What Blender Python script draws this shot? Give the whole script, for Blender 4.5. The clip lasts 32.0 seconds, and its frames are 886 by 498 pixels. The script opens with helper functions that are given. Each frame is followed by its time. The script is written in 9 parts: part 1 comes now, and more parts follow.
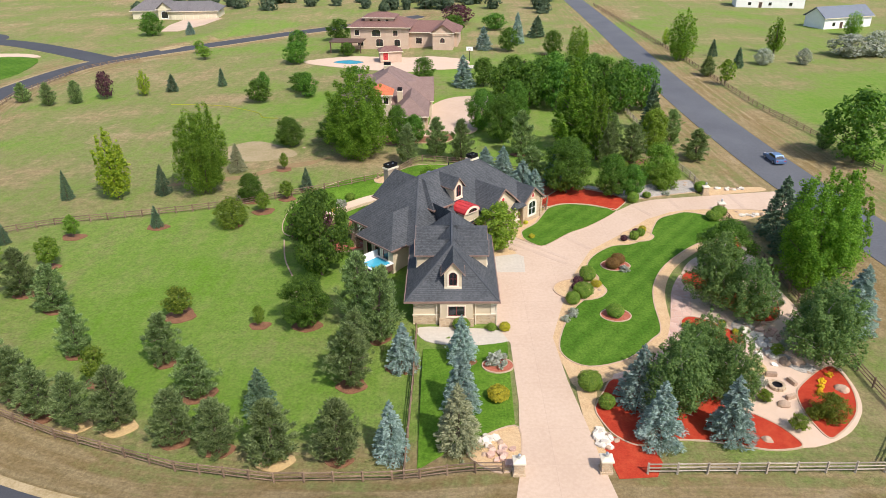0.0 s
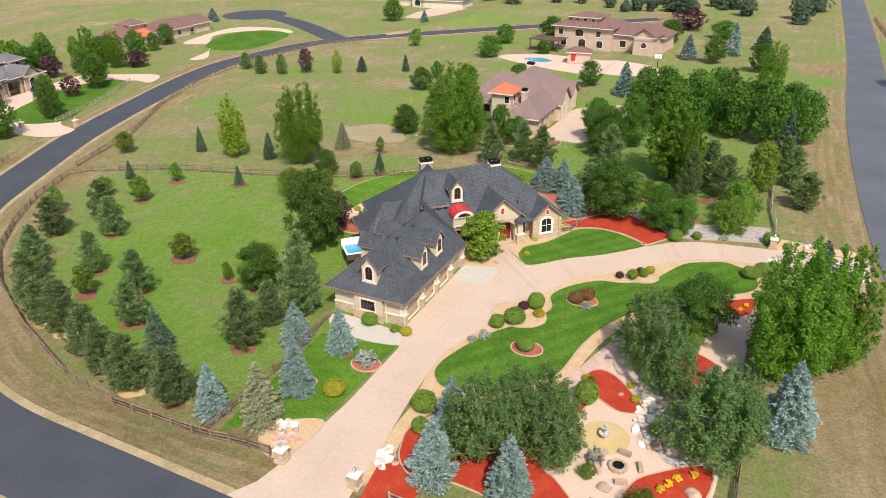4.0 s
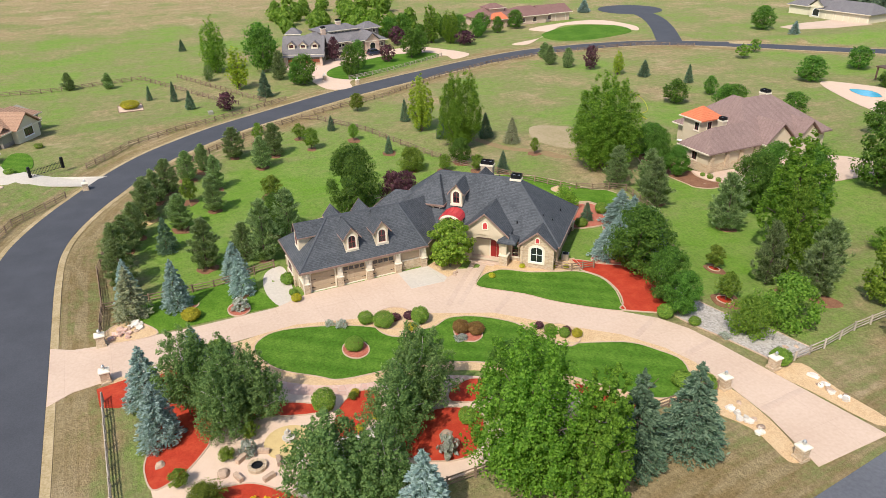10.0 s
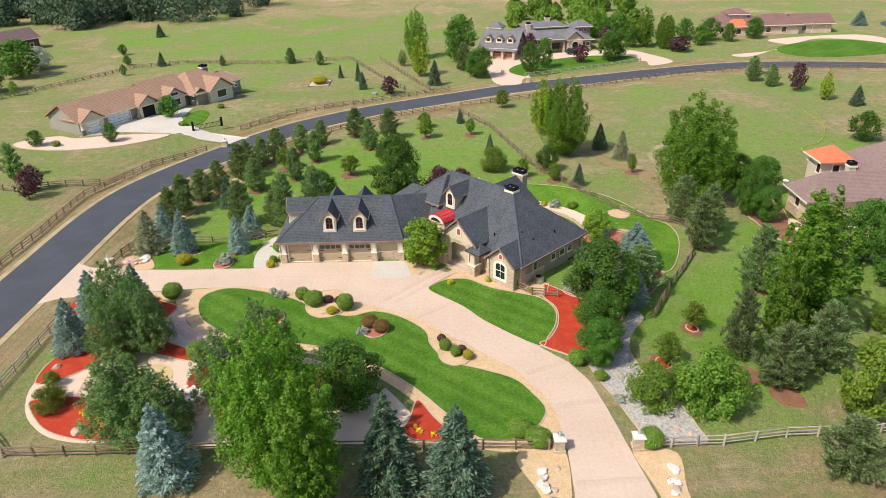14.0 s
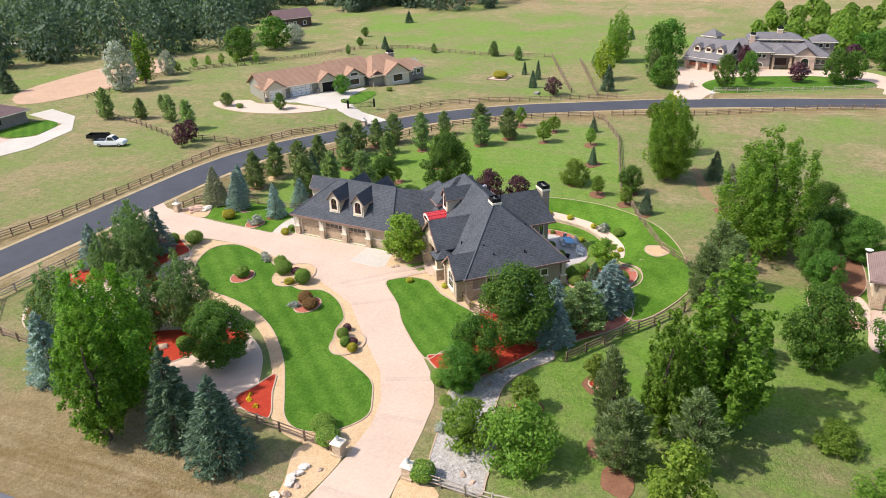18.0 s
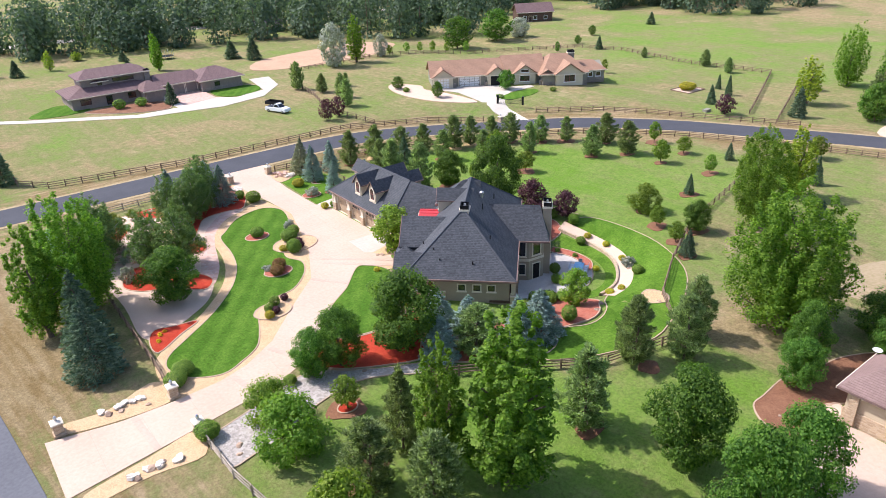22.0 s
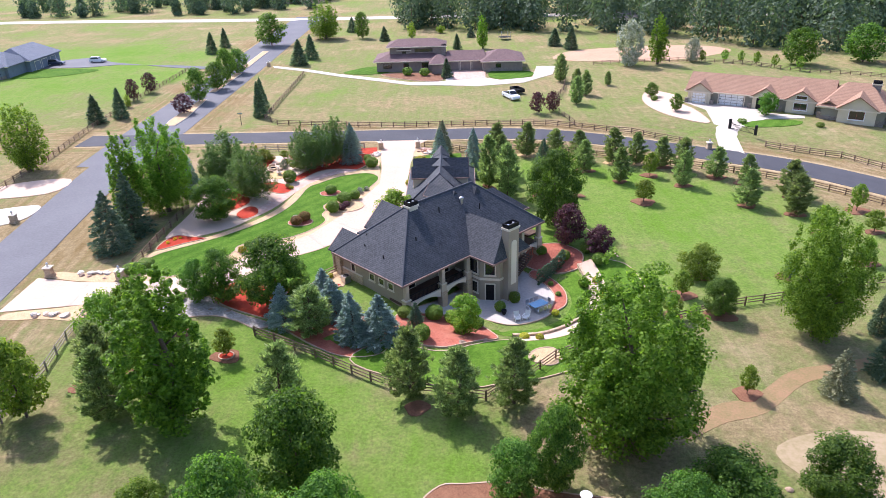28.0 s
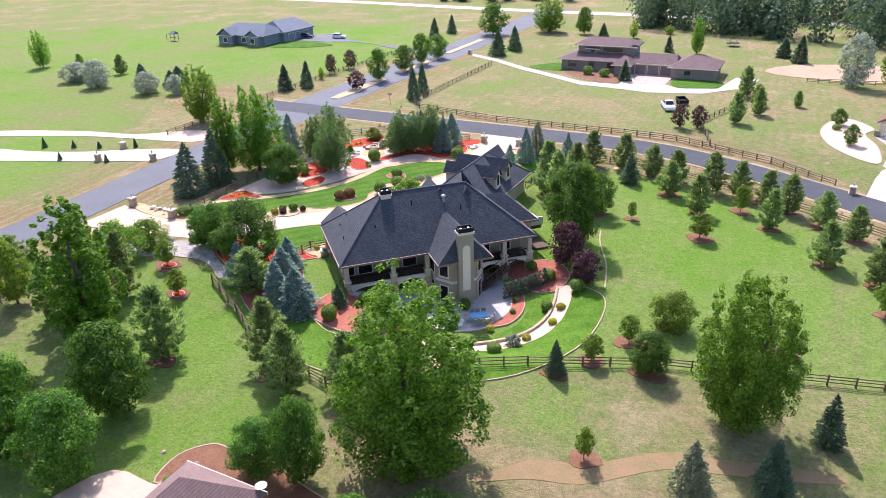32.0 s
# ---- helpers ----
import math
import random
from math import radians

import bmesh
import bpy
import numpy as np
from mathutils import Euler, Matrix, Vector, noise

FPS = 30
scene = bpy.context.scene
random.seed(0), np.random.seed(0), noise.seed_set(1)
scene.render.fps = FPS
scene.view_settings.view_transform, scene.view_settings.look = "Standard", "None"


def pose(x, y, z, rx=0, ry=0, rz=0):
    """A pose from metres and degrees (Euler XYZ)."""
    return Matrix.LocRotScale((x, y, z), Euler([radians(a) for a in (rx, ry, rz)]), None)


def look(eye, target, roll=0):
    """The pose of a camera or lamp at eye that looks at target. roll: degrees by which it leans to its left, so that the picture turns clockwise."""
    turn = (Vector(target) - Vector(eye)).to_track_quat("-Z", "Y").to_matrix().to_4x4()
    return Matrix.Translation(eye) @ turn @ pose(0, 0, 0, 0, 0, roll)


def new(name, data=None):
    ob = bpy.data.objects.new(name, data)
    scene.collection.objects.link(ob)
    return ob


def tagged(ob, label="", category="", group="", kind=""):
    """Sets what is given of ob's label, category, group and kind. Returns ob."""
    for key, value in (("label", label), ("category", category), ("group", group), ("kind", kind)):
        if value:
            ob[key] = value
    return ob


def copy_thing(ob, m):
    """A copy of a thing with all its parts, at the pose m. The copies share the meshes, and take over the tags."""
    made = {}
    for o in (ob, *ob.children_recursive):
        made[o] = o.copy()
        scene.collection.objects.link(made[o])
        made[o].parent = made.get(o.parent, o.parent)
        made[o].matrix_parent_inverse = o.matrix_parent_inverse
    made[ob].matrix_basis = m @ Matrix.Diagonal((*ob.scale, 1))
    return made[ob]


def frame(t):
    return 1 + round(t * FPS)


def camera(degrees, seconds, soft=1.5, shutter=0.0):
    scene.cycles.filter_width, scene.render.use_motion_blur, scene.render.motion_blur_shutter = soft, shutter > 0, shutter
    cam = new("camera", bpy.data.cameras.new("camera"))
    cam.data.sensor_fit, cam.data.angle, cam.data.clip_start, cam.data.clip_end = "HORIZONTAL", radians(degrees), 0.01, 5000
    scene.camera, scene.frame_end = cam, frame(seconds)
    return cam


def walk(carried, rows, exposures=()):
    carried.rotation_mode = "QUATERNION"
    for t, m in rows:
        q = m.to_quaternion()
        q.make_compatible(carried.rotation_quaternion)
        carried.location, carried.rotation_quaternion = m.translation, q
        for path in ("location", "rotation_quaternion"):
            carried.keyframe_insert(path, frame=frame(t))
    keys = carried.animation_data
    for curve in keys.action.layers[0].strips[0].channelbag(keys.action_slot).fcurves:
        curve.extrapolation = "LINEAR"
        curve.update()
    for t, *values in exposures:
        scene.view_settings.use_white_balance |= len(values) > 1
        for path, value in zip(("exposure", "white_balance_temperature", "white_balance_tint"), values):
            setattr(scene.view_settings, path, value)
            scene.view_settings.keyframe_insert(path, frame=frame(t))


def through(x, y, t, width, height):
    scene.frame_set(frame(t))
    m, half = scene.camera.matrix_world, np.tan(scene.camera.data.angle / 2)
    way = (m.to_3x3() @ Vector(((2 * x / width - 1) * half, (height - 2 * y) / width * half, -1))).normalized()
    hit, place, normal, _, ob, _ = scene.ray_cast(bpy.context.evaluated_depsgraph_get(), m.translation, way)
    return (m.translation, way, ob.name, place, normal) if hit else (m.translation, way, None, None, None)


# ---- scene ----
cam = camera(64.6, 32.0, 0.6)
METRES, EYE, TILT, LEAN, TURN = 300.0, 40.0, 0.0, 0.0, 0.5
ROWS = [
    (0.0, 0.0, 0.0, 0.0, -0.19, -26.45, 0.39),
    (0.5, 0.0149, 0.0004, 0.0001, 2.85, -26.51, 0.4),
    (1.0, 0.0313, 0.0016, 0.0002, 6.18, -26.53, 0.46),
    (1.5, 0.0463, 0.0037, 0.0004, 9.29, -26.54, 0.51),
    (2.0, 0.0619, 0.0068, 0.0008, 12.6, -26.59, 0.45),
    (2.5, 0.0767, 0.0106, 0.0008, 15.7, -26.59, 0.52),
    (3.0, 0.0921, 0.0156, 0.0009, 19.02, -26.6, 0.57),
    (3.5, 0.1063, 0.021, 0.001, 22.14, -26.61, 0.56),
    (5.5, 0.1601, 0.0515, 0.0006, 34.95, -26.55, 0.69),
    (6.0, 0.1728, 0.0608, 0.0008, 38.23, -26.56, 0.75),
    (6.5, 0.1842, 0.0704, 0.0008, 41.31, -26.58, 0.77),
    (7.0, 0.1959, 0.0813, 0.0009, 44.64, -26.6, 0.8),
    (7.5, 0.2064, 0.0921, 0.0009, 47.74, -26.59, 0.82),
    (8.0, 0.2167, 0.1043, 0.0009, 51.08, -26.6, 0.83),
    (8.5, 0.2258, 0.1162, 0.0008, 54.2, -26.58, 0.89),
    (9.0, 0.2348, 0.1295, 0.0009, 57.58, -26.61, 0.91),
    (9.5, 0.2424, 0.1424, 0.0008, 60.7, -26.61, 0.95),
    (10.0, 0.2497, 0.1565, 0.001, 64.0, -26.6, 0.94),
    (10.5, 0.2559, 0.1701, 0.001, 67.1, -26.59, 0.98),
    (11.0, 0.2618, 0.1851, 0.001, 70.43, -26.59, 1.04),
    (11.5, 0.2663, 0.1989, 0.0011, 73.44, -26.59, 1.06),
    (12.0, 0.2705, 0.215, 0.0011, 76.86, -26.58, 1.12),
    (12.5, 0.2734, 0.2294, 0.0009, 79.84, -26.53, 1.23),
    (13.0, 0.2758, 0.2459, 0.001, 83.28, -26.55, 1.24),
    (13.5, 0.2771, 0.2607, 0.0009, 86.28, -26.51, 1.33),
    (14.0, 0.2775, 0.2769, 0.0008, 89.6, -26.5, 1.35),
    (14.5, 0.277, 0.2921, 0.0004, 92.68, -26.46, 1.43),
    (16.5, 0.267, 0.3538, 0.0008, 105.68, -26.38, 1.52),
    (17.0, 0.2621, 0.3693, 0.0006, 109.07, -26.34, 1.56),
    (17.5, 0.2567, 0.3836, 0.0004, 112.24, -26.29, 1.62),
    (18.0, 0.2502, 0.3984, 0.0002, 115.61, -26.24, 1.65),
    (18.5, 0.2431, 0.4121, -0.0, 118.74, -26.19, 1.7),
    (19.0, 0.2348, 0.4261, -0.0002, 122.11, -26.15, 1.74),
    (19.5, 0.2264, 0.4387, -0.0003, 125.24, -26.1, 1.74),
    (20.0, 0.2166, 0.4515, -0.0005, 128.59, -26.07, 1.71),
    (20.5, 0.2066, 0.4633, -0.0007, 131.75, -26.03, 1.75),
    (21.0, 0.1952, 0.4751, -0.001, 135.14, -25.97, 1.76),
    (21.5, 0.1841, 0.4854, -0.0011, 138.28, -25.94, 1.76),
    (22.0, 0.1717, 0.4958, -0.0015, 141.64, -25.89, 1.8),
    (22.5, 0.1596, 0.5048, -0.0019, 144.79, -25.89, 1.75),
    (23.0, 0.146, 0.5138, -0.0021, 148.15, -25.86, 1.77),
    (23.5, 0.1328, 0.5214, -0.0023, 151.29, -25.82, 1.79),
    (24.0, 0.1183, 0.5288, -0.0028, 154.64, -25.77, 1.81),
    (24.5, 0.1043, 0.535, -0.003, 157.78, -25.73, 1.79),
    (25.0, 0.089, 0.5407, -0.0032, 161.14, -25.67, 1.8),
    (25.5, 0.0743, 0.5451, -0.0036, 164.27, -25.61, 1.8),
    (27.5, 0.012, 0.5547, -0.0049, 177.18, -25.36, 1.75),
    (28.0, -0.0046, 0.5551, -0.005, 180.61, -25.35, 1.75),
    (28.5, -0.0191, 0.5546, -0.0052, 183.62, -25.33, 1.71),
    (29.0, -0.0357, 0.5531, -0.0056, 187.07, -25.31, 1.69),
    (29.5, -0.05, 0.5509, -0.0059, 190.06, -25.27, 1.65),
    (30.0, -0.0663, 0.5475, -0.0061, 193.49, -25.24, 1.64),
    (30.5, -0.0804, 0.5438, -0.0063, 196.51, -25.22, 1.61),
    (31.0, -0.0956, 0.5387, -0.0067, 199.8, -25.2, 1.6),
    (31.5, -0.1094, 0.5332, -0.0071, 202.84, -25.19, 1.58),
    (32.0, -0.1238, 0.5264, -0.0074, 206.09, -25.18, 1.52),
]
walk(cam, [(t, pose(0, 0, EYE, TILT, LEAN, TURN) @ pose(METRES * x, METRES * y, METRES * z, 90 + pitch, roll, yaw)) for t, x, y, z, yaw, pitch, roll in ROWS],
     [(0.0, 0.36, 6500, 11), (13.0, 0.38, 6450, 9), (20.0, 0.64, 6140, 15), (28.0, 0.87, 5880, 23), (32.0, 0.87, 5880, 23)])

# ---- light ----
SUN_AZ, SUN_EL = 217.0, 50.0      # where the sun stands: degrees from +y to the left, and above the horizon
world = bpy.data.worlds.new("sky")
scene.world = world
world.use_nodes = True
wn = world.node_tree.nodes
sky = wn.new("ShaderNodeTexSky")
sky.sky_type, sky.sun_disc = "NISHITA", False
sky.sun_elevation, sky.sun_rotation = radians(SUN_EL), radians(360 - SUN_AZ)
sky.air_density, sky.dust_density = 1.0, 2.0
world.node_tree.links.new(sky.outputs[0], wn["Background"].inputs[0])
wn["Background"].inputs[1].default_value = 0.15
sun = new("sun", bpy.data.lights.new("sun", "SUN"))
sun.data.energy, sun.data.angle, sun.data.color = 3.7, radians(0.6), (1.0, 0.94, 0.85)
sun_from = Vector((-math.sin(radians(SUN_AZ)) * math.cos(radians(SUN_EL)), math.cos(radians(SUN_AZ)) * math.cos(radians(SUN_EL)), math.sin(radians(SUN_EL))))
sun.matrix_world = look(sun_from * 200, (0, 0, 0))


# ---- materials ----
def links(m):
    m.use_nodes = True
    return m.node_tree.nodes, m.node_tree.links, m.node_tree.nodes["Principled BSDF"]


def noise_node(n, l, vec, scale, detail=4, rough=0.55):
    tex = n.new("ShaderNodeTexNoise")
    tex.inputs["Scale"].default_value, tex.inputs["Detail"].default_value, tex.inputs["Roughness"].default_value = scale, detail, rough
    l.new(vec, tex.inputs["Vector"])
    return tex.outputs[0]


def maths(n, l, op, a, b, c=None):
    node = n.new("ShaderNodeMath")
    node.operation = op
    for i, v in enumerate((a, b, c)):
        if v is not None:
            if isinstance(v, (int, float)):
                node.inputs[i].default_value = v
            else:
                l.new(v, node.inputs[i])
    return node.outputs[0]


def span(n, l, v, a, b, c=0.0, d=1.0):
    node = n.new("ShaderNodeMapRange")
    for i, x in enumerate((a, b, c, d)):
        node.inputs[i + 1].default_value = x
    l.new(v, node.inputs[0])
    return node.outputs[0]


def blend(n, l, fac, a, b, mode="MIX"):
    node = n.new("ShaderNodeMix")
    node.data_type, node.blend_type = "RGBA", mode
    for i, v in ((0, fac), (6, a), (7, b)):
        if isinstance(v, tuple):
            node.inputs[i].default_value = (*v, 1)
        elif isinstance(v, (int, float)):
            node.inputs[i].default_value = v
        else:
            l.new(v, node.inputs[i])
    return node.outputs[2]


def relief(n, l, p, height, strength, distance=0.05):
    bp = n.new("ShaderNodeBump")
    bp.inputs["Strength"].default_value, bp.inputs["Distance"].default_value = strength, distance
    l.new(height, bp.inputs["Height"])
    l.new(bp.outputs[0], p.inputs["Normal"])


def vary(n, l, color, source, amount, hue=0.0):
    hsv = n.new("ShaderNodeHueSaturation")
    l.new(span(n, l, source, 0, 1, 1 - amount, 1 + amount), hsv.inputs["Value"])
    if hue:
        l.new(span(n, l, source, 0, 1, 0.5 - hue, 0.5 + hue), hsv.inputs["Hue"])
    l.new(color, hsv.inputs["Color"])
    return hsv.outputs[0]


def shade(name, a, b, scale=1.0, rough=0.85, bump=0.0, fine=12.0, metal=0.0, spec=0.3, per=0.0, coat=0.0, sharp=(0.75, 1.25)):
    """Two colours mixed by noise at two sizes, with fine relief. per: how much each object differs."""
    m = bpy.data.materials.new(name)
    n, l, p = links(m)
    pos = n.new("ShaderNodeNewGeometry").outputs["Position"]
    big, small = noise_node(n, l, pos, scale), noise_node(n, l, pos, scale * fine)
    out = blend(n, l, span(n, l, maths(n, l, "ADD", big, small), *sharp), a, b)
    if per:
        out = vary(n, l, out, n.new("ShaderNodeObjectInfo").outputs["Random"], per)
    l.new(out, p.inputs["Base Color"])
    p.inputs["Roughness"].default_value, p.inputs["Metallic"].default_value = rough, metal
    p.inputs["Specular IOR Level"].default_value, p.inputs["Coat Weight"].default_value = spec, coat
    if bump:
        relief(n, l, p, small, bump)
    return m


def leafy(name, dark, light, through=0.35, per=0.15, hue=0.012):
    """Foliage: each leaf tuft and each plant differs a little, and light comes through."""
    m = bpy.data.materials.new(name)
    n, l, p = links(m)
    geo, info = n.new("ShaderNodeNewGeometry"), n.new("ShaderNodeObjectInfo")
    c = blend(n, l, geo.outputs["Random Per Island"], dark, light)
    c = vary(n, l, c, info.outputs["Random"], per, hue)
    l.new(c, p.inputs["Base Color"])
    p.inputs["Roughness"].default_value, p.inputs["Specular IOR Level"].default_value = 0.6, 0.25
    tr, mx = n.new("ShaderNodeBsdfTranslucent"), n.new("ShaderNodeMixShader")
    l.new(blend(n, l, 1.0, c, (1.5, 1.65, 0.8), "MULTIPLY"), tr.inputs["Color"])
    mx.inputs[0].default_value = through
    l.new(p.outputs[0], mx.inputs[1])
    l.new(tr.outputs[0], mx.inputs[2])
    l.new(mx.outputs[0], n["Material Output"].inputs["Surface"])
    return m


def lawn_material(name, dark, light, stripe=0.0, angle=0.0, width=1.1):
    m = bpy.data.materials.new(name)
    n, l, p = links(m)
    pos = n.new("ShaderNodeNewGeometry").outputs["Position"]
    f = maths(n, l, "ADD", noise_node(n, l, pos, 0.22), noise_node(n, l, pos, 1.6, 6, 0.8))
    f = span(n, l, f, 0.8, 1.2)
    if stripe:
        turn = n.new("ShaderNodeMapping")
        turn.inputs["Rotation"].default_value[2] = radians(angle)
        l.new(pos, turn.inputs["Vector"])
        wave = n.new("ShaderNodeTexWave")
        wave.inputs["Scale"].default_value, wave.inputs["Distortion"].default_value = 0.157 / width, 0.6
        l.new(turn.outputs[0], wave.inputs["Vector"])
        f = maths(n, l, "ADD", f, maths(n, l, "MULTIPLY", maths(n, l, "SUBTRACT", wave.outputs[1], 0.5), stripe))
    l.new(vary(n, l, blend(n, l, f, dark, light), span(n, l, noise_node(n, l, pos, 4.0, 5, 0.8), 0.34, 0.66), 0.34), p.inputs["Base Color"])
    p.inputs["Roughness"].default_value, p.inputs["Specular IOR Level"].default_value = 0.9, 0.05
    relief(n, l, p, noise_node(n, l, pos, 14), 0.7, 0.06)
    return m


def ground_material():
    """Dry grass, green grass and bare earth, mixed by the field's own map and by patches of three sizes."""
    m = bpy.data.materials.new("meadow")
    n, l, p = links(m)
    pos = n.new("ShaderNodeNewGeometry").outputs["Position"]
    att = n.new("ShaderNodeAttribute")
    att.attribute_name = "green"
    lush = att.outputs["Fac"]
    turn = n.new("ShaderNodeMapping")
    turn.inputs["Rotation"].default_value[2], turn.inputs["Scale"].default_value = radians(20), (1, 0.08, 1)
    l.new(pos, turn.inputs["Vector"])
    fine = span(n, l, noise_node(n, l, pos, 3.2, 5, 0.8), 0.34, 0.66)
    speck = span(n, l, noise_node(n, l, pos, 0.9, 5, 0.75), 0.33, 0.67)
    f = lush
    for value, amount in ((noise_node(n, l, pos, 0.05, 4), 1.7), (noise_node(n, l, pos, 0.28, 5, 0.7), 0.95), (noise_node(n, l, turn.outputs[0], 0.8, 3), 0.6), (speck, 0.14), (fine, 0.1)):
        f = maths(n, l, "ADD", f, maths(n, l, "MULTIPLY", maths(n, l, "SUBTRACT", value, 0.5), amount))
    dry = blend(n, l, speck, (0.365, 0.280, 0.155), (0.240, 0.186, 0.095))
    dry = blend(n, l, span(n, l, noise_node(n, l, pos, 0.12, 4), 0.56, 0.7), dry, (0.40, 0.305, 0.185))
    olive = blend(n, l, speck, (0.250, 0.242, 0.100), (0.175, 0.196, 0.068))
    green = blend(n, l, speck, (0.205, 0.275, 0.066), (0.148, 0.228, 0.046))
    road = n.new("ShaderNodeAttribute")
    road.attribute_name = "from_road"
    lane = n.new("ShaderNodeCombineXYZ")
    l.new(road.outputs["Fac"], lane.inputs[0])
    l.new(maths(n, l, "MULTIPLY", noise_node(n, l, pos, 0.06, 2), 6.0), lane.inputs[1])
    swath = span(n, l, noise_node(n, l, lane.outputs[0], 1.1, 3, 0.6), 0.36, 0.62)
    near = span(n, l, road.outputs["Fac"], 9.0, 16.0, 1.0, 0.0)
    dry = blend(n, l, maths(n, l, "MULTIPLY", swath, maths(n, l, "MULTIPLY", near, 0.75)), dry, (0.20, 0.135, 0.055))
    f = maths(n, l, "ADD", f, maths(n, l, "MULTIPLY", maths(n, l, "SUBTRACT", swath, 0.5), maths(n, l, "MULTIPLY", near, 0.35)))
    c = blend(n, l, span(n, l, f, 0.05, 0.4), dry, olive)
    c = blend(n, l, span(n, l, f, 0.4, 0.75), c, green)
    c = blend(n, l, span(n, l, f, 0.75, 1.2), c, (0.132, 0.245, 0.028))
    c = vary(n, l, c, fine, 0.27)
    l.new(c, p.inputs["Base Color"])
    p.inputs["Roughness"].default_value, p.inputs["Specular IOR Level"].default_value = 0.95, 0.04
    relief(n, l, p, noise_node(n, l, pos, 2.5, 6, 0.8), 1.0, 0.25)
    return m


def shingle_material(name, a, b, course=0.16):
    """Roof shingles: courses by height, tabs of mixed tone."""
    m = bpy.data.materials.new(name)
    n, l, p = links(m)
    pos = n.new("ShaderNodeNewGeometry").outputs["Position"]
    sep = n.new("ShaderNodeSeparateXYZ")
    l.new(pos, sep.inputs[0])
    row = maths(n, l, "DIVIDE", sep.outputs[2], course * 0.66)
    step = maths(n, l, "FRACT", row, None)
    tab = n.new("ShaderNodeCombineXYZ")
    l.new(maths(n, l, "FLOOR", maths(n, l, "MULTIPLY", maths(n, l, "ADD", sep.outputs[0], sep.outputs[1]), 3.4), None), tab.inputs[0])
    l.new(maths(n, l, "FLOOR", row, None), tab.inputs[2])
    l.new(maths(n, l, "FLOOR", maths(n, l, "MULTIPLY", maths(n, l, "SUBTRACT", sep.outputs[0], sep.outputs[1]), 3.4), None), tab.inputs[1])
    white = n.new("ShaderNodeTexWhiteNoise")
    l.new(tab.outputs[0], white.inputs["Vector"])
    f = maths(n, l, "ADD", maths(n, l, "MULTIPLY", white.outputs[0], 0.45), maths(n, l, "MULTIPLY", noise_node(n, l, pos, 0.5), 0.8))
    c = blend(n, l, span(n, l, f, 0.15, 1.0), a, b)
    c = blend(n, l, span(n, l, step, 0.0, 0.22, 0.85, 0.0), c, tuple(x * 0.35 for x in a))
    l.new(c, p.inputs["Base Color"])
    p.inputs["Roughness"].default_value, p.inputs["Specular IOR Level"].default_value = 0.85, 0.25
    relief(n, l, p, maths(n, l, "ADD", step, maths(n, l, "MULTIPLY", white.outputs[0], 0.6)), 0.5, 0.03)
    return m


def stone_material(name, a, b, mortar, size=3.0, squash=2.4):
    """Coursed ledge stone."""
    m = bpy.data.materials.new(name)
    n, l, p = links(m)
    pos = n.new("ShaderNodeNewGeometry").outputs["Position"]
    mp = n.new("ShaderNodeMapping")
    mp.inputs["Scale"].default_value = (1, 1, squash)
    l.new(pos, mp.inputs["Vector"])
    v, e = n.new("ShaderNodeTexVoronoi"), n.new("ShaderNodeTexVoronoi")
    e.feature = "DISTANCE_TO_EDGE"
    for t in (v, e):
        t.inputs["Scale"].default_value = size
        l.new(mp.outputs[0], t.inputs["Vector"])
    bw = n.new("ShaderNodeSeparateColor")
    l.new(v.outputs["Color"], bw.inputs[0])
    c = blend(n, l, bw.outputs[0], a, b)
    c = blend(n, l, span(n, l, noise_node(n, l, pos, 9), 0.35, 0.7, 0.0, 0.35), c, mortar)
    c = blend(n, l, span(n, l, e.outputs["Distance"], 0.0, 0.05, 1.0, 0.0), c, mortar)
    l.new(c, p.inputs["Base Color"])
    p.inputs["Roughness"].default_value = 0.9
    relief(n, l, p, span(n, l, e.outputs["Distance"], 0, 0.1), 0.7, 0.05)
    return m


def chips_material(name, a, b, c3, size):
    """Loose pieces: gravel, river rock, bark chips."""
    m = bpy.data.materials.new(name)
    n, l, p = links(m)
    pos = n.new("ShaderNodeNewGeometry").outputs["Position"]
    v = n.new("ShaderNodeTexVoronoi")
    v.inputs["Scale"].default_value = size
    l.new(pos, v.inputs["Vector"])
    bw = n.new("ShaderNodeSeparateColor")
    l.new(v.outputs["Color"], bw.inputs[0])
    c = blend(n, l, bw.outputs[0], a, b)
    c = blend(n, l, span(n, l, noise_node(n, l, pos, 0.7, 5, 0.7), 0.45, 0.75, 0, 0.6), c, c3)
    l.new(c, p.inputs["Base Color"])
    p.inputs["Roughness"].default_value, p.inputs["Specular IOR Level"].default_value = 0.9, 0.2
    relief(n, l, p, v.outputs["Distance"], 0.9 if size < 8 else 0.3, 0.05)
    return m


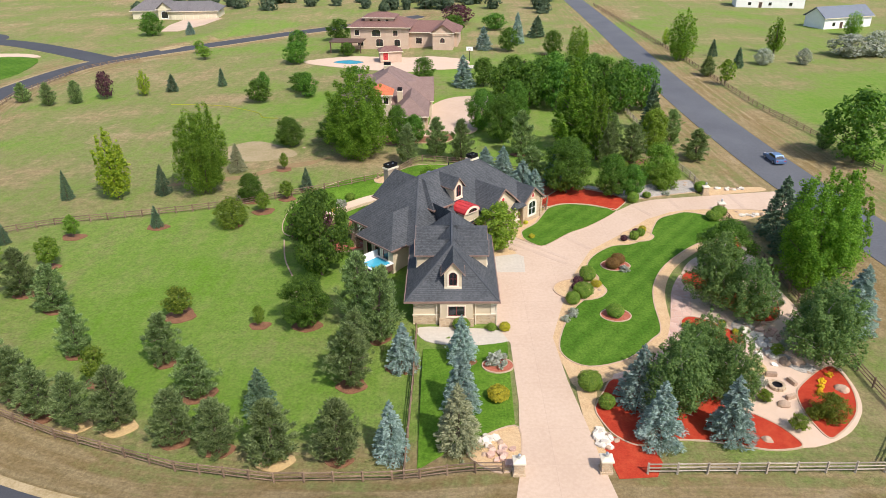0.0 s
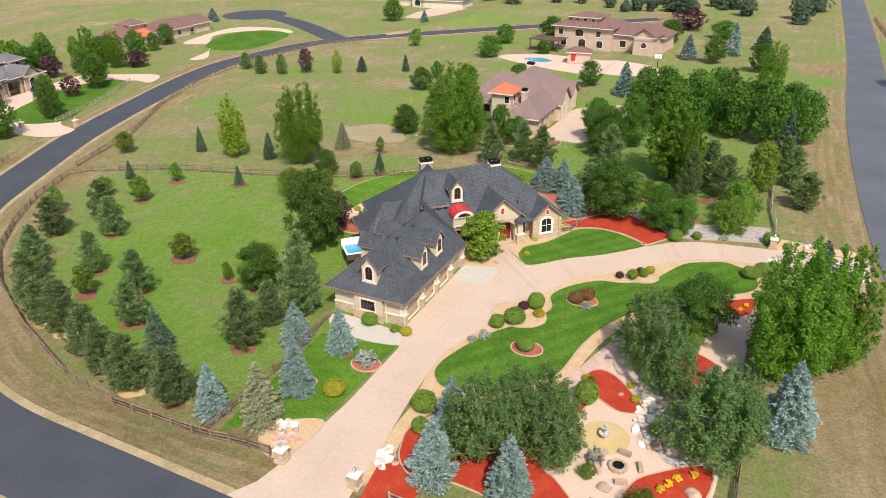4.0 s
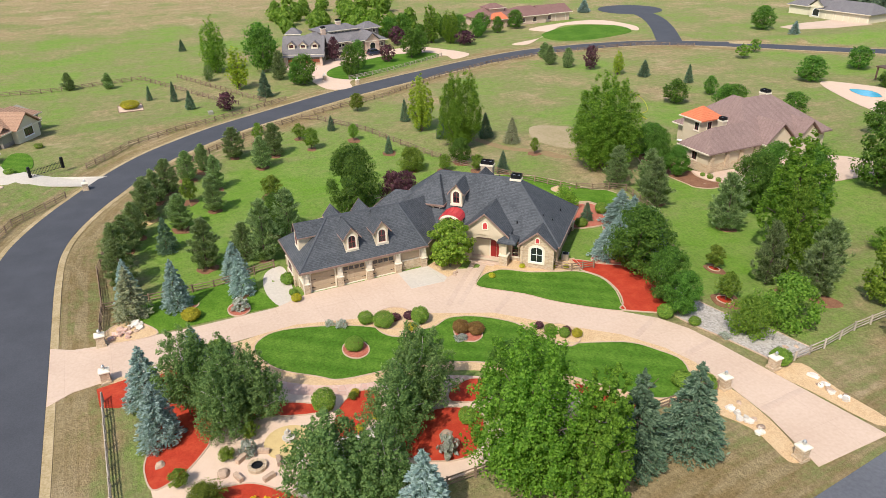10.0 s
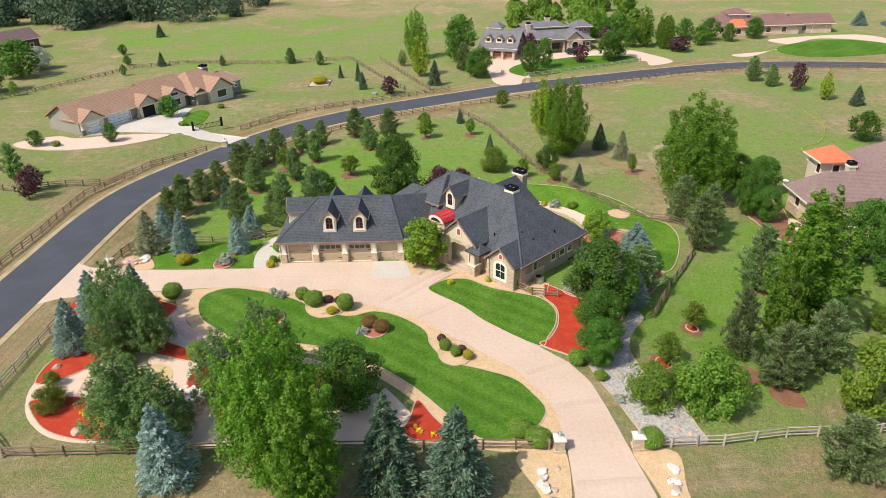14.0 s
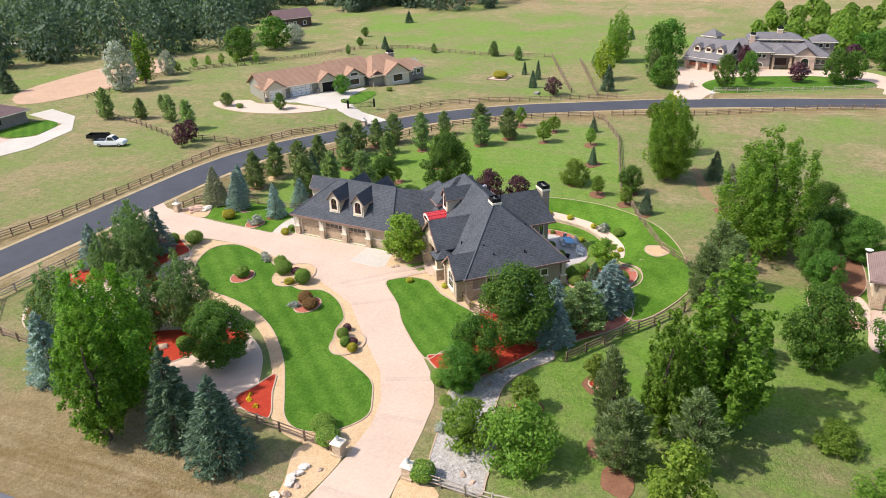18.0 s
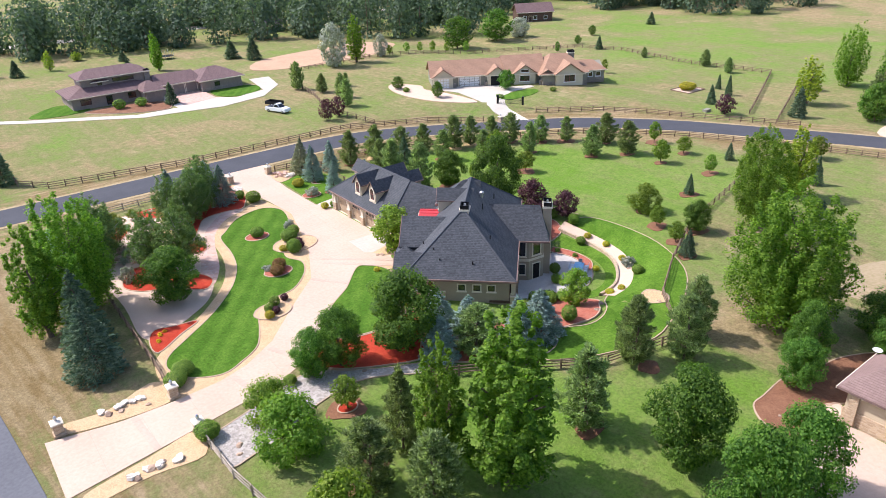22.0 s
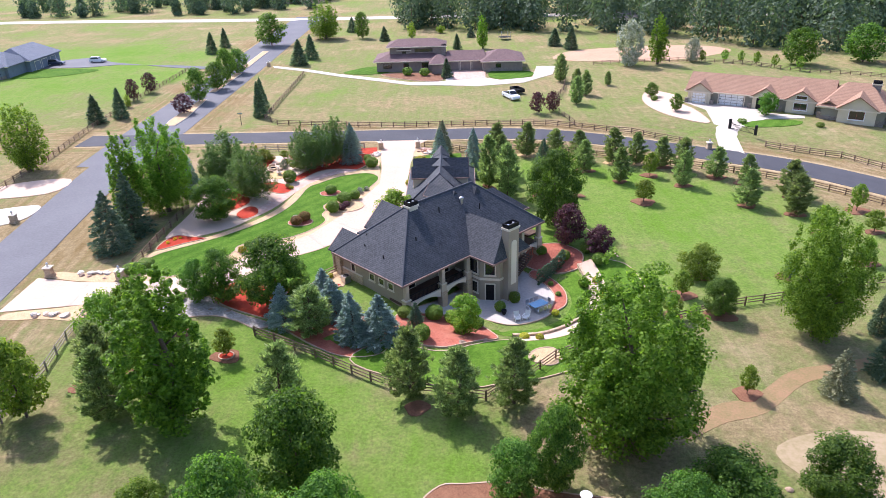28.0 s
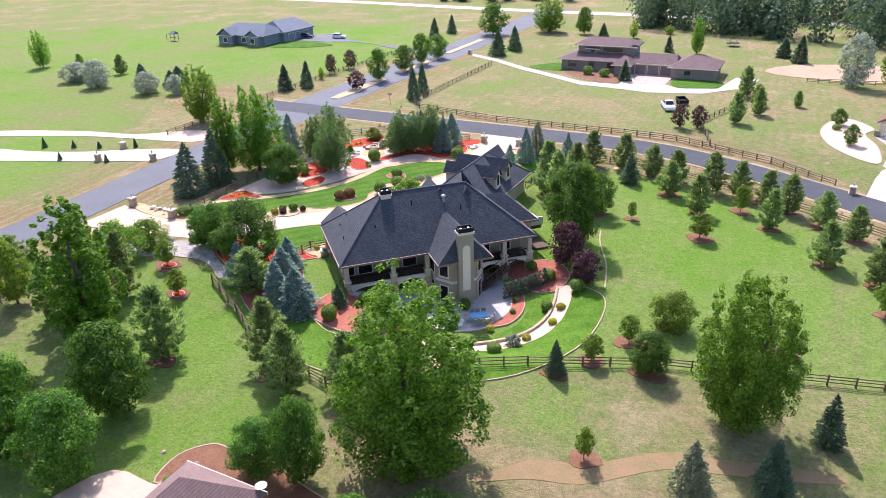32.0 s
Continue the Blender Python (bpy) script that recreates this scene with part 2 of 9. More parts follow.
def concrete_material(name, a, b, stain, joint=3.0):
    """Tinted concrete with faint joints, stains and repairs."""
    m = bpy.data.materials.new(name)
    n, l, p = links(m)
    pos = n.new("ShaderNodeNewGeometry").outputs["Position"]
    c = blend(n, l, span(n, l, maths(n, l, "ADD", noise_node(n, l, pos, 0.18, 5), noise_node(n, l, pos, 3.0, 4)), 0.75, 1.25), a, b)
    br = n.new("ShaderNodeTexBrick")
    br.offset = 0.0
    br.inputs["Scale"].default_value, br.inputs["Mortar Size"].default_value = 1.0, 0.022
    br.inputs["Brick Width"].default_value, br.inputs["Row Height"].default_value = joint, joint
    br.inputs["Color1"].default_value, br.inputs["Color2"].default_value, br.inputs["Mortar"].default_value = (0.485, 0.485, 0.485, 1), (0.515, 0.515, 0.515, 1), (0.42, 0.42, 0.42, 1)
    l.new(pos, br.inputs["Vector"])
    c = blend(n, l, 0.6, c, br.outputs["Color"], "OVERLAY")
    c = blend(n, l, span(n, l, noise_node(n, l, pos, 0.5, 5, 0.75), 0.6, 0.8, 0, 0.45), c, stain)
    l.new(c, p.inputs["Base Color"])
    p.inputs["Roughness"].default_value = 0.85
    relief(n, l, p, noise_node(n, l, pos, 25), 0.15)
    return m


ASPHALT = shade("new asphalt", (0.050, 0.052, 0.060), (0.068, 0.070, 0.080), 0.25, 0.85, 0.2, 30)
OLD_ASPHALT = shade("old asphalt", (0.088, 0.091, 0.104), (0.122, 0.125, 0.138), 0.10, 0.78, 0.15, 30, 0.0, 0.35)
SHOULDER = shade("pale road shoulder", (0.44, 0.34, 0.20), (0.27, 0.20, 0.09), 0.5, 0.95, 0.6, 10)
CONCRETE = concrete_material("tinted concrete", (0.49, 0.355, 0.262), (0.56, 0.42, 0.32), (0.46, 0.315, 0.20), 4.2)
PALE_CONCRETE = concrete_material("pale concrete", (0.46, 0.405, 0.335), (0.54, 0.485, 0.41), (0.34, 0.31, 0.265), 3.0)
PATIO = concrete_material("grey patio concrete", (0.42, 0.38, 0.34), (0.52, 0.48, 0.43), (0.32, 0.29, 0.26), 2.4)
PAVER = stone_material("pink flagstone", (0.50, 0.30, 0.23), (0.62, 0.41, 0.33), (0.52, 0.40, 0.33), 1.6, 1.0)
LAWN = lawn_material("watered lawn", (0.053, 0.125, 0.012), (0.094, 0.180, 0.022), 0.5, 38, 1.0)
LAWN_BACK = lawn_material("back lawn", (0.065, 0.142, 0.013), (0.112, 0.206, 0.024), 0.3, 60, 1.3)
MULCH = chips_material("red bark mulch", (0.42, 0.045, 0.020), (0.30, 0.028, 0.012), (0.50, 0.085, 0.035), 14)
FADED = chips_material("faded red bark mulch", (0.42, 0.135, 0.085), (0.30, 0.085, 0.055), (0.46, 0.20, 0.14), 9)
BARK = chips_material("brown bark mulch", (0.24, 0.115, 0.065), (0.15, 0.07, 0.04), (0.30, 0.16, 0.09), 12)
GRAVEL = chips_material("tan pea gravel", (0.60, 0.42, 0.24), (0.44, 0.29, 0.155), (0.60, 0.45, 0.28), 12)
SAND = chips_material("pale crusher fines", (0.62, 0.46, 0.35), (0.56, 0.41, 0.31), (0.64, 0.49, 0.38), 30)
STRAW = chips_material("pale straw mulch", (0.56, 0.40, 0.20), (0.44, 0.30, 0.15), (0.50, 0.33, 0.16), 9)
RIVER = chips_material("grey river rock", (0.46, 0.42, 0.38), (0.26, 0.235, 0.21), (0.38, 0.33, 0.29), 5)
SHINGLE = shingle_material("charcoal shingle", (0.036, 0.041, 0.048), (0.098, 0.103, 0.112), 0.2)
RIDGE = shade("ridge cap shingle", (0.05, 0.055, 0.065), (0.08, 0.085, 0.095), 1.0, 0.85, 0.3)
STUCCO = shade("beige stucco", (0.50, 0.41, 0.29), (0.56, 0.465, 0.335), 0.4, 0.92, 0.2, 30)
# same paint as the beige stucco; rear and end shade put into the colour
SHADED_STUCCO = shade("shaded stucco", (0.32, 0.26, 0.19), (0.38, 0.315, 0.235), 0.4, 0.92, 0.2, 30)
CREAM = shade("cream trim paint", (0.66, 0.58, 0.45), (0.72, 0.64, 0.51), 0.6, 0.6, 0.05, 20)
STONE = stone_material("buff ledge stone", (0.56, 0.42, 0.27), (0.38, 0.26, 0.16), (0.56, 0.47, 0.36), 2.6)
GREY_STONE = stone_material("grey ledge stone", (0.30, 0.25, 0.21), (0.17, 0.14, 0.12), (0.32, 0.29, 0.25), 2.6)
GARAGE = shade("tan garage panel", (0.42, 0.31, 0.20), (0.47, 0.355, 0.24), 0.5, 0.5, 0.05, 20)
MAROON = shade("maroon painted metal", (0.16, 0.03, 0.028), (0.20, 0.04, 0.035), 1.0, 0.45)
RED_METAL = shade("red standing seam metal", (0.42, 0.03, 0.035), (0.50, 0.045, 0.05), 0.6, 0.4, 0.0, 8, 0.0, 0.5)
RED_DOOR = shade("red lacquered door", (0.21, 0.014, 0.014), (0.26, 0.02, 0.018), 1.0, 0.35)
GUTTER = shade("tan brown gutter", (0.20, 0.125, 0.10), (0.27, 0.18, 0.145), 1.0, 0.5)
GLASS = shade("dark window glass", (0.012, 0.014, 0.017), (0.022, 0.025, 0.03), 0.4, 0.06, 0, 3, 0, 0.8)
BLACK = shade("black metal", (0.012, 0.012, 0.014), (0.025, 0.025, 0.028), 2.0, 0.5, 0, 8, 0.6)
STEEL = shade("galvanised metal", (0.45, 0.46, 0.48), (0.6, 0.61, 0.62), 2.0, 0.35, 0, 8, 0.9)
DECKING = shade("dark deck wood", (0.085, 0.050, 0.036), (0.13, 0.08, 0.058), 1.5, 0.75, 0.2, 10)
RAILWOOD = shade("weathered fence wood", (0.13, 0.085, 0.055), (0.26, 0.18, 0.125), 1.2, 0.9, 0.4, 9, per=0.25)
GREY_RAIL = shade("grey fence wood", (0.25, 0.20, 0.155), (0.40, 0.345, 0.28), 1.2, 0.9, 0.4, 9, per=0.25)
TRUNK = shade("tree bark", (0.10, 0.07, 0.05), (0.19, 0.14, 0.10), 3.0, 0.95, 0.7, 6)
PALE_TRUNK = shade("pale birch bark", (0.34, 0.30, 0.25), (0.5, 0.46, 0.40), 3.0, 0.95, 0.5, 6)
BOULDER = shade("sandstone boulder", (0.46, 0.33, 0.24), (0.30, 0.21, 0.15), 1.2, 0.95, 0.7, 7, per=0.25)
CURB = shade("tan curb concrete", (0.42, 0.29, 0.20), (0.50, 0.37, 0.27), 0.8, 0.9, 0.2, 15)
WHITE = shade("white paint", (0.72, 0.72, 0.70), (0.80, 0.80, 0.78), 0.8, 0.5)
WATER = shade("pool water", (0.05, 0.34, 0.50), (0.08, 0.42, 0.58), 0.8, 0.05, 0.2, 5, 0, 0.6)
BLUE_TOP = shade("blue glass table top", (0.16, 0.36, 0.55), (0.22, 0.44, 0.62), 0.8, 0.15)

LEAF_POPLAR = leafy("poplar leaves", (0.06, 0.13, 0.012), (0.225, 0.35, 0.042), 0.58)
LEAF_BRIGHT = leafy("bright maple leaves", (0.1, 0.19, 0.018), (0.3, 0.4, 0.055), 0.5)
LEAF_YELLOW = leafy("yellowing poplar leaves", (0.13, 0.22, 0.014), (0.33, 0.39, 0.03), 0.4)
LEAF_ROUND = leafy("broad leaves", (0.036, 0.096, 0.014), (0.15, 0.265, 0.038), 0.52, 0.22)
LEAF_ASH = leafy("grey green leaves", (0.056, 0.114, 0.032), (0.195, 0.285, 0.09), 0.45)
LEAF_SMALL = leafy("young tree leaves", (0.087, 0.158, 0.017), (0.218, 0.300, 0.043), 0.5, 0.3, 0.03)
LEAF_PINE = leafy("pine needles", (0.075, 0.115, 0.046), (0.33, 0.40, 0.19), 0.5, 0.2)
# distance haze over the woods is put into this leaf colour: paler, bluer
LEAF_HAZED = leafy("hazed woodland leaves", (0.044, 0.080, 0.050), (0.130, 0.182, 0.105), 0.3, 0.2)
LEAF_SPRUCE = leafy("dark spruce needles", (0.052, 0.096, 0.056), (0.175, 0.245, 0.155), 0.3)
LEAF_BLUE = leafy("blue spruce needles", (0.13, 0.2, 0.195), (0.38, 0.47, 0.46), 0.3)
LEAF_BLUISH = leafy("blue green spruce needles", (0.062, 0.120, 0.075), (0.215, 0.300, 0.200), 0.2)
LEAF_PALE = leafy("faded spruce needles", (0.169, 0.189, 0.104), (0.377, 0.377, 0.227), 0.15)
LEAF_PLUM = leafy("purple leaves", (0.040, 0.014, 0.022), (0.144, 0.054, 0.072), 0.3)
LEAF_BOX = leafy("clipped hedge leaves", (0.075, 0.150, 0.016), (0.215, 0.310, 0.040), 0.25)
LEAF_GOLD = leafy("golden shrub leaves", (0.26, 0.26, 0.02), (0.50, 0.44, 0.03), 0.3)
LEAF_RUST = leafy("rusty barberry leaves", (0.13, 0.055, 0.02), (0.22, 0.12, 0.04), 0.3)
LEAF_SAGE = leafy("sage and lavender leaves", (0.21, 0.24, 0.17), (0.42, 0.42, 0.40), 0.3)
FLOWER = leafy("yellow mum flowers", (0.60, 0.38, 0.01), (0.75, 0.55, 0.03), 0.2)


# ---- shaping helpers ----
from mathutils import geometry


def smooth(a, b, v):
    w = min(1.0, max(0.0, (v - a) / (b - a)))
    return w * w * (3 - 2 * w)


BEND = np.array([(300.0, 31.8), (0, 32.7), (-12, 32.9), (-21.5, 33.5), (-30.4, 35.5), (-40.4, 39.4), (-51.6, 45.6), (-60.4, 52.2), (-67.4, 60), (-73.2, 68), (-77.6, 76), (-84, 88), (-89, 98), (-94.6, 112), (-99.5, 126), (-106, 146), (-110, 168), (-106, 198), (-96, 216)])
BEND_STEP = BEND[1:] - BEND[:-1]


def past_road(x, y):
    """Metres from the middle of the curving road: positive on the side of the house, negative across it."""
    to = np.array((x, y)) - BEND[:-1]
    k = np.clip((to * BEND_STEP).sum(1) / (BEND_STEP ** 2).sum(1), 0, 1)
    away = to - BEND_STEP * k[:, None]
    i = int((away ** 2).sum(1).argmin())
    side = BEND_STEP[i, 1] * to[i, 0] - BEND_STEP[i, 0] * to[i, 1]
    return math.copysign(math.hypot(*away[i]), side)


def H(x, y):
    """Height of the ground: level before the house, a lower lawn to the west, a sunken terrace behind the house."""
    low = -1.9 * smooth(5, 50, -x)
    if -130 < x < 4:
        d = past_road(x, y)
        if d < -5:      # higher ground across the road
            low *= 1 - 0.85 * smooth(5.5, 15, -d) * (1 - smooth(75, 98, -x))
        elif d > 4.5:
            level = 1 - smooth(54, 61, y) * (1 - smooth(4, 9, -x))
            low += (-1.15 * smooth(-3, 5, -x) * level - 0.6 * smooth(12, 45, -x) - low) * smooth(4.5, 9, d) * (1 - smooth(54, 70, -x))
    low = min(low, -0.55 * smooth(105, 112, y) * (1 - smooth(18, 34, x)))
    r = math.hypot((x + 10) / 13, (y - 94.5) / 12)
    return min(low, -2.7 * (1 - smooth(0.5, 1.35, r)))


def link_mesh(name, bm, material):
    me = bpy.data.meshes.new(name)
    bm.to_mesh(me)
    bm.free()
    me.materials.append(material)
    return new(name, me)


def part(name, bm, material, parent, label=""):
    ob = link_mesh(name, bm, material)
    ob.parent = parent
    return tagged(ob, label) if label else ob


def structure(name, bm, material, label, category):
    return tagged(link_mesh(name, bm, material), label, category, kind="structure")


def thing(name, at, label, category, group="", rz=0.0):
    e = new(name)
    e.matrix_world = pose(*at, 0, 0, rz)
    return tagged(e, label, category, group)


def box(bm, x0, x1, y0, y1, z0, z1, m=None):
    vs = [bm.verts.new((x, y, z)) for z in (z0, z1) for x, y in ((x0, y0), (x1, y0), (x1, y1), (x0, y1))]
    for f in ((3, 2, 1, 0), (4, 5, 6, 7), (0, 1, 5, 4), (1, 2, 6, 5), (2, 3, 7, 6), (3, 0, 4, 7)):
        bm.faces.new([vs[i] for i in f])
    if m is not None:
        bmesh.ops.transform(bm, matrix=m, verts=vs)
    return bm


def boxes(*rows, m=None):
    bm = bmesh.new()
    for r in rows:
        box(bm, *r, m=m)
    return bm


def solid(bm, pts, faces, m=None):
    vs = [bm.verts.new(p) for p in pts]
    for f in faces:
        bm.faces.new([vs[i] for i in f])
    if m is not None:
        bmesh.ops.transform(bm, matrix=m, verts=vs)
    return bm


def prism(bm, pts, z0, z1, m=None):
    """An upright block over a plan outline (counter-clockwise)."""
    k = len(pts)
    v = [(p[0], p[1], z0) for p in pts] + [(p[0], p[1], z1) for p in pts]
    return solid(bm, v, [tuple(range(k))[::-1], tuple(range(k, 2 * k))] + [(i, (i + 1) % k, k + (i + 1) % k, k + i) for i in range(k)], m)


def tube(bm, a, b, ra, rb, sides=8):
    """A tapered round bar from a to b."""
    a, b = Vector(a), Vector(b)
    q = (b - a).to_track_quat("Z", "Y")
    rings = [[bm.verts.new(p + q @ Vector((r * math.cos(i * math.tau / sides), r * math.sin(i * math.tau / sides), 0))) for i in range(sides)] for p, r in ((a, ra), (b, rb))]
    for i in range(sides):
        j = (i + 1) % sides
        bm.faces.new((rings[0][i], rings[0][j], rings[1][j], rings[1][i]))
    bm.faces.new(rings[0][::-1])
    bm.faces.new(rings[1])
    return bm


def lathe(bm, profile, at=(0, 0, 0), sides=16):
    """A turned shape from (radius, height) pairs."""
    rings = [[bm.verts.new((at[0] + r * math.cos(i * math.tau / sides), at[1] + r * math.sin(i * math.tau / sides), at[2] + z)) for i in range(sides)] for r, z in profile]
    for a, b in zip(rings, rings[1:]):
        for i in range(sides):
            j = (i + 1) % sides
            bm.faces.new((a[i], a[j], b[j], b[i]))
    bm.faces.new(rings[0][::-1])
    bm.faces.new(rings[-1])
    return bm


def hip_roof(bm, x0, x1, y0, y1, ze, zr, hip0, hip1, m=None, thick=0.22):
    """Roof solid, ridge along x, ends pulled in by hip0 and hip1 (0: gable)."""
    c = (y0 + y1) / 2
    pts = [(x0, y0, ze), (x1, y0, ze), (x1, y1, ze), (x0, y1, ze), (x0 + hip0, c, zr), (x1 - hip1, c, zr)]
    if not hip0 or not hip1:      # two thin slopes, open under the gable
        pts += [(x, y, z - thick) for x, y, z in pts]
        faces = [(0, 1, 5, 4), (2, 3, 4, 5), (6, 10, 11, 7), (8, 11, 10, 9), (6, 7, 1, 0), (8, 9, 3, 2)]
        faces += [(3, 0, 4), (9, 10, 6), (9, 6, 0, 3)] if hip0 else [(0, 4, 10, 6), (4, 3, 9, 10)]
        faces += [(1, 2, 5), (7, 11, 8), (7, 8, 2, 1)] if hip1 else [(1, 7, 11, 5), (5, 11, 8, 2)]
        return solid(bm, pts, faces, m)
    pts += [(x, y, z - thick) for x, y, z in pts[:4]]
    faces = [(0, 1, 5, 4), (2, 3, 4, 5), (3, 0, 4), (1, 2, 5), (6, 7, 1, 0), (7, 8, 2, 1), (8, 9, 3, 2), (9, 6, 0, 3), (9, 8, 7, 6)]
    return solid(bm, pts, faces, m)


def gable_wall(bm, x0, x1, y0, y1, ze, zr, m=None):
    """Wall block under a gable roof with its ridge along x."""
    c = (y0 + y1) / 2
    pts = [(x, y, z) for x in (x0, x1) for y, z in ((y0, 0), (y1, 0), (y1, ze), (c, zr), (y0, ze))]
    return solid(bm, pts, [(4, 3, 2, 1, 0), (5, 6, 7, 8, 9), (0, 1, 6, 5), (1, 2, 7, 6), (2, 3, 8, 7), (3, 4, 9, 8), (4, 0, 5, 9)], m)


def spline(pts, closed=False, n=6):
    """Points of a smooth curve through pts."""
    out, k = [], len(pts)
    for i in range(k if closed else k - 1):
        p = [Vector(pts[j % k] if closed else pts[min(max(j, 0), k - 1)]) for j in (i - 1, i, i + 1, i + 2)]
        for s in range(n):
            t = s / n
            out.append(0.5 * (2 * p[1] + (p[2] - p[0]) * t + (2 * p[0] - 5 * p[1] + 4 * p[2] - p[3]) * t * t + (3 * p[1] - p[0] - 3 * p[2] + p[3]) * t ** 3))
    if not closed:
        out.append(Vector(pts[-1]))
    return out


def inside(x, y, poly):
    hit = False
    for (x0, y0), (x1, y1) in zip(poly, poly[1:] + poly[:1]):
        if (y0 > y) != (y1 > y) and x < (x1 - x0) * (y - y0) / (y1 - y0) + x0:
            hit = not hit
    return hit


def drape(pts, off, cell=0.0):
    """A flat patch with this outline, laid on the ground off metres up, with a skirt."""
    line = [Vector((p[0], p[1])) for p in pts]
    spots, flat = list(line), [(p.x, p.y) for p in line]
    if cell:
        for gx0 in np.arange(min(p.x for p in line), max(p.x for p in line), cell):
            for gy0 in np.arange(min(p.y for p in line), max(p.y for p in line), cell):
                if inside(gx0, gy0, flat):
                    spots.append(Vector((gx0, gy0)))
    k = len(line)
    vs, _, fs, *_ = geometry.delaunay_2d_cdt(spots, [(i, (i + 1) % k) for i in range(k)], [list(range(k))], 1, 1e-4)
    bm = bmesh.new()
    made = [bm.verts.new((v.x, v.y, H(v.x, v.y) + off)) for v in vs]
    for f in fs:
        c = sum((vs[i] for i in f), Vector((0, 0))) / len(f)
        if inside(c.x, c.y, flat):
            bm.faces.new([made[i] for i in f])
    bm.normal_update()
    turned = [f for f in bm.faces if f.normal.z < 0]
    if turned:
        bmesh.ops.reverse_faces(bm, faces=turned)
    bmesh.ops.delete(bm, geom=[v for v in bm.verts if not v.link_faces], context="VERTS")
    rim = [e for e in bm.edges if e.is_boundary]
    for v in bmesh.ops.extrude_edge_only(bm, edges=rim)["geom"]:
        if isinstance(v, bmesh.types.BMVert):
            v.co.z -= off + 0.1
    return bm


def ribbon(pts, half, off):
    """A strip along pts on the ground."""
    bm, rows = bmesh.new(), []
    for i, p in enumerate(pts):
        d = (pts[min(i + 1, len(pts) - 1)] - pts[max(i - 1, 0)]).normalized()
        s = Vector((-d.y, d.x)) * half
        rows.append([bm.verts.new((q.x, q.y, H(q.x, q.y) + z)) for q, z in ((p + s * 1.02, -0.1), (p + s, off), (p + s / 3, off + 0.02), (p - s / 3, off + 0.02), (p - s, off), (p - s * 1.02, -0.1))])
    for a, b in zip(rows, rows[1:]):
        for i in range(5):
            bm.faces.new((a[i + 1], b[i + 1], b[i], a[i]))
    return bm


def curb(pts, width, height, closed=False, base=0.0):
    """A raised edging along pts."""
    bm, rows, k = bmesh.new(), [], len(pts)
    for i, p in enumerate(pts):
        a, b = (pts[i - 1], pts[(i + 1) % k]) if closed else (pts[max(i - 1, 0)], pts[min(i + 1, k - 1)])
        d = (b - a).normalized()
        s = Vector((-d.y, d.x)) * width / 2
        h = H(p.x, p.y) + base
        rows.append([bm.verts.new((q.x, q.y, z)) for q, z in ((p + s, h - 0.15), (p + s * 0.8, h + height), (p - s * 0.8, h + height), (p - s, h - 0.15))])
    for a, b in zip(rows, rows[1:] + rows[:1] if closed else rows[1:]):
        for i in range(3):
            bm.faces.new((a[i + 1], b[i + 1], b[i], a[i]))
    return bm


# ---- ground ----
LOT = [(4, 41.2), (-4.5, 41.4), (-13.8, 41.3), (-22.2, 42.7), (-34.2, 47), (-46.1, 52.4), (-54.1, 58), (-60.8, 64.9), (-67.7, 73.9), (-72.2, 83.3), (-70, 86), (-57, 92.2), (-45.4, 95.1), (-31.6, 98.8), (-19.7, 104.4), (-11, 109.5), (-4, 115.8), (4, 113.8), (12, 109), (19, 105.2), (27, 98), (20, 84), (12, 80), (6, 60), (5.6, 42)]
NORTH = [(20, 104), (38, 104), (38.4, 122), (37, 150), (20, 165), (2, 132), (-6, 124), (-8, 116), (4, 114.5), (12, 110)]
ZONES = [  # centre x, y, half sizes, greenness, softness
    (-70, 120, 60, 60, 0.42, 0.5), (-30, 148, 26, 26, 0.66, 0.5), (10, 150, 34, 34, 0.80, 0.3), (25, 185, 40, 30, 0.72, 0.4),
    (-95, 30, 45, 45, 0.40, 0.5), (-170, 45, 60, 50, 0.55, 0.35), (0, -10, 70, 26, 0.30, 0.4), (0, -70, 60, 35, 0.34, 0.5),
    (120, -40, 55, 60, 0.80, 0.3), (190, 20, 90, 110, 0.70, 0.5), (108, 120, 44, 70, 0.82, 0.3), (100, 250, 60, 60, 0.50, 0.5),
    (-50, 250, 60, 50, 0.50, 0.5), (-160, 180, 40, 50, 0.45, 0.5), (-190, 110, 60, 50, 0.42, 0.5), (-345, 60, 135, 260, 0.12, 0.35)]
PASTURE = [(-150, -24), (-172, -40), (-201, -38), (-210, -8), (-212, 20), (-200, 72), (-128, 72), (-126, 48), (-128, 8)]


FENCE_SIDE = [tuple(p) for p in spline([p for p in LOT[:10]], False, 8)]


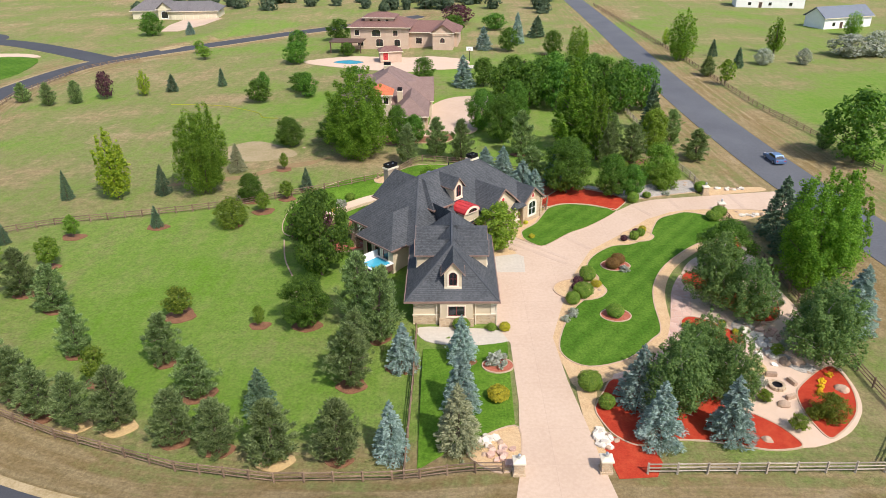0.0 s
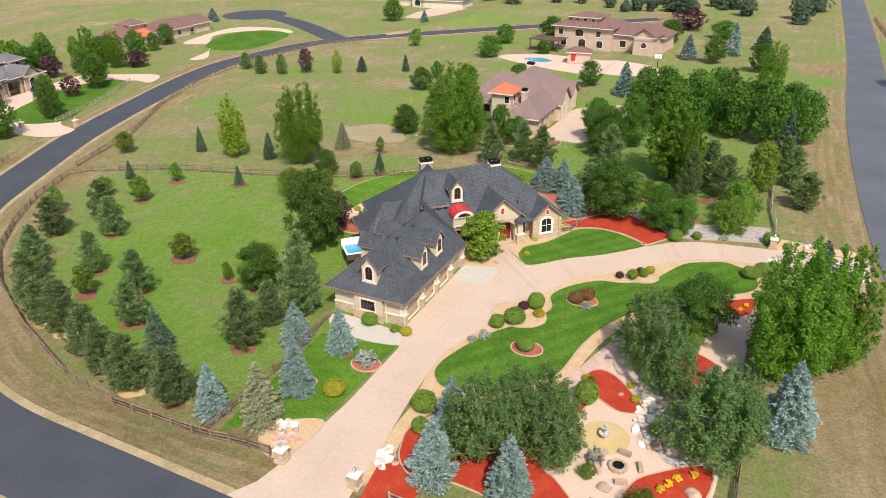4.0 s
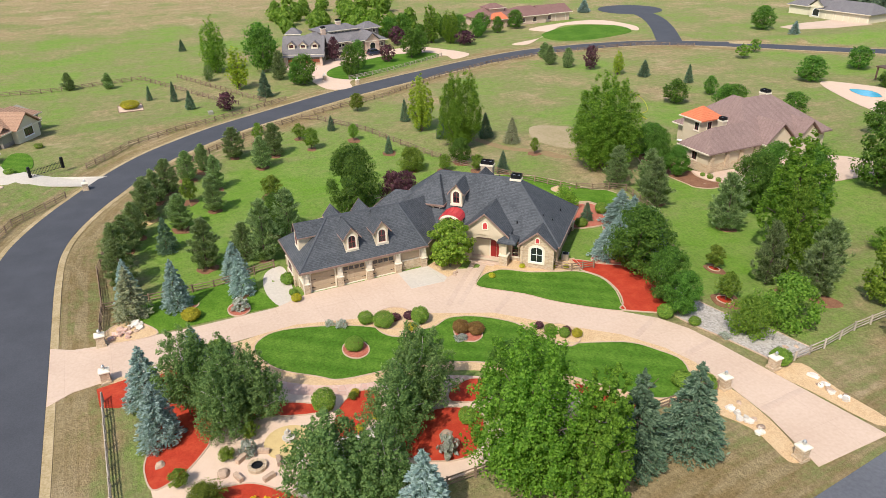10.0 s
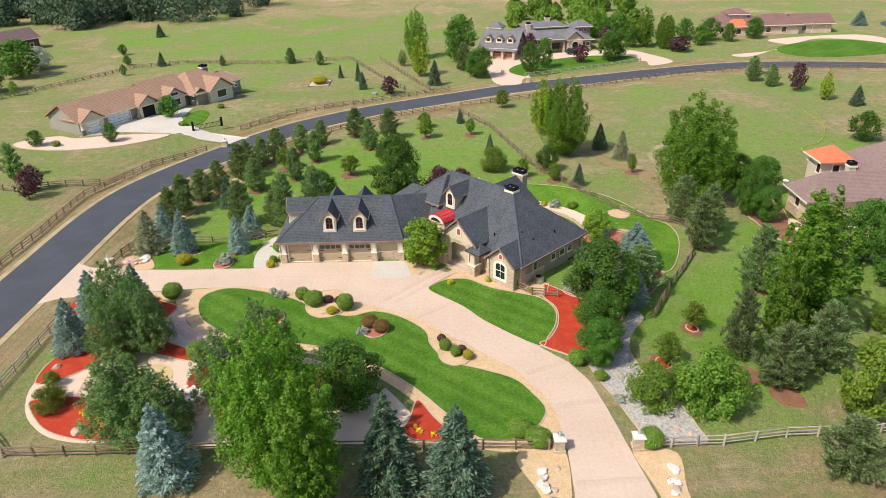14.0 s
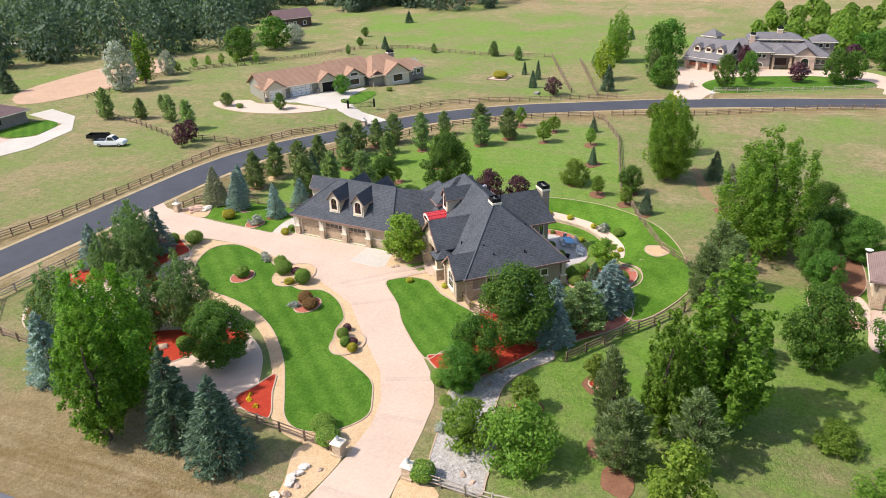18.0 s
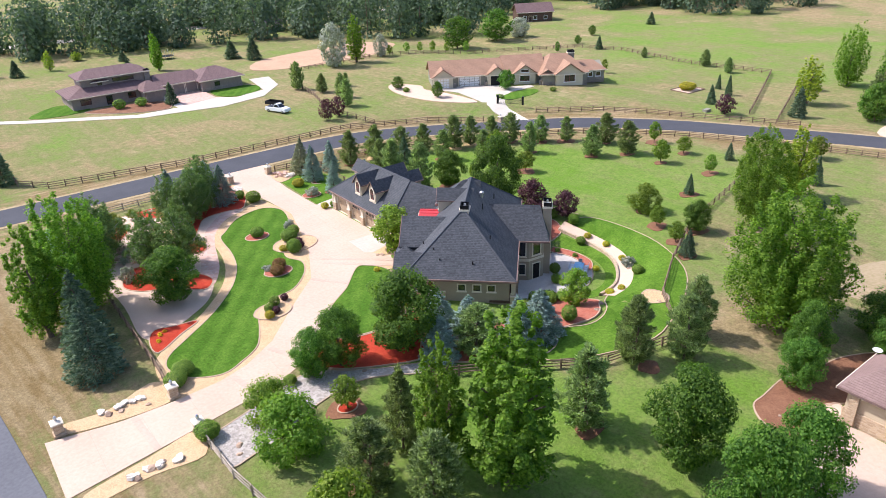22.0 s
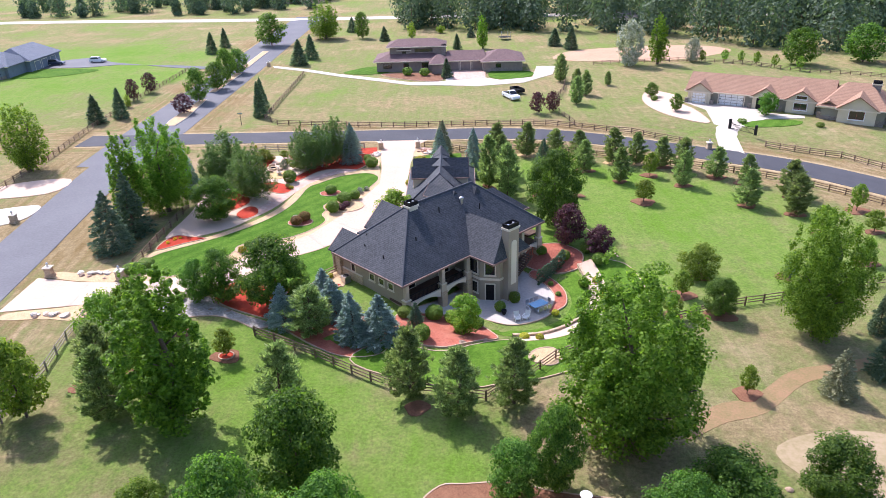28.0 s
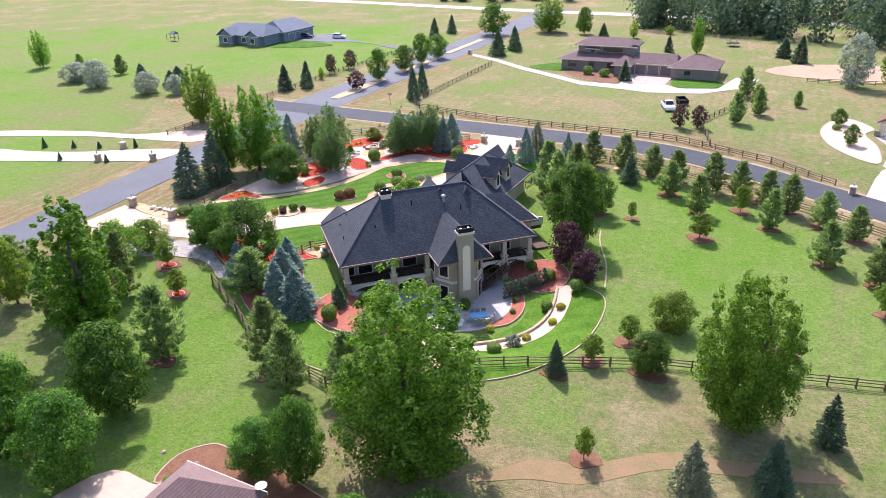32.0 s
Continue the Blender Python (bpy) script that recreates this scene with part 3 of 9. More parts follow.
def lushness(x, y):
    if inside(x, y, LOT):
        edge = min(math.hypot(x - px, y - py) for px, py in FENCE_SIDE)
        return 0.84 - 0.12 * smooth(-30, -60, x) - 0.62 * (1 - smooth(1.5, 7.5, edge))
    if inside(x, y, NORTH):
        return 0.76 - 0.3 * smooth(30, 38, x)
    v = 0.62 - 0.3 * smooth(-188, -215, x) if inside(x, y, PASTURE) else 0.36
    for cx, cy, rx, ry, g, soft in ZONES:
        r = math.hypot((x - cx) / rx, (y - cy) / ry)
        v += (g - v) * (1 - smooth(1 - soft, 1 + soft * 0.3, r))
    for line, reach in ((ROAD_A, 9.5), (ROAD_B, 15), (ROAD_S, 14)):
        d = min((Vector((x, y)) - q).length for q in line[::3])
        v -= (v + 0.06) * (1 - smooth(reach * 0.6, reach * 1.3, d)) * 0.9
    v -= 0.32 * (1 - smooth(0.4, 1.0, math.hypot((x + 22) / 20, (y - 117) / 5)))
    v -= 0.25 * (1 - smooth(0.4, 1.0, math.hypot((x + 14) / 10, (y - 123) / 7)))
    return v


def axis_lines(lo, hi, step):
    mid, d, a, b = list(np.arange(lo, hi + 0.1, step)), step, lo, hi
    while a > -2600:
        d *= 1.35
        a, b = a - d, b + d
        mid = [a] + mid + [b]
    return mid


ROAD_A = spline([(90, 31.5), (52, 32), (20, 32.5), (4, 32.7), (-12, 32.9), (-21.5, 33.5), (-30.4, 35.5), (-40.4, 39.4), (-51.6, 45.6), (-60.4, 52.2), (-67.4, 60), (-73.2, 68), (-77.6, 76), (-84, 88), (-89, 98), (-94.6, 112), (-99.5, 126), (-106, 146), (-110, 168), (-106, 198), (-96, 216), (-74, 238), (-52, 258), (-10, 290)])
ROAD_B = spline([(56.5, 600), (55.5, 285), (53.2, 180), (53, 140), (54, 110), (55.6, 90), (57.4, 72), (59.4, 52), (60.5, 36)])
ROAD_S = spline([(60.0, 48), (60.6, 30), (61, 0), (61.6, -40), (63.2, -120), (64, -160)])
gx, gy = axis_lines(-130, 100, 2.0), axis_lines(-60, 240, 2.0)
bm = bmesh.new()
grid = [[bm.verts.new((x, y, H(x, y) - 0.05 * abs(noise.noise((x * 0.3, y * 0.3, 0))))) for x in gx] for y in gy]
for r0, r1 in zip(grid, grid[1:]):
    for i in range(len(gx) - 1):
        bm.faces.new((r0[i], r0[i + 1], r1[i + 1], r1[i]))
lush_map = [lushness(v.co.x, v.co.y) for r in grid for v in r]
ground = structure("ground", bm, ground_material(), "dry grass and mown meadow ground reaching far", "ground")
ground.data.attributes.new("green", "FLOAT", "POINT").data.foreach_set("value", lush_map)
where = np.array([(v.co.x, v.co.y) for v in ground.data.vertices])
off_road = np.full(len(where), 1e3)
for line in (ROAD_A, ROAD_B, ROAD_S):
    for p, q in zip(line, line[1:]):
        a, d = np.array((p.x, p.y)), np.array((q.x - p.x, q.y - p.y))
        k = np.clip((where - a) @ d / (d @ d), 0, 1)
        off_road = np.minimum(off_road, np.linalg.norm(where - a - k[:, None] * d, axis=1))
ground.data.attributes.new("from_road", "FLOAT", "POINT").data.foreach_set("value", off_road)
for f in ground.data.polygons:
    f.use_smooth = True

# ---- roads and drives ----
structure("verge", ribbon(ROAD_A[3:], 4.5, 0.035), SHOULDER, "pale crushed shoulder along the road", "verge")
structure("road", ribbon(ROAD_A[3:], 3.7, 0.07), ASPHALT, "dark new asphalt residential road curving round the lot", "road")
structure("road", ribbon(ROAD_B, 4.2, 0.05), OLD_ASPHALT, "weathered grey asphalt side road", "road")
structure("road", ribbon(ROAD_S, 6.4, 0.045), OLD_ASPHALT, "wide weathered asphalt road with planted islands", "road")
structure("road", ribbon(spline([(420, -175), (210, -170), (98, -155), (0, -147), (-120, -140), (-260, -150)]), 4.5, 0.05), PALE_CONCRETE, "pale county road beyond the houses", "road")
structure("road", ribbon(spline([(-103, 212), (-125, 228), (-145, 240), (-165, 247)]), 4.0, 0.07), ASPHALT, "dark asphalt spur to a turning circle", "road")
structure("road", drape([(-165 + 13 * math.cos(a * math.tau / 20), 246 + 13 * math.sin(a * math.tau / 20)) for a in range(20)], 0.08), ASPHALT, "dark asphalt turning circle", "road")

DRIVE = [(3.0, 35.2), (5.0, 38.5), (5.6, 41.5), (6.2, 50), (6.2, 59), (4.9, 62.6), (4.9, 78), (8.6, 79.0), (3.0, 86.2), (4.2, 87.4), (9.7, 82.6), (11.0, 81.4), (12.6, 81.1), (16.2, 84.9), (19.4, 87.2), (24, 92.2), (26.9, 94.9), (30, 96.4), (33.5, 97.1), (38, 97.8), (43, 98.6), (49.5, 99.6), (49.5, 91.4), (43.6, 92.7), (38.8, 92.9), (34.6, 92.7), (31.5, 91.8), (27.7, 89.5), (23.2, 84.8), (18, 79.8), (14.5, 72.6), (12.2, 65.4), (10.6, 60), (11, 53), (11.8, 46), (12.2, 41.5), (12.6, 38.5), (14.6, 35.2)]
structure("driveway", drape(DRIVE, 0.04), CONCRETE, "pink tinted stamped concrete driveway", "driveway")
structure("driveway_slab", drape([(4.9, 74.0), (4.9, 77.9), (8.6, 78.8), (9.4, 78.1), (9.2, 74.0)], 0.048), PALE_CONCRETE, "newer pale concrete slab before the last garage bay", "driveway")
structure("garden_walk", drape(spline([(-3.0, 62.0), (-2.8, 60.0), (-0.6, 59.0), (2.9, 58.7), (6.1, 59.4), (6.15, 60.8), (4.6, 61.5), (2.1, 61.8)], True, 4), 0.036), PALE_CONCRETE, "pale concrete walk along the garage end", "walk")

BORDER = concrete_material("stamped border concrete", (0.46, 0.335, 0.25), (0.53, 0.395, 0.305), (0.42, 0.29, 0.20), 1.2)
for ends in (((4.4, 85.5), (14.5, 76.1)), ((5.2, 86.6), (14.9, 77.3)), ((33.3, 92.9), (32.7, 96.6)), ((28.6, 90.6), (26.7, 94.6)), ((18.1, 80.1), (15.3, 83.8)), ((42.6, 92.9), (42.2, 98.3))):
    structure("drive_border", ribbon([Vector(ends[0]).lerp(Vector(ends[1]), i / 6) for i in range(7)], 0.32, 0.05), BORDER, "darker stamped concrete border band in the drive", "driveway")


laid = []


def bed(pts, material, name, label, category, off=0.05, edge=CURB, smoothed=True, cell=0.0):
    """A planted or paved patch with its own edging; each later patch lies a little above the earlier ones."""
    laid.append(name)
    off += 0.0005 * len(laid)
    line = spline(pts, True, 4) if smoothed else [Vector(p) for p in pts]
    ob = structure(name, drape(line, off, cell), material, label, category)
    if edge:
        rim = part("edging", curb(line, 0.15, off + 0.04, True), edge, ob)
    return ob


# gravel verge between the drive and the island lawn, then the lawn
bed([(23, 60.6), (21, 57.6), (17.8, 54.8), (13.2, 52.0), (11.5, 52.2), (11.0, 55.0), (10.2, 59.6), (11.7, 65.6), (13.9, 72.9), (17.5, 80.2), (22.7, 85.3), (27.3, 90.1), (31.2, 92.5), (34.5, 93.4), (38.6, 93.2), (39.0, 88.5), (38.0, 84.8), (34.6, 81.9), (31, 79), (27.4, 75), (25.2, 71), (24, 66.8)], GRAVEL, "gravel_verge", "tan gravel border with a concrete edge round the island lawn", "gravel", 0.03, None)
bed([(22, 61.5), (20.5, 59.5), (17.5, 56.3), (13.4, 55.0), (11.2, 56.9), (11.4, 60.1), (13.4, 65.1), (16.4, 69.3), (17.7, 72.6), (16.8, 75.2), (18.1, 78.2), (20.9, 80.9), (23.5, 81.5), (26.3, 83.4), (27.8, 86.6), (29.3, 89.4), (31.5, 90.9), (34.0, 91.8), (36.8, 90.1), (37.8, 87.4), (36.9, 85.2), (34.1, 83.0), (30.2, 79.9), (26.3, 75.6), (23.9, 71.3), (22.7, 67.0)], LAWN, "lawn", "striped green island lawn inside the loop drive", "lawn", 0.055)
bed([(12.5, 81.2), (11.0, 81.7), (9.9, 83.4), (9.9, 85.6), (12.0, 88.2), (13.4, 91.2), (14.6, 93.6), (17.0, 94.9), (20.0, 94.6), (22.6, 93.4), (24.0, 92.25), (19.4, 87.3), (16.1, 84.85)], LAWN, "lawn", "small green lawn before the front windows", "lawn", 0.055)
bed([(12.6, 41.2), (13.2, 45), (12.8, 48.8), (13.4, 51.4), (11.8, 52.6), (11.6, 47), (12.0, 42.5)], GRAVEL, "gravel_bed", "tan gravel strip beside the drive", "gravel", 0.032, None)
bed([(38.9, 92.6), (44.0, 92.4), (48.0, 91.2), (48.0, 89.8), (44, 90.2), (40, 88.6), (38.7, 90)], GRAVEL, "gravel_bed", "tan gravel shoulder beside the side entrance", "gravel", 0.032, None)
bed([(38.9, 98.2), (43, 98.9), (48.2, 99.9), (48.0, 101.4), (43.5, 101.2), (39.4, 101.6)], GRAVEL, "gravel_bed", "tan gravel shoulder by the side entrance pillar", "gravel", 0.032, None)
bed([(4.6, 87.4), (8.0, 89.0), (10.6, 91.4), (11.4, 95.0), (13.3, 94.6), (14.4, 93.6), (13.2, 91.2), (11.8, 88.2), (9.8, 85.8), (9.8, 83.6), (10.4, 82.3)], GRAVEL, "gravel_bed", "tan gravel bed under the front windows", "gravel", 0.04, CURB, False)
bed([(4.9, 78.0), (8.6, 79.0), (8.4, 79.6), (3.1, 85.8), (1.6, 84.6), (3.2, 81.2)], GRAVEL, "gravel_bed", "tan gravel bed round the entry tree", "gravel", 0.044, None, False)
bed([(3.5, 41.3), (1.4, 43.6), (3.6, 45.8), (5.9, 46.4), (5.5, 42)], GRAVEL, "gravel_bed", "gravel and rubble bed by the gate pillar", "gravel", 0.036)
# strip beside the garage end, with spruces
bed([(5.6, 46.6), (2.0, 45.2), (-2.6, 42.4), (-2.6, 58.4), (1.4, 58.0), (5.9, 59.6)], LAWN_BACK, "lawn", "grass strip with blue spruces beside the drive", "lawn", 0.03, None, False)

# garden by the corner: pale fines, flagstone path, red mulch beds
bed([(15.2, 53.2), (19, 55.4), (22.4, 59.6), (24.6, 65), (26.2, 70), (28.8, 75.6), (31.6, 78.4), (35.6, 80.6), (38.0, 80), (37.6, 72), (37.9, 64), (37.2, 58), (37.1, 53), (36.7, 50.4), (35.6, 48.0), (32.9, 45.3), (28.7, 43.9), (25, 46), (21, 49.2)], SAND, "garden_court", "pale crushed stone garden court with benches of rock", "garden", 0.03, None)
bed([(15.6, 53.3), (18.6, 55.2), (21.6, 58.8), (23.2, 62.4), (24.4, 66.4), (25.6, 70), (27.8, 73.6), (29.4, 72.2), (27.4, 68.6), (26.0, 64.2), (24.2, 60.6), (22, 56.6), (19, 53.4), (16.8, 52.0)], PAVER, "flagstone_path", "pink flagstone path through the garden", "path", 0.036, None)
RED_BEDS = [
    [(12.8, 48.8), (13.2, 46.7), (13.8, 45.4), (14.9, 44.4), (16.0, 44.2), (18.7, 44.8), (21.8, 44.6), (24.3, 44.0), (26.3, 43.6), (28.7, 44.0), (28.5, 45.4), (27.6, 46.9), (25.7, 48.6), (24.6, 49.2), (23.6, 52.0), (25.4, 57), (25.6, 59.2), (23.8, 57.4), (21.2, 53.2), (17.6, 52.6), (15.2, 53.0), (13.9, 51)],
    [(31.4, 45.0), (30.9, 46.9), (30.9, 49.0), (31.5, 51.2), (33.4, 53.1), (35.2, 54.5), (36.5, 54.9), (36.8, 53.0), (36.4, 50.7), (35.4, 48.4), (34.0, 46.8), (32.6, 45.6)],
    [(24.4, 62.6), (25.5, 63.9), (27.3, 63.2), (29.1, 61.3), (30.1, 60.2), (30.1, 59.1), (28.5, 58.5), (26.9, 59.2), (25.1, 60.6)],
    [(27.3, 72.2), (28.6, 74.0), (30.0, 73.3), (30.5, 71.5), (29.5, 69.2), (28.0, 69.8)],
    [(29.8, 67.5), (31.5, 70.6), (33.6, 70.3), (35.2, 69.3), (36.3, 67.4), (35.8, 65.1), (34.0, 62.8), (31.4, 63.6)],
    [(36.6, 79.4), (34.6, 79.9), (32.2, 80.5), (34.6, 82.0), (37.6, 84.0), (37.7, 81.4)]]
bed([(29.4, 62.0), (31.1, 63.4), (32.2, 60.2), (32.8, 57.1), (34.8, 54.8), (33.3, 53.9), (31.3, 56.5), (30.4, 59.5)], RIVER, "stream_bed", "dry stream of grey river rock in the garden court", "rock bed", 0.05, None)
bed([(12.6, 44.1), (13.3, 45.5), (14.6, 44.6), (16.6, 44.0), (16.9, 42.2), (16.1, 40.7), (13.1, 40.5)], MULCH, "mulch_bed", "red bark mulch spread beside the gate pillar", "garden bed", 0.045, None, False)
for pts in RED_BEDS:
    bed(pts, MULCH, "mulch_bed", "red bark mulch bed with a concrete edging", "garden bed", 0.06)
bed([(11.6, 94.6), (13.0, 94.3), (14.4, 94.0), (16.9, 95.1), (20.2, 94.8), (22.8, 93.55), (23.7, 92.5), (25.4, 94.6), (26.2, 96.4), (24.6, 98.6), (21, 100.8), (17.6, 102.0), (15.6, 99.0), (13.4, 96.6)], MULCH, "mulch_bed", "red bark mulch bed along the north side of the house", "garden bed", 0.05)
bed([(13.2, 96.4), (15.4, 98.8), (17.4, 102.2), (14.6, 105.6), (9.6, 108.8), (5.4, 108.4), (4.8, 104.6), (7.4, 102.6), (10.2, 99.4)], FADED, "mulch_bed", "faded bark bed under the blue spruces", "garden bed", 0.045)
bed([(26.4, 97.0), (28.8, 97.0), (32.6, 98.2), (36.4, 99.2), (38.2, 100), (38.4, 104.2), (36.4, 104.2), (33.1, 103.6), (30.4, 102.2), (27.4, 101.4), (24.5, 101.2), (21.6, 102.4), (19.2, 104), (17.9, 103.0), (21.6, 101), (24.8, 98.8)], RIVER, "river_rock_bed", "grey river rock bed sweeping to the side gate", "rock bed", 0.045)
for x, y, r, what in ((27.3, 103.9, 0.75, MULCH), (21.0, 108.6, 0.6, MULCH), (17.9, 64.2, 1.3, FADED), (20.3, 75.6, 1.4, FADED), (25.0, 84.0, 1.7, GRAVEL), (15.0, 69.8, 2.4, GRAVEL), (4.7, 55.2, 1.2, FADED), (1.0, 50.5, 0.9, FADED)):
    ring = [(x + r * math.cos(a) * 1.25, y + r * math.sin(a)) for a in np.arange(0, math.tau, 0.5)]
    bed(ring, what, "planting_ring", "edged planting ring with mulch in the lawn", "garden bed", 0.075)

# back terrace
bed([(3.4, 100.2), (-0.5, 98.6), (-3.2, 97.6), (-5.2, 98.6), (-7.6, 99.7), (-10, 99.3), (-12.2, 97.8), (-13.6, 95.4), (-13.9, 92.6), (-12.8, 89.8), (-10.8, 87.6), (-8, 86), (-2, 92)], PATIO, "patio", "grey concrete patio behind the house", "patio", 0.06, CURB, True, 1.5)
bed([(4.4, 101.2), (4.6, 106), (0.6, 107.6), (-2.0, 107.4), (-4.4, 105.4), (-6.2, 103.6), (-5.0, 100.6), (-3.2, 98.8), (-0.5, 99.2)], FADED, "mulch_bed", "faded red bark mulch bed below the back porch", "garden bed", 0.07, CURB, True, 1.5)
BACK_LAWN = [(5.0, 106.6), (0.4, 108.3), (-3.0, 107.6), (-6.4, 104.6), (-10.2, 102.6), (-13.8, 101), (-16.8, 97.6), (-18, 93), (-17.4, 87.8), (-19.6, 86.6), (-22.8, 88), (-23.8, 93), (-23, 99.5), (-19.4, 106), (-14.4, 109.8), (-8.4, 112.4), (-3, 114.0), (3.6, 112.4), (8.6, 109.4)]
bed(BACK_LAWN, LAWN_BACK, "lawn", "curved back lawn inside a concrete edging", "lawn", 0.06, CURB, True, 1.5)
bed([(-5.6, 101.0), (-7.6, 101.0), (-10.8, 100.6), (-13.4, 98.8), (-15.0, 96), (-15.3, 92.6), (-14.2, 89.2), (-16.6, 88.2), (-17.4, 92.8), (-16.4, 97.2), (-13.6, 100.4), (-10.2, 102.0), (-7, 102.6)], LAWN_BACK, "lawn", "crescent lawn below the patio path", "lawn", 0.05, None, True, 1.5)
PATH = spline([(-17.9, 86.8), (-18.5, 90), (-18.6, 93.6), (-17.6, 97.4), (-15.0, 100.6), (-11.6, 102.8), (-8.0, 103.6)])
structure("garden_path", ribbon(PATH, 1.0, 0.12), SAND, "curved pale gravel path above a low retaining wall", "path")
RIM = spline([(-17.1, 87.2), (-17.7, 90.2), (-17.8, 93.4), (-16.8, 97.0), (-14.4, 99.9), (-11.3, 102.0), (-7.8, 102.8)])
structure("retaining_wall", curb(RIM, 0.35, 0.42), STONE, "low curved stone retaining wall by the path", "wall")
bed([(-9.0, 108.6), (-9.8, 107.0), (-11.6, 106.8), (-12.2, 108.8), (-10.8, 109.8)], GRAVEL, "planting_ring", "round gravel planting ring in the back lawn", "garden bed", 0.085, CURB, True, 1.5)
structure("edging", curb(spline([(-17.6, 70), (-18.6, 74), (-21, 80), (-22.4, 86)]), 0.2, 0.08), CURB, "thin concrete lawn edging curving to the patio", "edging")
# neighbour's bark bed and court to the north
bed([(-0.6, 126.2), (-2.6, 126.0), (-6.6, 125.8), (-11.0, 126.6), (-14.8, 127.4), (-18.4, 129.6), (-17.0, 131.6), (-11.5, 132.0), (-8.2, 131.3), (-4.0, 129.9), (-1.8, 130.0), (0.4, 131.4), (1.0, 128.4)], BARK, "mulch_bed", "brown bark bed with a pale edging by the neighbouring house", "garden bed", 0.05)


# ---- building parts ----
def opening_line(w, h, arch, grow=0.0):
    """Outline of an opening, (across, up); arch is the rise of a round top."""
    a, pts = w / 2 + grow, [(-w / 2 - grow, -grow), (w / 2 + grow, -grow)]
    if arch <= 0:
        return pts + [(a, h + grow), (-a, h + grow)]
    return pts + [(a * math.cos(i * math.pi / 10), h - arch + (arch + grow) * math.sin(i * math.pi / 10)) for i in range(11)]


def band(bm, inner, outer, y0, y1, m):
    """A frame between two outlines, from depth y0 to y1."""
    k = len(inner)
    pts = [(x, y, z) for y in (y0, y1) for line in (inner, outer) for x, z in line]
    f = []
    for i in range(k):
        j = (i + 1) % k
        f += [(2 * k + i, 2 * k + j, 3 * k + j, 3 * k + i), (k + i, k + j, 3 * k + j, 3 * k + i), (i, j, 2 * k + j, 2 * k + i)]
    return solid(bm, pts, f, m)


def sheet(line, y, m):
    return solid(bmesh.new(), [(x, y, z) for x, z in line], [tuple(range(len(line)))], m)


def window(parent, m, w, h, arch=0.0, trim=CREAM, sash=MAROON, bars=(1, 1), sill=True, surround=0.14):
    """A window in the plane y=0 of m, outward +y, standing on its origin."""
    inner = opening_line(w, h, arch)
    ob = part("window", band(bmesh.new(), inner, opening_line(w, h, arch, surround), -0.02, 0.07, m), trim, parent)
    bm = band(bmesh.new(), opening_line(w, h, arch * (1 - 0.1 / w), -0.06), inner, -0.02, 0.045, m)
    for i in range(1, bars[0]):
        x = -w / 2 + w * i / bars[0]
        box(bm, x - 0.025, x + 0.025, 0.0, 0.035, 0, h - arch * 0.2, m)
    for i in range(1, bars[1]):
        box(bm, -w / 2, w / 2, 0.0, 0.035, h * i / bars[1] - 0.025, h * i / bars[1] + 0.025, m)
    part("frame", bm, sash, ob)
    part("pane", sheet(inner, 0.015, m), GLASS, ob)
    if sill:
        part("sill", boxes((-w / 2 - 0.2, w / 2 + 0.2, 0, 0.14, -0.2, -0.1), m=m), trim, ob)
    return ob


def door(parent, m, w, h, leaf=MAROON, arch=0.0, leaves=1, trim=CREAM):
    ob = part("door", band(bmesh.new(), opening_line(w, h, arch), opening_line(w, h, arch, 0.13), -0.02, 0.08, m), trim, parent)
    for i in range(leaves):
        x0, x1 = -w / 2 + w * i / leaves + 0.02, -w / 2 + w * (i + 1) / leaves - 0.02
        leaf_ob = part("leaf", boxes((x0, x1, -0.01, 0.04, 0.02, h - arch * 0.6), (x0 + 0.12, x1 - 0.12, 0.03, 0.055, 0.2, h * 0.42), (x0 + 0.12, x1 - 0.12, 0.03, 0.055, h * 0.52, h * 0.8 - arch * 0.3), m=m), leaf, ob)
    part("handle", boxes((0.03, 0.09, 0.04, 0.1, 0.95, 1.15), m=m), BLACK, ob)
    return ob


def garage_door(parent, m, w, h, arch, material=GARAGE, lights=True, trim=CREAM):
    """A sectional door with raised panels, strap hinges and a row of lights under an arch."""
    ob = part("garage_door", sheet(opening_line(w, h, arch), -0.12, m), material, parent)
    rows, cols = 4, 4
    for r in range(rows):
        for c in range(cols):
            x0, z0 = -w / 2 + 0.1 + c * (w - 0.2) / cols, 0.06 + r * (h - arch) / rows
            if r < rows - 1 or not lights:
                part("panel", boxes((x0 + 0.05, x0 + (w - 0.2) / cols - 0.05, -0.12, -0.085, z0 + 0.05, z0 + (h - arch) / rows - 0.06), m=m), material, ob)
    if lights:
        for c in range(cols):
            x0 = -w / 2 + 0.1 + c * (w - 0.2) / cols
            part("light", boxes((x0 + 0.06, x0 + (w - 0.2) / cols - 0.06, -0.12, -0.1, h - arch - 0.42, h - arch + 0.02), m=m), GLASS, ob)
    for x0 in (-w / 2 + 0.08, w / 2 - 0.55):
        for z0 in (0.4, 1.4):
            part("strap_hinge", boxes((x0, x0 + 0.47, -0.12, -0.075, z0, z0 + 0.07), m=m), BLACK, ob)
    part("casing", band(bmesh.new(), opening_line(w, h, arch), opening_line(w, h, arch, 0.16), -0.14, 0.06, m), trim, ob)
    return ob


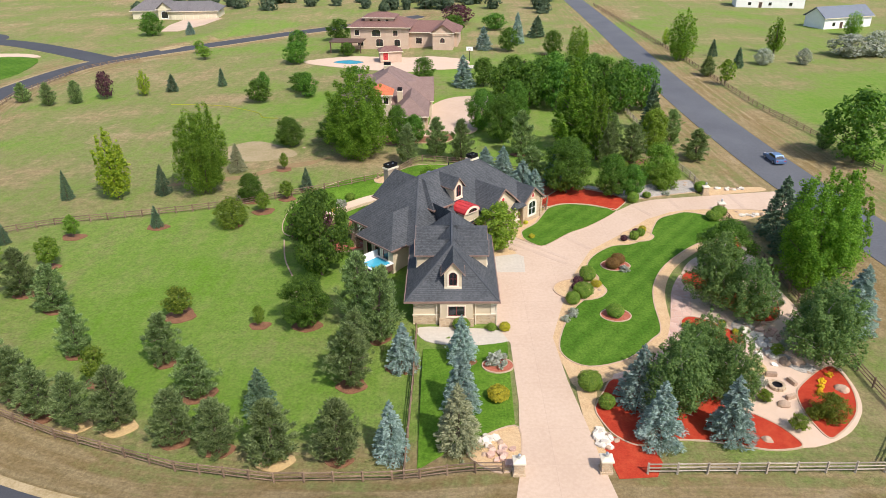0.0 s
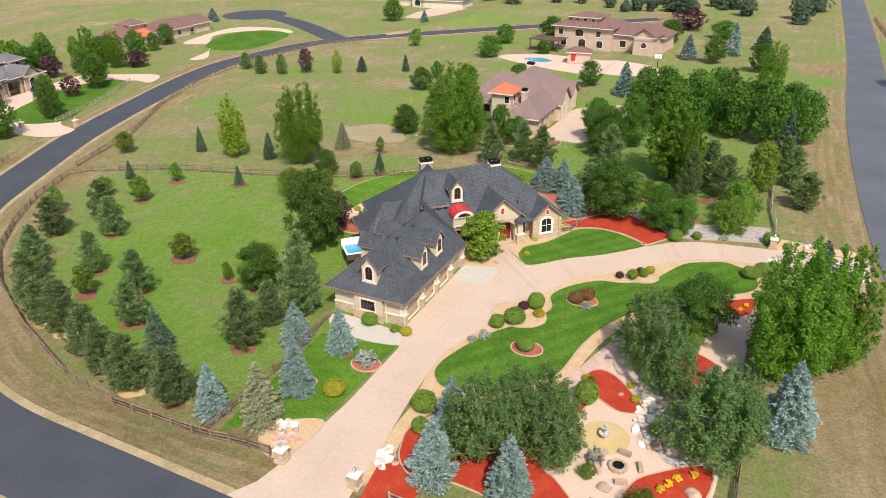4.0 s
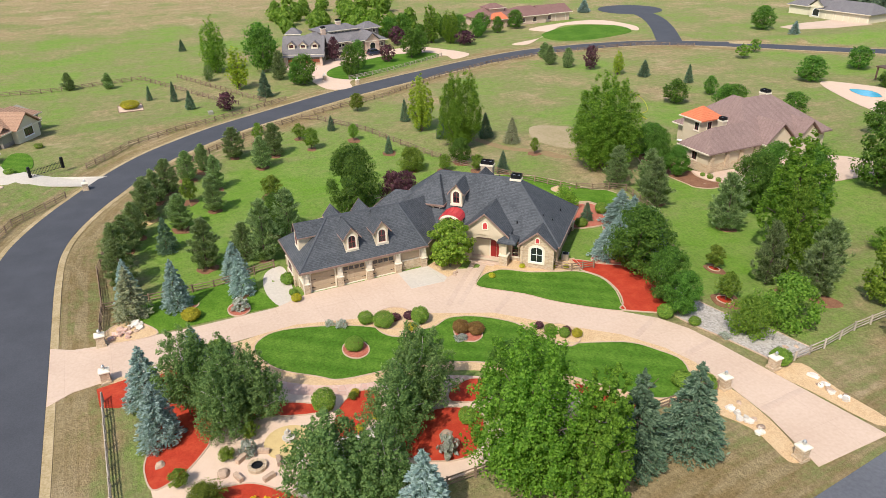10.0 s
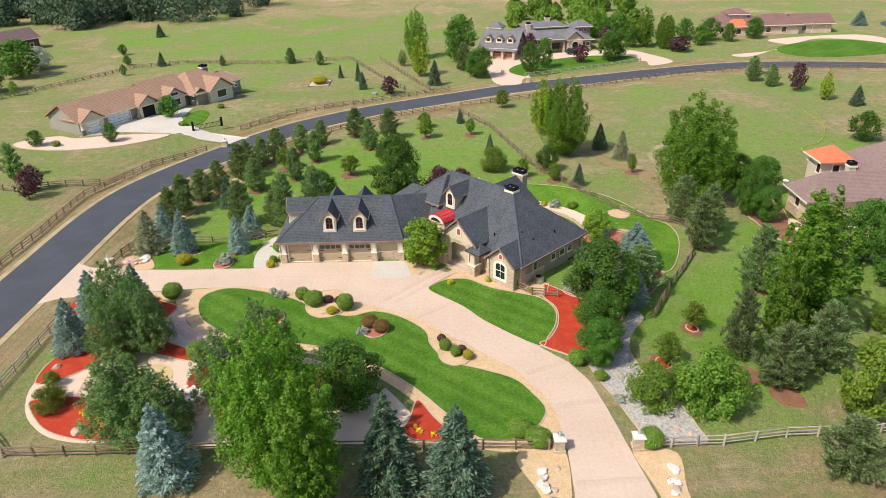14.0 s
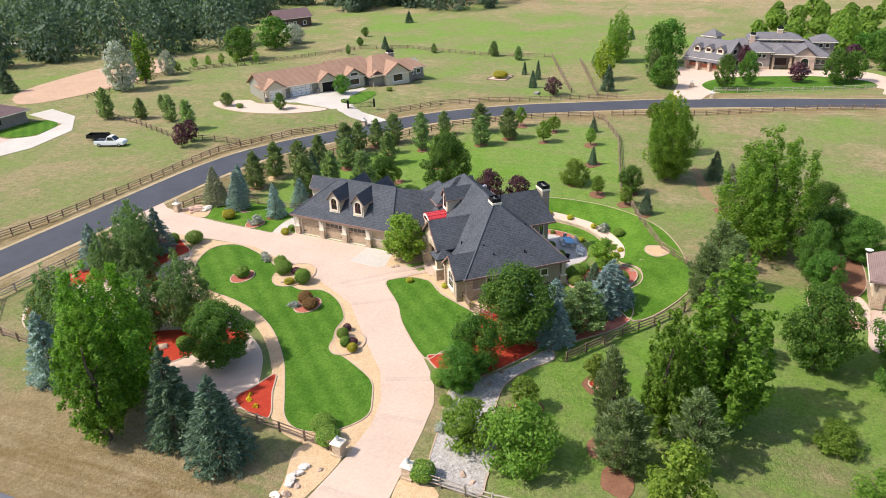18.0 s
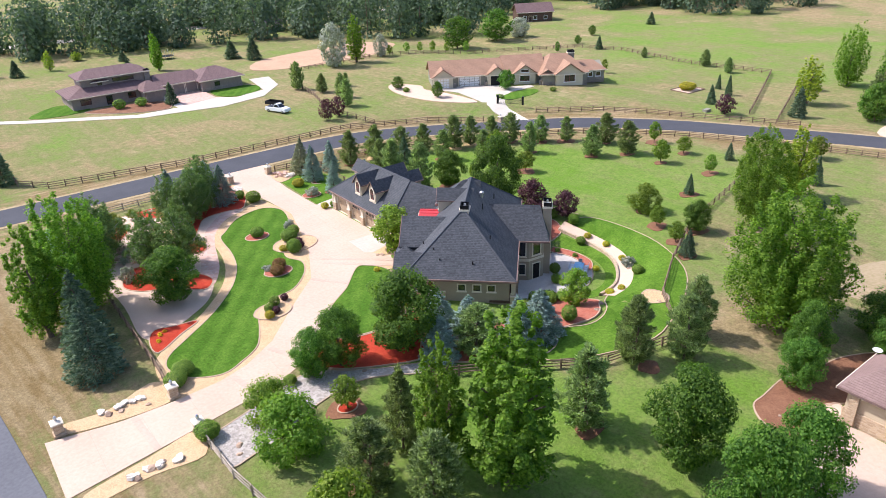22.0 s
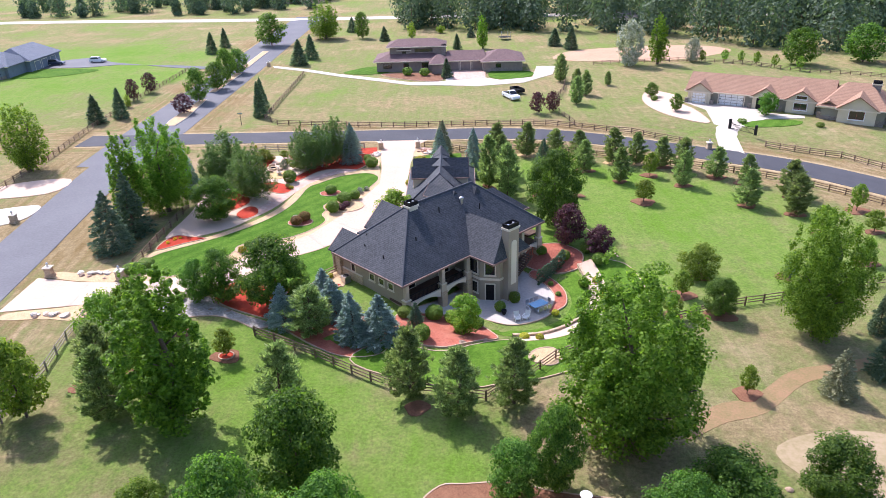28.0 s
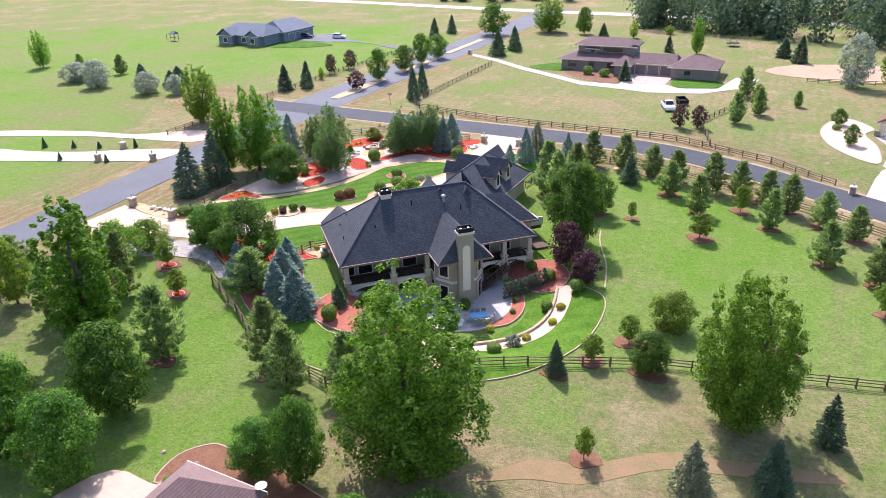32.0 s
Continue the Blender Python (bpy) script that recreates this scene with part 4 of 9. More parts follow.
def dormer(parent, m, w, wall_h, rise, depth, wall=STUCCO, roof=SHINGLE, arch=True, win=(0.85, 1.55)):
    """A gabled dormer: front in the plane y=0 of m, outward +y, running back depth."""
    turn = m @ pose(0, 0, 0, 0, 0, 90)      # ridge along x, front at x=0
    body = gable_wall(bmesh.new(), -depth, 0, -w / 2, w / 2, wall_h, wall_h + rise * 0.92, turn)
    ob = part("dormer", body, wall, parent)
    e = 0.32
    part("roof", hip_roof(bmesh.new(), -depth - 1.2, 0.22, -w / 2 - e, w / 2 + e, wall_h - rise * e / (w / 2), wall_h + rise, 0, 0, turn, 0.1), roof, ob)
    low = wall_h - rise * e / (w / 2)
    for y0 in (-w / 2 - e - 0.05, w / 2 + e):
        part("eave_trim", boxes((-depth, 0.24, y0, y0 + 0.05, low - 0.12, low + 0.02), m=turn), GUTTER, ob)
    rake = [(y, z) for y, z in ((-w / 2 - e, low - 0.1), (0, wall_h + rise - 0.1), (w / 2 + e, low - 0.1), (w / 2 + e, low + 0.03), (0, wall_h + rise + 0.03), (-w / 2 - e, low + 0.03))]
    part("bargeboard", solid(bmesh.new(), [(x, y, z) for x in (0.27, 0.22) for y, z in rake], [(0, 1, 4, 5), (1, 2, 3, 4), (6, 7, 10, 11), (7, 8, 9, 10), (0, 1, 7, 6), (1, 2, 8, 7), (3, 4, 10, 9), (4, 5, 11, 10)], turn), GUTTER, ob)
    window(parent, m @ pose(0, 0.01, 0.42, 0, 0, 0), win[0], win[1], win[0] / 2 if arch else 0, CREAM, MAROON, (2, 2), True, 0.2)
    part("apron", boxes((-w / 2, w / 2, 0.0, 0.08, 0.0, 0.26), m=m), CREAM, ob)
    return ob


def chimney(parent, m, w, d, z0, z1, wall, crown=CREAM):
    ob = part("chimney", boxes((-w / 2, w / 2, -d / 2, d / 2, z0, z1 - 0.75), m=m), wall, parent)
    part("crown", boxes((-w / 2 - 0.1, w / 2 + 0.1, -d / 2 - 0.1, d / 2 + 0.1, z1 - 0.75, z1 - 0.5), m=m), crown, ob)
    bm = bmesh.new()
    for x0, x1, y0, y1 in ((-w / 2, w / 2, -d / 2, -d / 2 + 0.06), (-w / 2, w / 2, d / 2 - 0.06, d / 2), (-w / 2, -w / 2 + 0.06, -d / 2 + 0.06, d / 2 - 0.06), (w / 2 - 0.06, w / 2, -d / 2 + 0.06, d / 2 - 0.06)):
        box(bm, x0, x1, y0, y1, z1 - 0.5, z1, m)
    part("shroud", bm, BLACK, ob)
    for x in (-w / 4, w / 4):
        part("flue", tube(bmesh.new(), m @ Vector((x, 0, z1 - 0.5)), m @ Vector((x, 0, z1 - 0.12)), 0.14, 0.14, 10), STEEL, ob)
    return ob


def gutter(parent, m, x0, x1, y0, y1, z):
    """Eave boards and gutter round a rectangular roof."""
    t = 0.1
    return part("gutter", boxes((x0 - t, x1 + t, y0 - t, y0, z - 0.2, z + 0.02), (x0 - t, x1 + t, y1, y1 + t, z - 0.2, z + 0.02), (x0 - t, x0, y0, y1, z - 0.2, z + 0.02), (x1, x1 + t, y0, y1, z - 0.2, z + 0.02), m=m), GUTTER, parent)


def ridge_cap(bm, a, b):
    """A lapped ridge line of shingle caps."""
    a, b = Vector(a), Vector(b)
    return tube(bm, a + Vector((0, 0, -0.05)), b + Vector((0, 0, -0.05)), 0.13, 0.13, 6)


# ---- house ----
HOUSE = thing("house", (0, 0, 0), "large beige stucco and stone house with charcoal shingle roofs", "house")
MAIN = pose(-0.1, 87.7, 0, 0, 0, 45)          # long block, turned 45 degrees; +y is the garden side
GAR = pose(0, 0, 0, 0, 0, 90)                 # garage block: local x runs north, local y runs west
FRONT, REAR, NE, SW = 180, 0, -90, 90
EAVE, TOP = 2.95, 8.6

# walls of the long block
part("wall", boxes((-11.3, 11.3, -5.7, 3.4, -0.4, 2.9), m=MAIN), STUCCO, HOUSE)
part("basement_wall", boxes((-10.6, 11.25, 3.3, 3.5, -3.0, -0.05), (-11.2, 11.25, -5.0, 3.3, -3.0, -0.4), m=MAIN), SHADED_STUCCO, HOUSE)
part("end_wall", boxes((11.3, 11.36, -5.2, 5.6, -1.6, 2.75), m=MAIN), SHADED_STUCCO, HOUSE)
part("rear_wall", boxes((-11.2, 11.2, 3.4, 3.46, -0.05, 2.75), m=MAIN), SHADED_STUCCO, HOUSE)
for a, b in (((11.36, 11.46, -5.7, -1.5, -0.5, 1.1), (11.36, 11.52, -5.75, -1.5, 1.1, 1.2)), ((6.0, 8.2, -5.82, -5.7, -0.3, 1.1), (6.0, 8.2, -5.86, -5.7, 1.1, 1.2))):
    part("stone_base", boxes(a, m=MAIN), STONE, HOUSE)
    part("stone_base_cap", boxes(b, m=MAIN), CREAM, HOUSE)
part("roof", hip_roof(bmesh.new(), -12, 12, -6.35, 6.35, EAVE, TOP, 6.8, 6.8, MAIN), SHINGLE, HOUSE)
gutter(HOUSE, MAIN, -12, 12, -6.35, 6.35, EAVE)
bm = bmesh.new()
for a, b in (((-5.2, 0, TOP), (5.2, 0, TOP)), ((5.2, 0, TOP), (12, 6.35, EAVE)), ((5.2, 0, TOP), (12, -6.35, EAVE)), ((-5.2, 0, TOP), (-12, 6.35, EAVE)), ((-5.2, 0, TOP), (-12, -6.35, EAVE))):
    ridge_cap(bm, MAIN @ Vector(a), MAIN @ Vector(b))
part("ridge_cap", bm, RIDGE, HOUSE)
# south-west wing
part("wing_wall", boxes((-13.7, -11.2, -4.4, 1.3, -2.6, 2.8), m=MAIN), STUCCO, HOUSE)
part("wing_roof", hip_roof(bmesh.new(), -14.4, -5, -5.0, 1.8, 2.9, 5.9, 3.4, 0.5, MAIN), SHINGLE, HOUSE)
gutter(HOUSE, MAIN, -14.4, -12.2, -5.0, 1.8, 2.9)
for v in (-3.1, -1.6, 0.0):
    window(HOUSE, MAIN @ pose(-13.7, v, 0.5, 0, 0, SW), 0.95, 1.9)
# upper block beside the entry
part("upper_wall", boxes((-6.4, -3.7, -4.0, 0.5, 2.8, 5.6), m=MAIN), STUCCO, HOUSE)
UP = MAIN @ pose(-5.05, 0, 0, 0, 0, 90)
part("upper_roof", hip_roof(bmesh.new(), -4.4, 1.5, -1.75, 1.75, 5.6, 8.3, 3.4, 0.3, UP), SHINGLE, HOUSE)
part("gutter", boxes((-4.5, -4.4, -1.85, 1.85, 5.42, 5.62), (-4.4, -1.0, -1.85, -1.75, 5.42, 5.62), (-4.4, -1.0, 1.75, 1.85, 5.42, 5.62), m=UP), GUTTER, HOUSE)
window(HOUSE, MAIN @ pose(-4.4, -4.0, 4.45, 0, 0, FRONT), 0.7, 0.7)
# dormer over the red bay
dormer(HOUSE, MAIN @ pose(-1.8, -3.75, 5.5, 0, 0, FRONT), 1.55, 2.0, 0.95, 3.2)
# curved red metal bay roof
bm, k = bmesh.new(), 14
pts = [(-1.85 + 1.45 * math.cos(i * math.pi / k), v, 4.45 + 0.85 * math.sin(i * math.pi / k)) for v in (-6.3, -3.2) for i in range(k + 1)]
solid(bm, pts, [(i, i + 1, k + 2 + i, k + 1 + i) for i in range(k)] + [tuple(range(k + 1))[::-1], tuple(range(k + 1, 2 * k + 2))], MAIN)
bay_roof = part("bay_roof", bm, RED_METAL, HOUSE, "curved red standing seam roof")
bm = bmesh.new()
for i in range(1, k, 2):
    c, s = math.cos(i * math.pi / k), math.sin(i * math.pi / k)
    box(bm, -0.02, 0.02, -6.32, -3.2, 0, 0.05, MAIN @ Matrix.Translation((-1.85 + 1.45 * c, 0, 4.45 + 0.85 * s)) @ Matrix.Rotation(math.pi / 2 - i * math.pi / k, 4, "Y"))
part("seam", bm, RED_METAL, bay_roof)
part("bay_wall", boxes((-3.2, -0.5, -6.15, -5.0, -0.3, 4.36), m=MAIN), STUCCO, HOUSE)
part("bay_face", sheet([(x * 0.92, z) for x, z in opening_line(2.9, 0.85, 0.85)], 0, MAIN @ pose(-1.85, -6.31, 4.42, 0, 0, FRONT)), CREAM, HOUSE)
window(HOUSE, MAIN @ pose(-1.85, -6.32, 4.5, 0, 0, FRONT), 1.7, 0.5, 0.5, CREAM, MAROON, (3, 1), False, 0.1)
for u in (-2.6, -1.85, -1.1):
    window(HOUSE, MAIN @ pose(u, -6.16, 0.9, 0, 0, FRONT), 0.6, 2.3)
# entry gable with its porch
ENT = MAIN @ pose(3.0, 0, 0, 0, 0, 90)
part("entry_gable", solid(bmesh.new(), [(-7.2, y, z) for y, z in ((-2.6, 3.3), (2.6, 3.3), (2.6, 4.2), (0, 6.25), (-2.6, 4.2))] + [(-6.7, y, z) for y, z in ((-2.6, 3.3), (2.6, 3.3), (2.6, 4.2), (0, 6.25), (-2.6, 4.2))], [(4, 3, 2, 1, 0), (5, 6, 7, 8, 9), (0, 1, 6, 5), (1, 2, 7, 6), (2, 3, 8, 7), (3, 4, 9, 8), (4, 0, 5, 9)], ENT), STUCCO, HOUSE)
part("entry_roof", hip_roof(bmesh.new(), -7.6, -1.2, -3.05, 3.05, 3.95, 6.6, 0, 0.4, ENT, 0.16), SHINGLE, HOUSE)
part("bargeboard", solid(bmesh.new(), [(-7.66, y, z) for y, z in ((-3.1, 3.72), (0, 6.42), (3.1, 3.72), (3.1, 3.95), (0, 6.64), (-3.1, 3.95))] + [(-7.58, y, z) for y, z in ((-3.1, 3.72), (0, 6.42), (3.1, 3.72), (3.1, 3.95), (0, 6.64), (-3.1, 3.95))], [(0, 1, 4, 5), (1, 2, 3, 4), (6, 7, 10, 11), (7, 8, 9, 10), (0, 1, 7, 6), (1, 2, 8, 7), (3, 4, 10, 9), (4, 5, 11, 10)], ENT), GUTTER, HOUSE)
window(HOUSE, MAIN @ pose(3.0, -7.21, 4.5, 0, 0, FRONT), 0.5, 0.8, 0.25, CREAM, RED_DOOR, (1, 1), False, 0.14)
part("entry_arch", band(bmesh.new(), opening_line(3.6, 3.1, 1.0), [(-2.6, -0.02), (2.6, -0.02)] + [(2.6 * math.cos(i * math.pi / 10), min(3.4, 1.2 + 3.6 * math.sin(i * math.pi / 10))) for i in range(11)], -0.25, 0.25, MAIN @ pose(3.0, -6.95, 0.3, 0, 0, FRONT)), STUCCO, HOUSE)
for u in (0.55, 5.45):
    pier = part("porch_pier", boxes((u - 0.5, u + 0.5, -7.7, -6.7, -0.1, 1.35), m=MAIN), STONE, HOUSE)
    part("pier_cap", boxes((u - 0.58, u + 0.58, -7.78, -6.62, 1.35, 1.5), m=MAIN), CREAM, pier)
    part("column", boxes((u - 0.36, u + 0.36, -7.55, -6.85, 1.5, 3.4), m=MAIN), STUCCO, pier)
part("porch_roof", hip_roof(bmesh.new(), 4.7, 7.0, -8.0, -5.6, 3.35, 4.1, 1.0, 1.0, MAIN, 0.2), SHINGLE, HOUSE)
part("porch_floor", boxes((0.6, 5.4, -7.6, -5.7, -0.1, 0.16), m=MAIN), CONCRETE, HOUSE)
part("porch_step", boxes((1.6, 4.4, -8.1, -7.6, -0.1, 0.1), m=MAIN), CONCRETE, HOUSE)
door(HOUSE, MAIN @ pose(4.1, -5.78, 0.17, 0, 0, FRONT), 1.5, 2.5, RED_DOOR, 0.0, 2)
part("porch_back_wall", boxes((0.4, 5.6, -5.76, -5.7, 0.1, 3.4), m=MAIN), STUCCO, HOUSE)
# window bay with its own small gable
BAY = MAIN @ pose(9.45, 0, 0, 0, 0, 90)
part("bay_gable", gable_wall(bmesh.new(), -7.05, -5.5, -1.9, 1.9, 3.1, 4.65, BAY), STONE, HOUSE)
part("bay_gable_roof", hip_roof(bmesh.new(), -7.4, -3.4, -2.35, 2.35, 2.95, 4.95, 0, 0.3, BAY, 0.16), SHINGLE, HOUSE)
part("bargeboard", solid(bmesh.new(), [(x, y, z) for x in (-7.46, -7.38) for y, z in ((-2.4, 2.7), (0, 4.76), (2.4, 2.7), (2.4, 2.95), (0, 5.0), (-2.4, 2.95))], [(0, 1, 4, 5), (1, 2, 3, 4), (6, 7, 10, 11), (7, 8, 9, 10), (0, 1, 7, 6), (1, 2, 8, 7), (3, 4, 10, 9), (4, 5, 11, 10)], BAY), GUTTER, HOUSE)
window(HOUSE, MAIN @ pose(9.4, -7.06, 0.9, 0, 0, FRONT), 1.5, 2.0, 0.45, CREAM, WHITE, (2, 2), True, 0.26)
window(HOUSE, MAIN @ pose(9.45, -7.06, 3.45, 0, 0, FRONT), 0.42, 0.6, 0.21, CREAM, RED_DOOR, (1, 1), False, 0.1)
window(HOUSE, MAIN @ pose(6.5, -5.83, 0.7, 0, 0, FRONT), 0.75, 1.8, 0, CREAM, MAROON, (1, 2))
for row in ((11.25, 11.75, -6.1, -5.3, -0.3, 2.75), (7.4, 7.75, -7.2, -6.9, -0.3, 2.9), (11.15, 11.5, -7.2, -6.9, -0.3, 2.9)):
    part("quoin", boxes(row, m=MAIN), STONE, HOUSE)
for u, v, z, w, h in ((3.0, -7.21, 4.5, 0.5, 0.8), (9.45, -7.06, 3.45, 0.42, 0.6)):
    part("shutter", sheet(opening_line(w, h, w / 2), 0.052, MAIN @ pose(u, v, z, 0, 0, FRONT)), RED_METAL, HOUSE, "arched red shutter panel")
# north-east end: high windows, a lower door
for v in (0.3, 2.0, 3.6):
    window(HOUSE, MAIN @ pose(11.36, v, 1.35, 0, 0, NE), 0.75, 0.7, 0, CREAM, BLACK)
window(HOUSE, MAIN @ pose(11.36, -3.2, 1.3, 0, 0, NE), 0.6, 1.0)
door(HOUSE, MAIN @ pose(11.36, 0.9, -1.5, 0, 0, NE), 1.3, 1.3, MAROON, 0.3)

# garden porch on columns, with arched beams
part("porch_floor", boxes((1.6, 11.5, 3.4, 6.1, 0.0, 0.22), (-11.4, -4.6, 3.4, 6.1, 0.0, 0.22), m=MAIN), DECKING, HOUSE)
for u0, u1 in ((6.1, 11.2), (1.7, 5.6), (-11.2, -8.2), (-7.8, -4.8)):
    n = 12
    low = [(u0 + (u1 - u0) * i / n, -0.05 - 0.75 * (2 * i / n - 1) ** 2) for i in range(n + 1)]
    pts = [(x, y, z) for y in (5.95, 6.2) for x, z in low + [(u1, 0.3), (u0, 0.3)]]
    k = n + 3
    part("arched_beam", solid(bmesh.new(), pts, [tuple(range(k)), tuple(range(k, 2 * k))[::-1]] + [(i, (i + 1) % k, k + (i + 1) % k, k + i) for i in range(k)], MAIN), CREAM, HOUSE)
for u in (11.25, 5.85, 1.75, -4.7, -8.0, -11.3):
    base = H(*(MAIN @ Vector((u, 6.0, 0))).xy)
    post = part("column", boxes((u - 0.24, u + 0.24, 5.8, 6.28, 0.9, 2.78), m=MAIN), STUCCO, HOUSE)
    part("plinth", boxes((u - 0.36, u + 0.36, 5.7, 6.38, -0.1, 0.8), m=MAIN), STUCCO, post)
    part("plinth_cap", boxes((u - 0.42, u + 0.42, 5.64, 6.44, 0.8, 0.9), m=MAIN), CREAM, post)
    part("pier", boxes((u - 0.42, u + 0.42, 5.64, 6.44, min(base, -0.9) - 0.3, -0.1), m=MAIN), STONE, post)
for u0, u1 in ((2.2, 5.5), (6.2, 10.9), (-7.6, -5.1), (-11.0, -9.6)):
    bm = bmesh.new()
    for z in (0.35, 1.15):
        box(bm, u0, u1, 5.98, 6.05, z, z + 0.07, MAIN)
    for i in range(int((u1 - u0) / 0.2)):
        box(bm, u0 + 0.1 + i * 0.2, u0 + 0.13 + i * 0.2, 6.0, 6.03, 0.4, 1.16, MAIN)
    part("railing", bm, BLACK, HOUSE)
for u, w in ((3.2, 1.6), (8.6, 1.6), (10.4, 0.9), (-6.2, 1.7), (-9.2, 1.2)):
    window(HOUSE, MAIN @ pose(u, 3.47, 0.3, 0, 0, REAR), w, 2.1, 0, CREAM, BLACK, (2, 1), False)
for u, w in ((4.0, 1.8), (8.4, 1.4), (-7.0, 1.8)):
    window(HOUSE, MAIN @ pose(u, 3.51, -2.6, 0, 0, REAR), w, 2.0, 0, CREAM, BLACK, (2, 1), False)
# rear wing with cut corners and the tall chimney
REAR_PLAN = [(-4.5, 3.2), (1.2, 3.2), (1.2, 7.6), (-0.2, 9.4), (-3.1, 9.4), (-4.5, 7.6)]
part("rear_wing", prism(bmesh.new(), REAR_PLAN, -3.1, 2.85, MAIN), SHADED_STUCCO, HOUSE)
grow = [(-4.56, 3.3), (1.26, 3.3), (1.26, 7.62), (-0.17, 9.46), (-3.13, 9.46), (-4.56, 7.62)]
part("band_course", prism(bmesh.new(), grow, 0.0, 0.3, MAIN), CREAM, HOUSE)
RW = MAIN @ pose(-1.65, 0, 0, 0, 0, 90)
part("wing_roof", hip_roof(bmesh.new(), 1.4, 10.0, -3.25, 3.25, 2.95, 6.4, 0.2, 1.2, RW), SHINGLE, HOUSE)
part("gutter", boxes((5.8, 10.1, -3.35, -3.25, 2.75, 2.97), (5.8, 10.1, 3.25, 3.35, 2.75, 2.97), (10.0, 10.1, -3.25, 3.25, 2.75, 2.97), m=RW), GUTTER, HOUSE)
chimney(HOUSE, MAIN @ pose(-1.65, 9.7, 0), 1.75, 1.0, -3.1, 7.05, SHADED_STUCCO)
part("chimney_panel", prism(bmesh.new(), opening_line(0.9, 5.6, 0.45), 0.0, 0.08, MAIN @ pose(-1.65, 10.19, -0.6) @ Matrix.Rotation(math.pi / 2, 4, "X") @ Matrix.Scale(-1, 4, (0, 0, 1))), CREAM, HOUSE)
window(HOUSE, MAIN @ pose(1.2, 6.4, 0.75, 0, 0, NE), 1.5, 1.95, 0, CREAM, BLACK)
window(HOUSE, MAIN @ pose(1.2, 6.4, -1.75, 0, 0, NE), 1.45, 1.3, 0, CREAM, BLACK, (2, 2))
window(HOUSE, MAIN @ pose(0.5, 8.5, 0.75, 0, 0, -52), 1.1, 1.95, 0, CREAM, BLACK)
door(HOUSE, MAIN @ pose(0.5, 8.5, -2.62, 0, 0, -52), 1.0, 2.1, BLACK)
window(HOUSE, MAIN @ pose(-3.8, 8.5, 0.75, 0, 0, 52), 1.0, 1.95, 0, CREAM, BLACK)
door(HOUSE, MAIN @ pose(-3.8, 8.5, -2.62, 0, 0, 52), 1.0, 2.1, BLACK)
window(HOUSE, MAIN @ pose(-4.5, 6.2, 0.75, 0, 0, SW), 1.4, 1.95, 0, CREAM, BLACK)
# stair from the porch to the patio
stair = part("stair", boxes((-9.6, -8.1, 6.1, 6.3, 0.0, 0.15), m=MAIN), DECKING, HOUSE)
for i in range(14):
    u, z = -8.1 + i * 0.28, 0.0 - (i + 1) * 0.19
    part("tread", boxes((u, u + 0.32, 6.4, 7.7, z, z + 0.06), m=MAIN), DECKING, stair)
for v in (6.4, 7.66):
    bm = bmesh.new()
    tube(bm, MAIN @ Vector((-8.1, v, 0.95)), MAIN @ Vector((-4.2, v, -1.7)), 0.045, 0.045, 6)
    for i in range(8):
        tube(bm, MAIN @ Vector((-8.0 + i * 0.54, v, 0.9 - i * 0.366)), MAIN @ Vector((-8.0 + i * 0.54, v, -0.15 - i * 0.366)), 0.03, 0.03, 6)
    part("stair_rail", bm, DECKING, stair)
    part("stringer", solid(bmesh.new(), [(x, y, z) for y in (v - 0.04, v + 0.04) for x, z in ((-8.2, -0.05), (-8.2, -0.35), (-4.2, -3.0), (-4.2, -2.7))], [(3, 2, 1, 0), (4, 5, 6, 7), (0, 1, 5, 4), (1, 2, 6, 5), (2, 3, 7, 6), (3, 0, 4, 7)], MAIN), DECKING, stair)
chimney(HOUSE, MAIN @ pose(4.9, 0.15, 0), 1.25, 1.0, 6.5, 9.1, CREAM)
for u, v, z in ((2.2, 2.0, 7.3), (-3.6, 3.0, 6.3), (7.0, 3.2, 5.4), (9.2, -3.0, 4.7), (10.2, -2.2, 3.9), (6.3, -4.6, 4.1), (-8.0, 3.0, 5.0), (10.5, 1.5, 3.8)):
    p = MAIN @ Vector((u, v, z))
    part("roof_vent", tube(bmesh.new(), p, p + Vector((0, 0, 0.75)), 0.07, 0.07, 8), BLACK, HOUSE)
part("roof_vent", lathe(bmesh.new(), [(0.16, -0.4), (0.16, 0.45), (0.3, 0.5), (0.28, 0.7), (0.1, 0.82)], tuple(MAIN @ Vector((-1.9, 1.6, 7.2)))), STEEL, HOUSE, "round metal roof turbine")

# ---- garage block ----
part("garage_wall", boxes((62.75, 77.7, -4.4, 3.7, -1.6, 2.9), m=GAR), STUCCO, HOUSE)
part("garage_roof", hip_roof(bmesh.new(), 62.2, 77.9, -5.25, 4.55, 3.0, 7.05, 5.0, 1.7, GAR), SHINGLE, HOUSE)
gutter(HOUSE, GAR, 62.2, 77.9, -5.25, 4.55, 3.0)
bm = bmesh.new()
for a, b in (((67.2, -0.35, 7.05), (76.2, -0.35, 7.05)), ((67.2, -0.35, 7.05), (62.2, -5.25, 3)), ((67.2, -0.35, 7.05), (62.2, 4.55, 3)), ((76.2, -0.35, 7.05), (77.9, -5.25, 3))):
    ridge_cap(bm, GAR @ Vector(a), GAR @ Vector(b))
part("ridge_cap", bm, RIDGE, HOUSE)
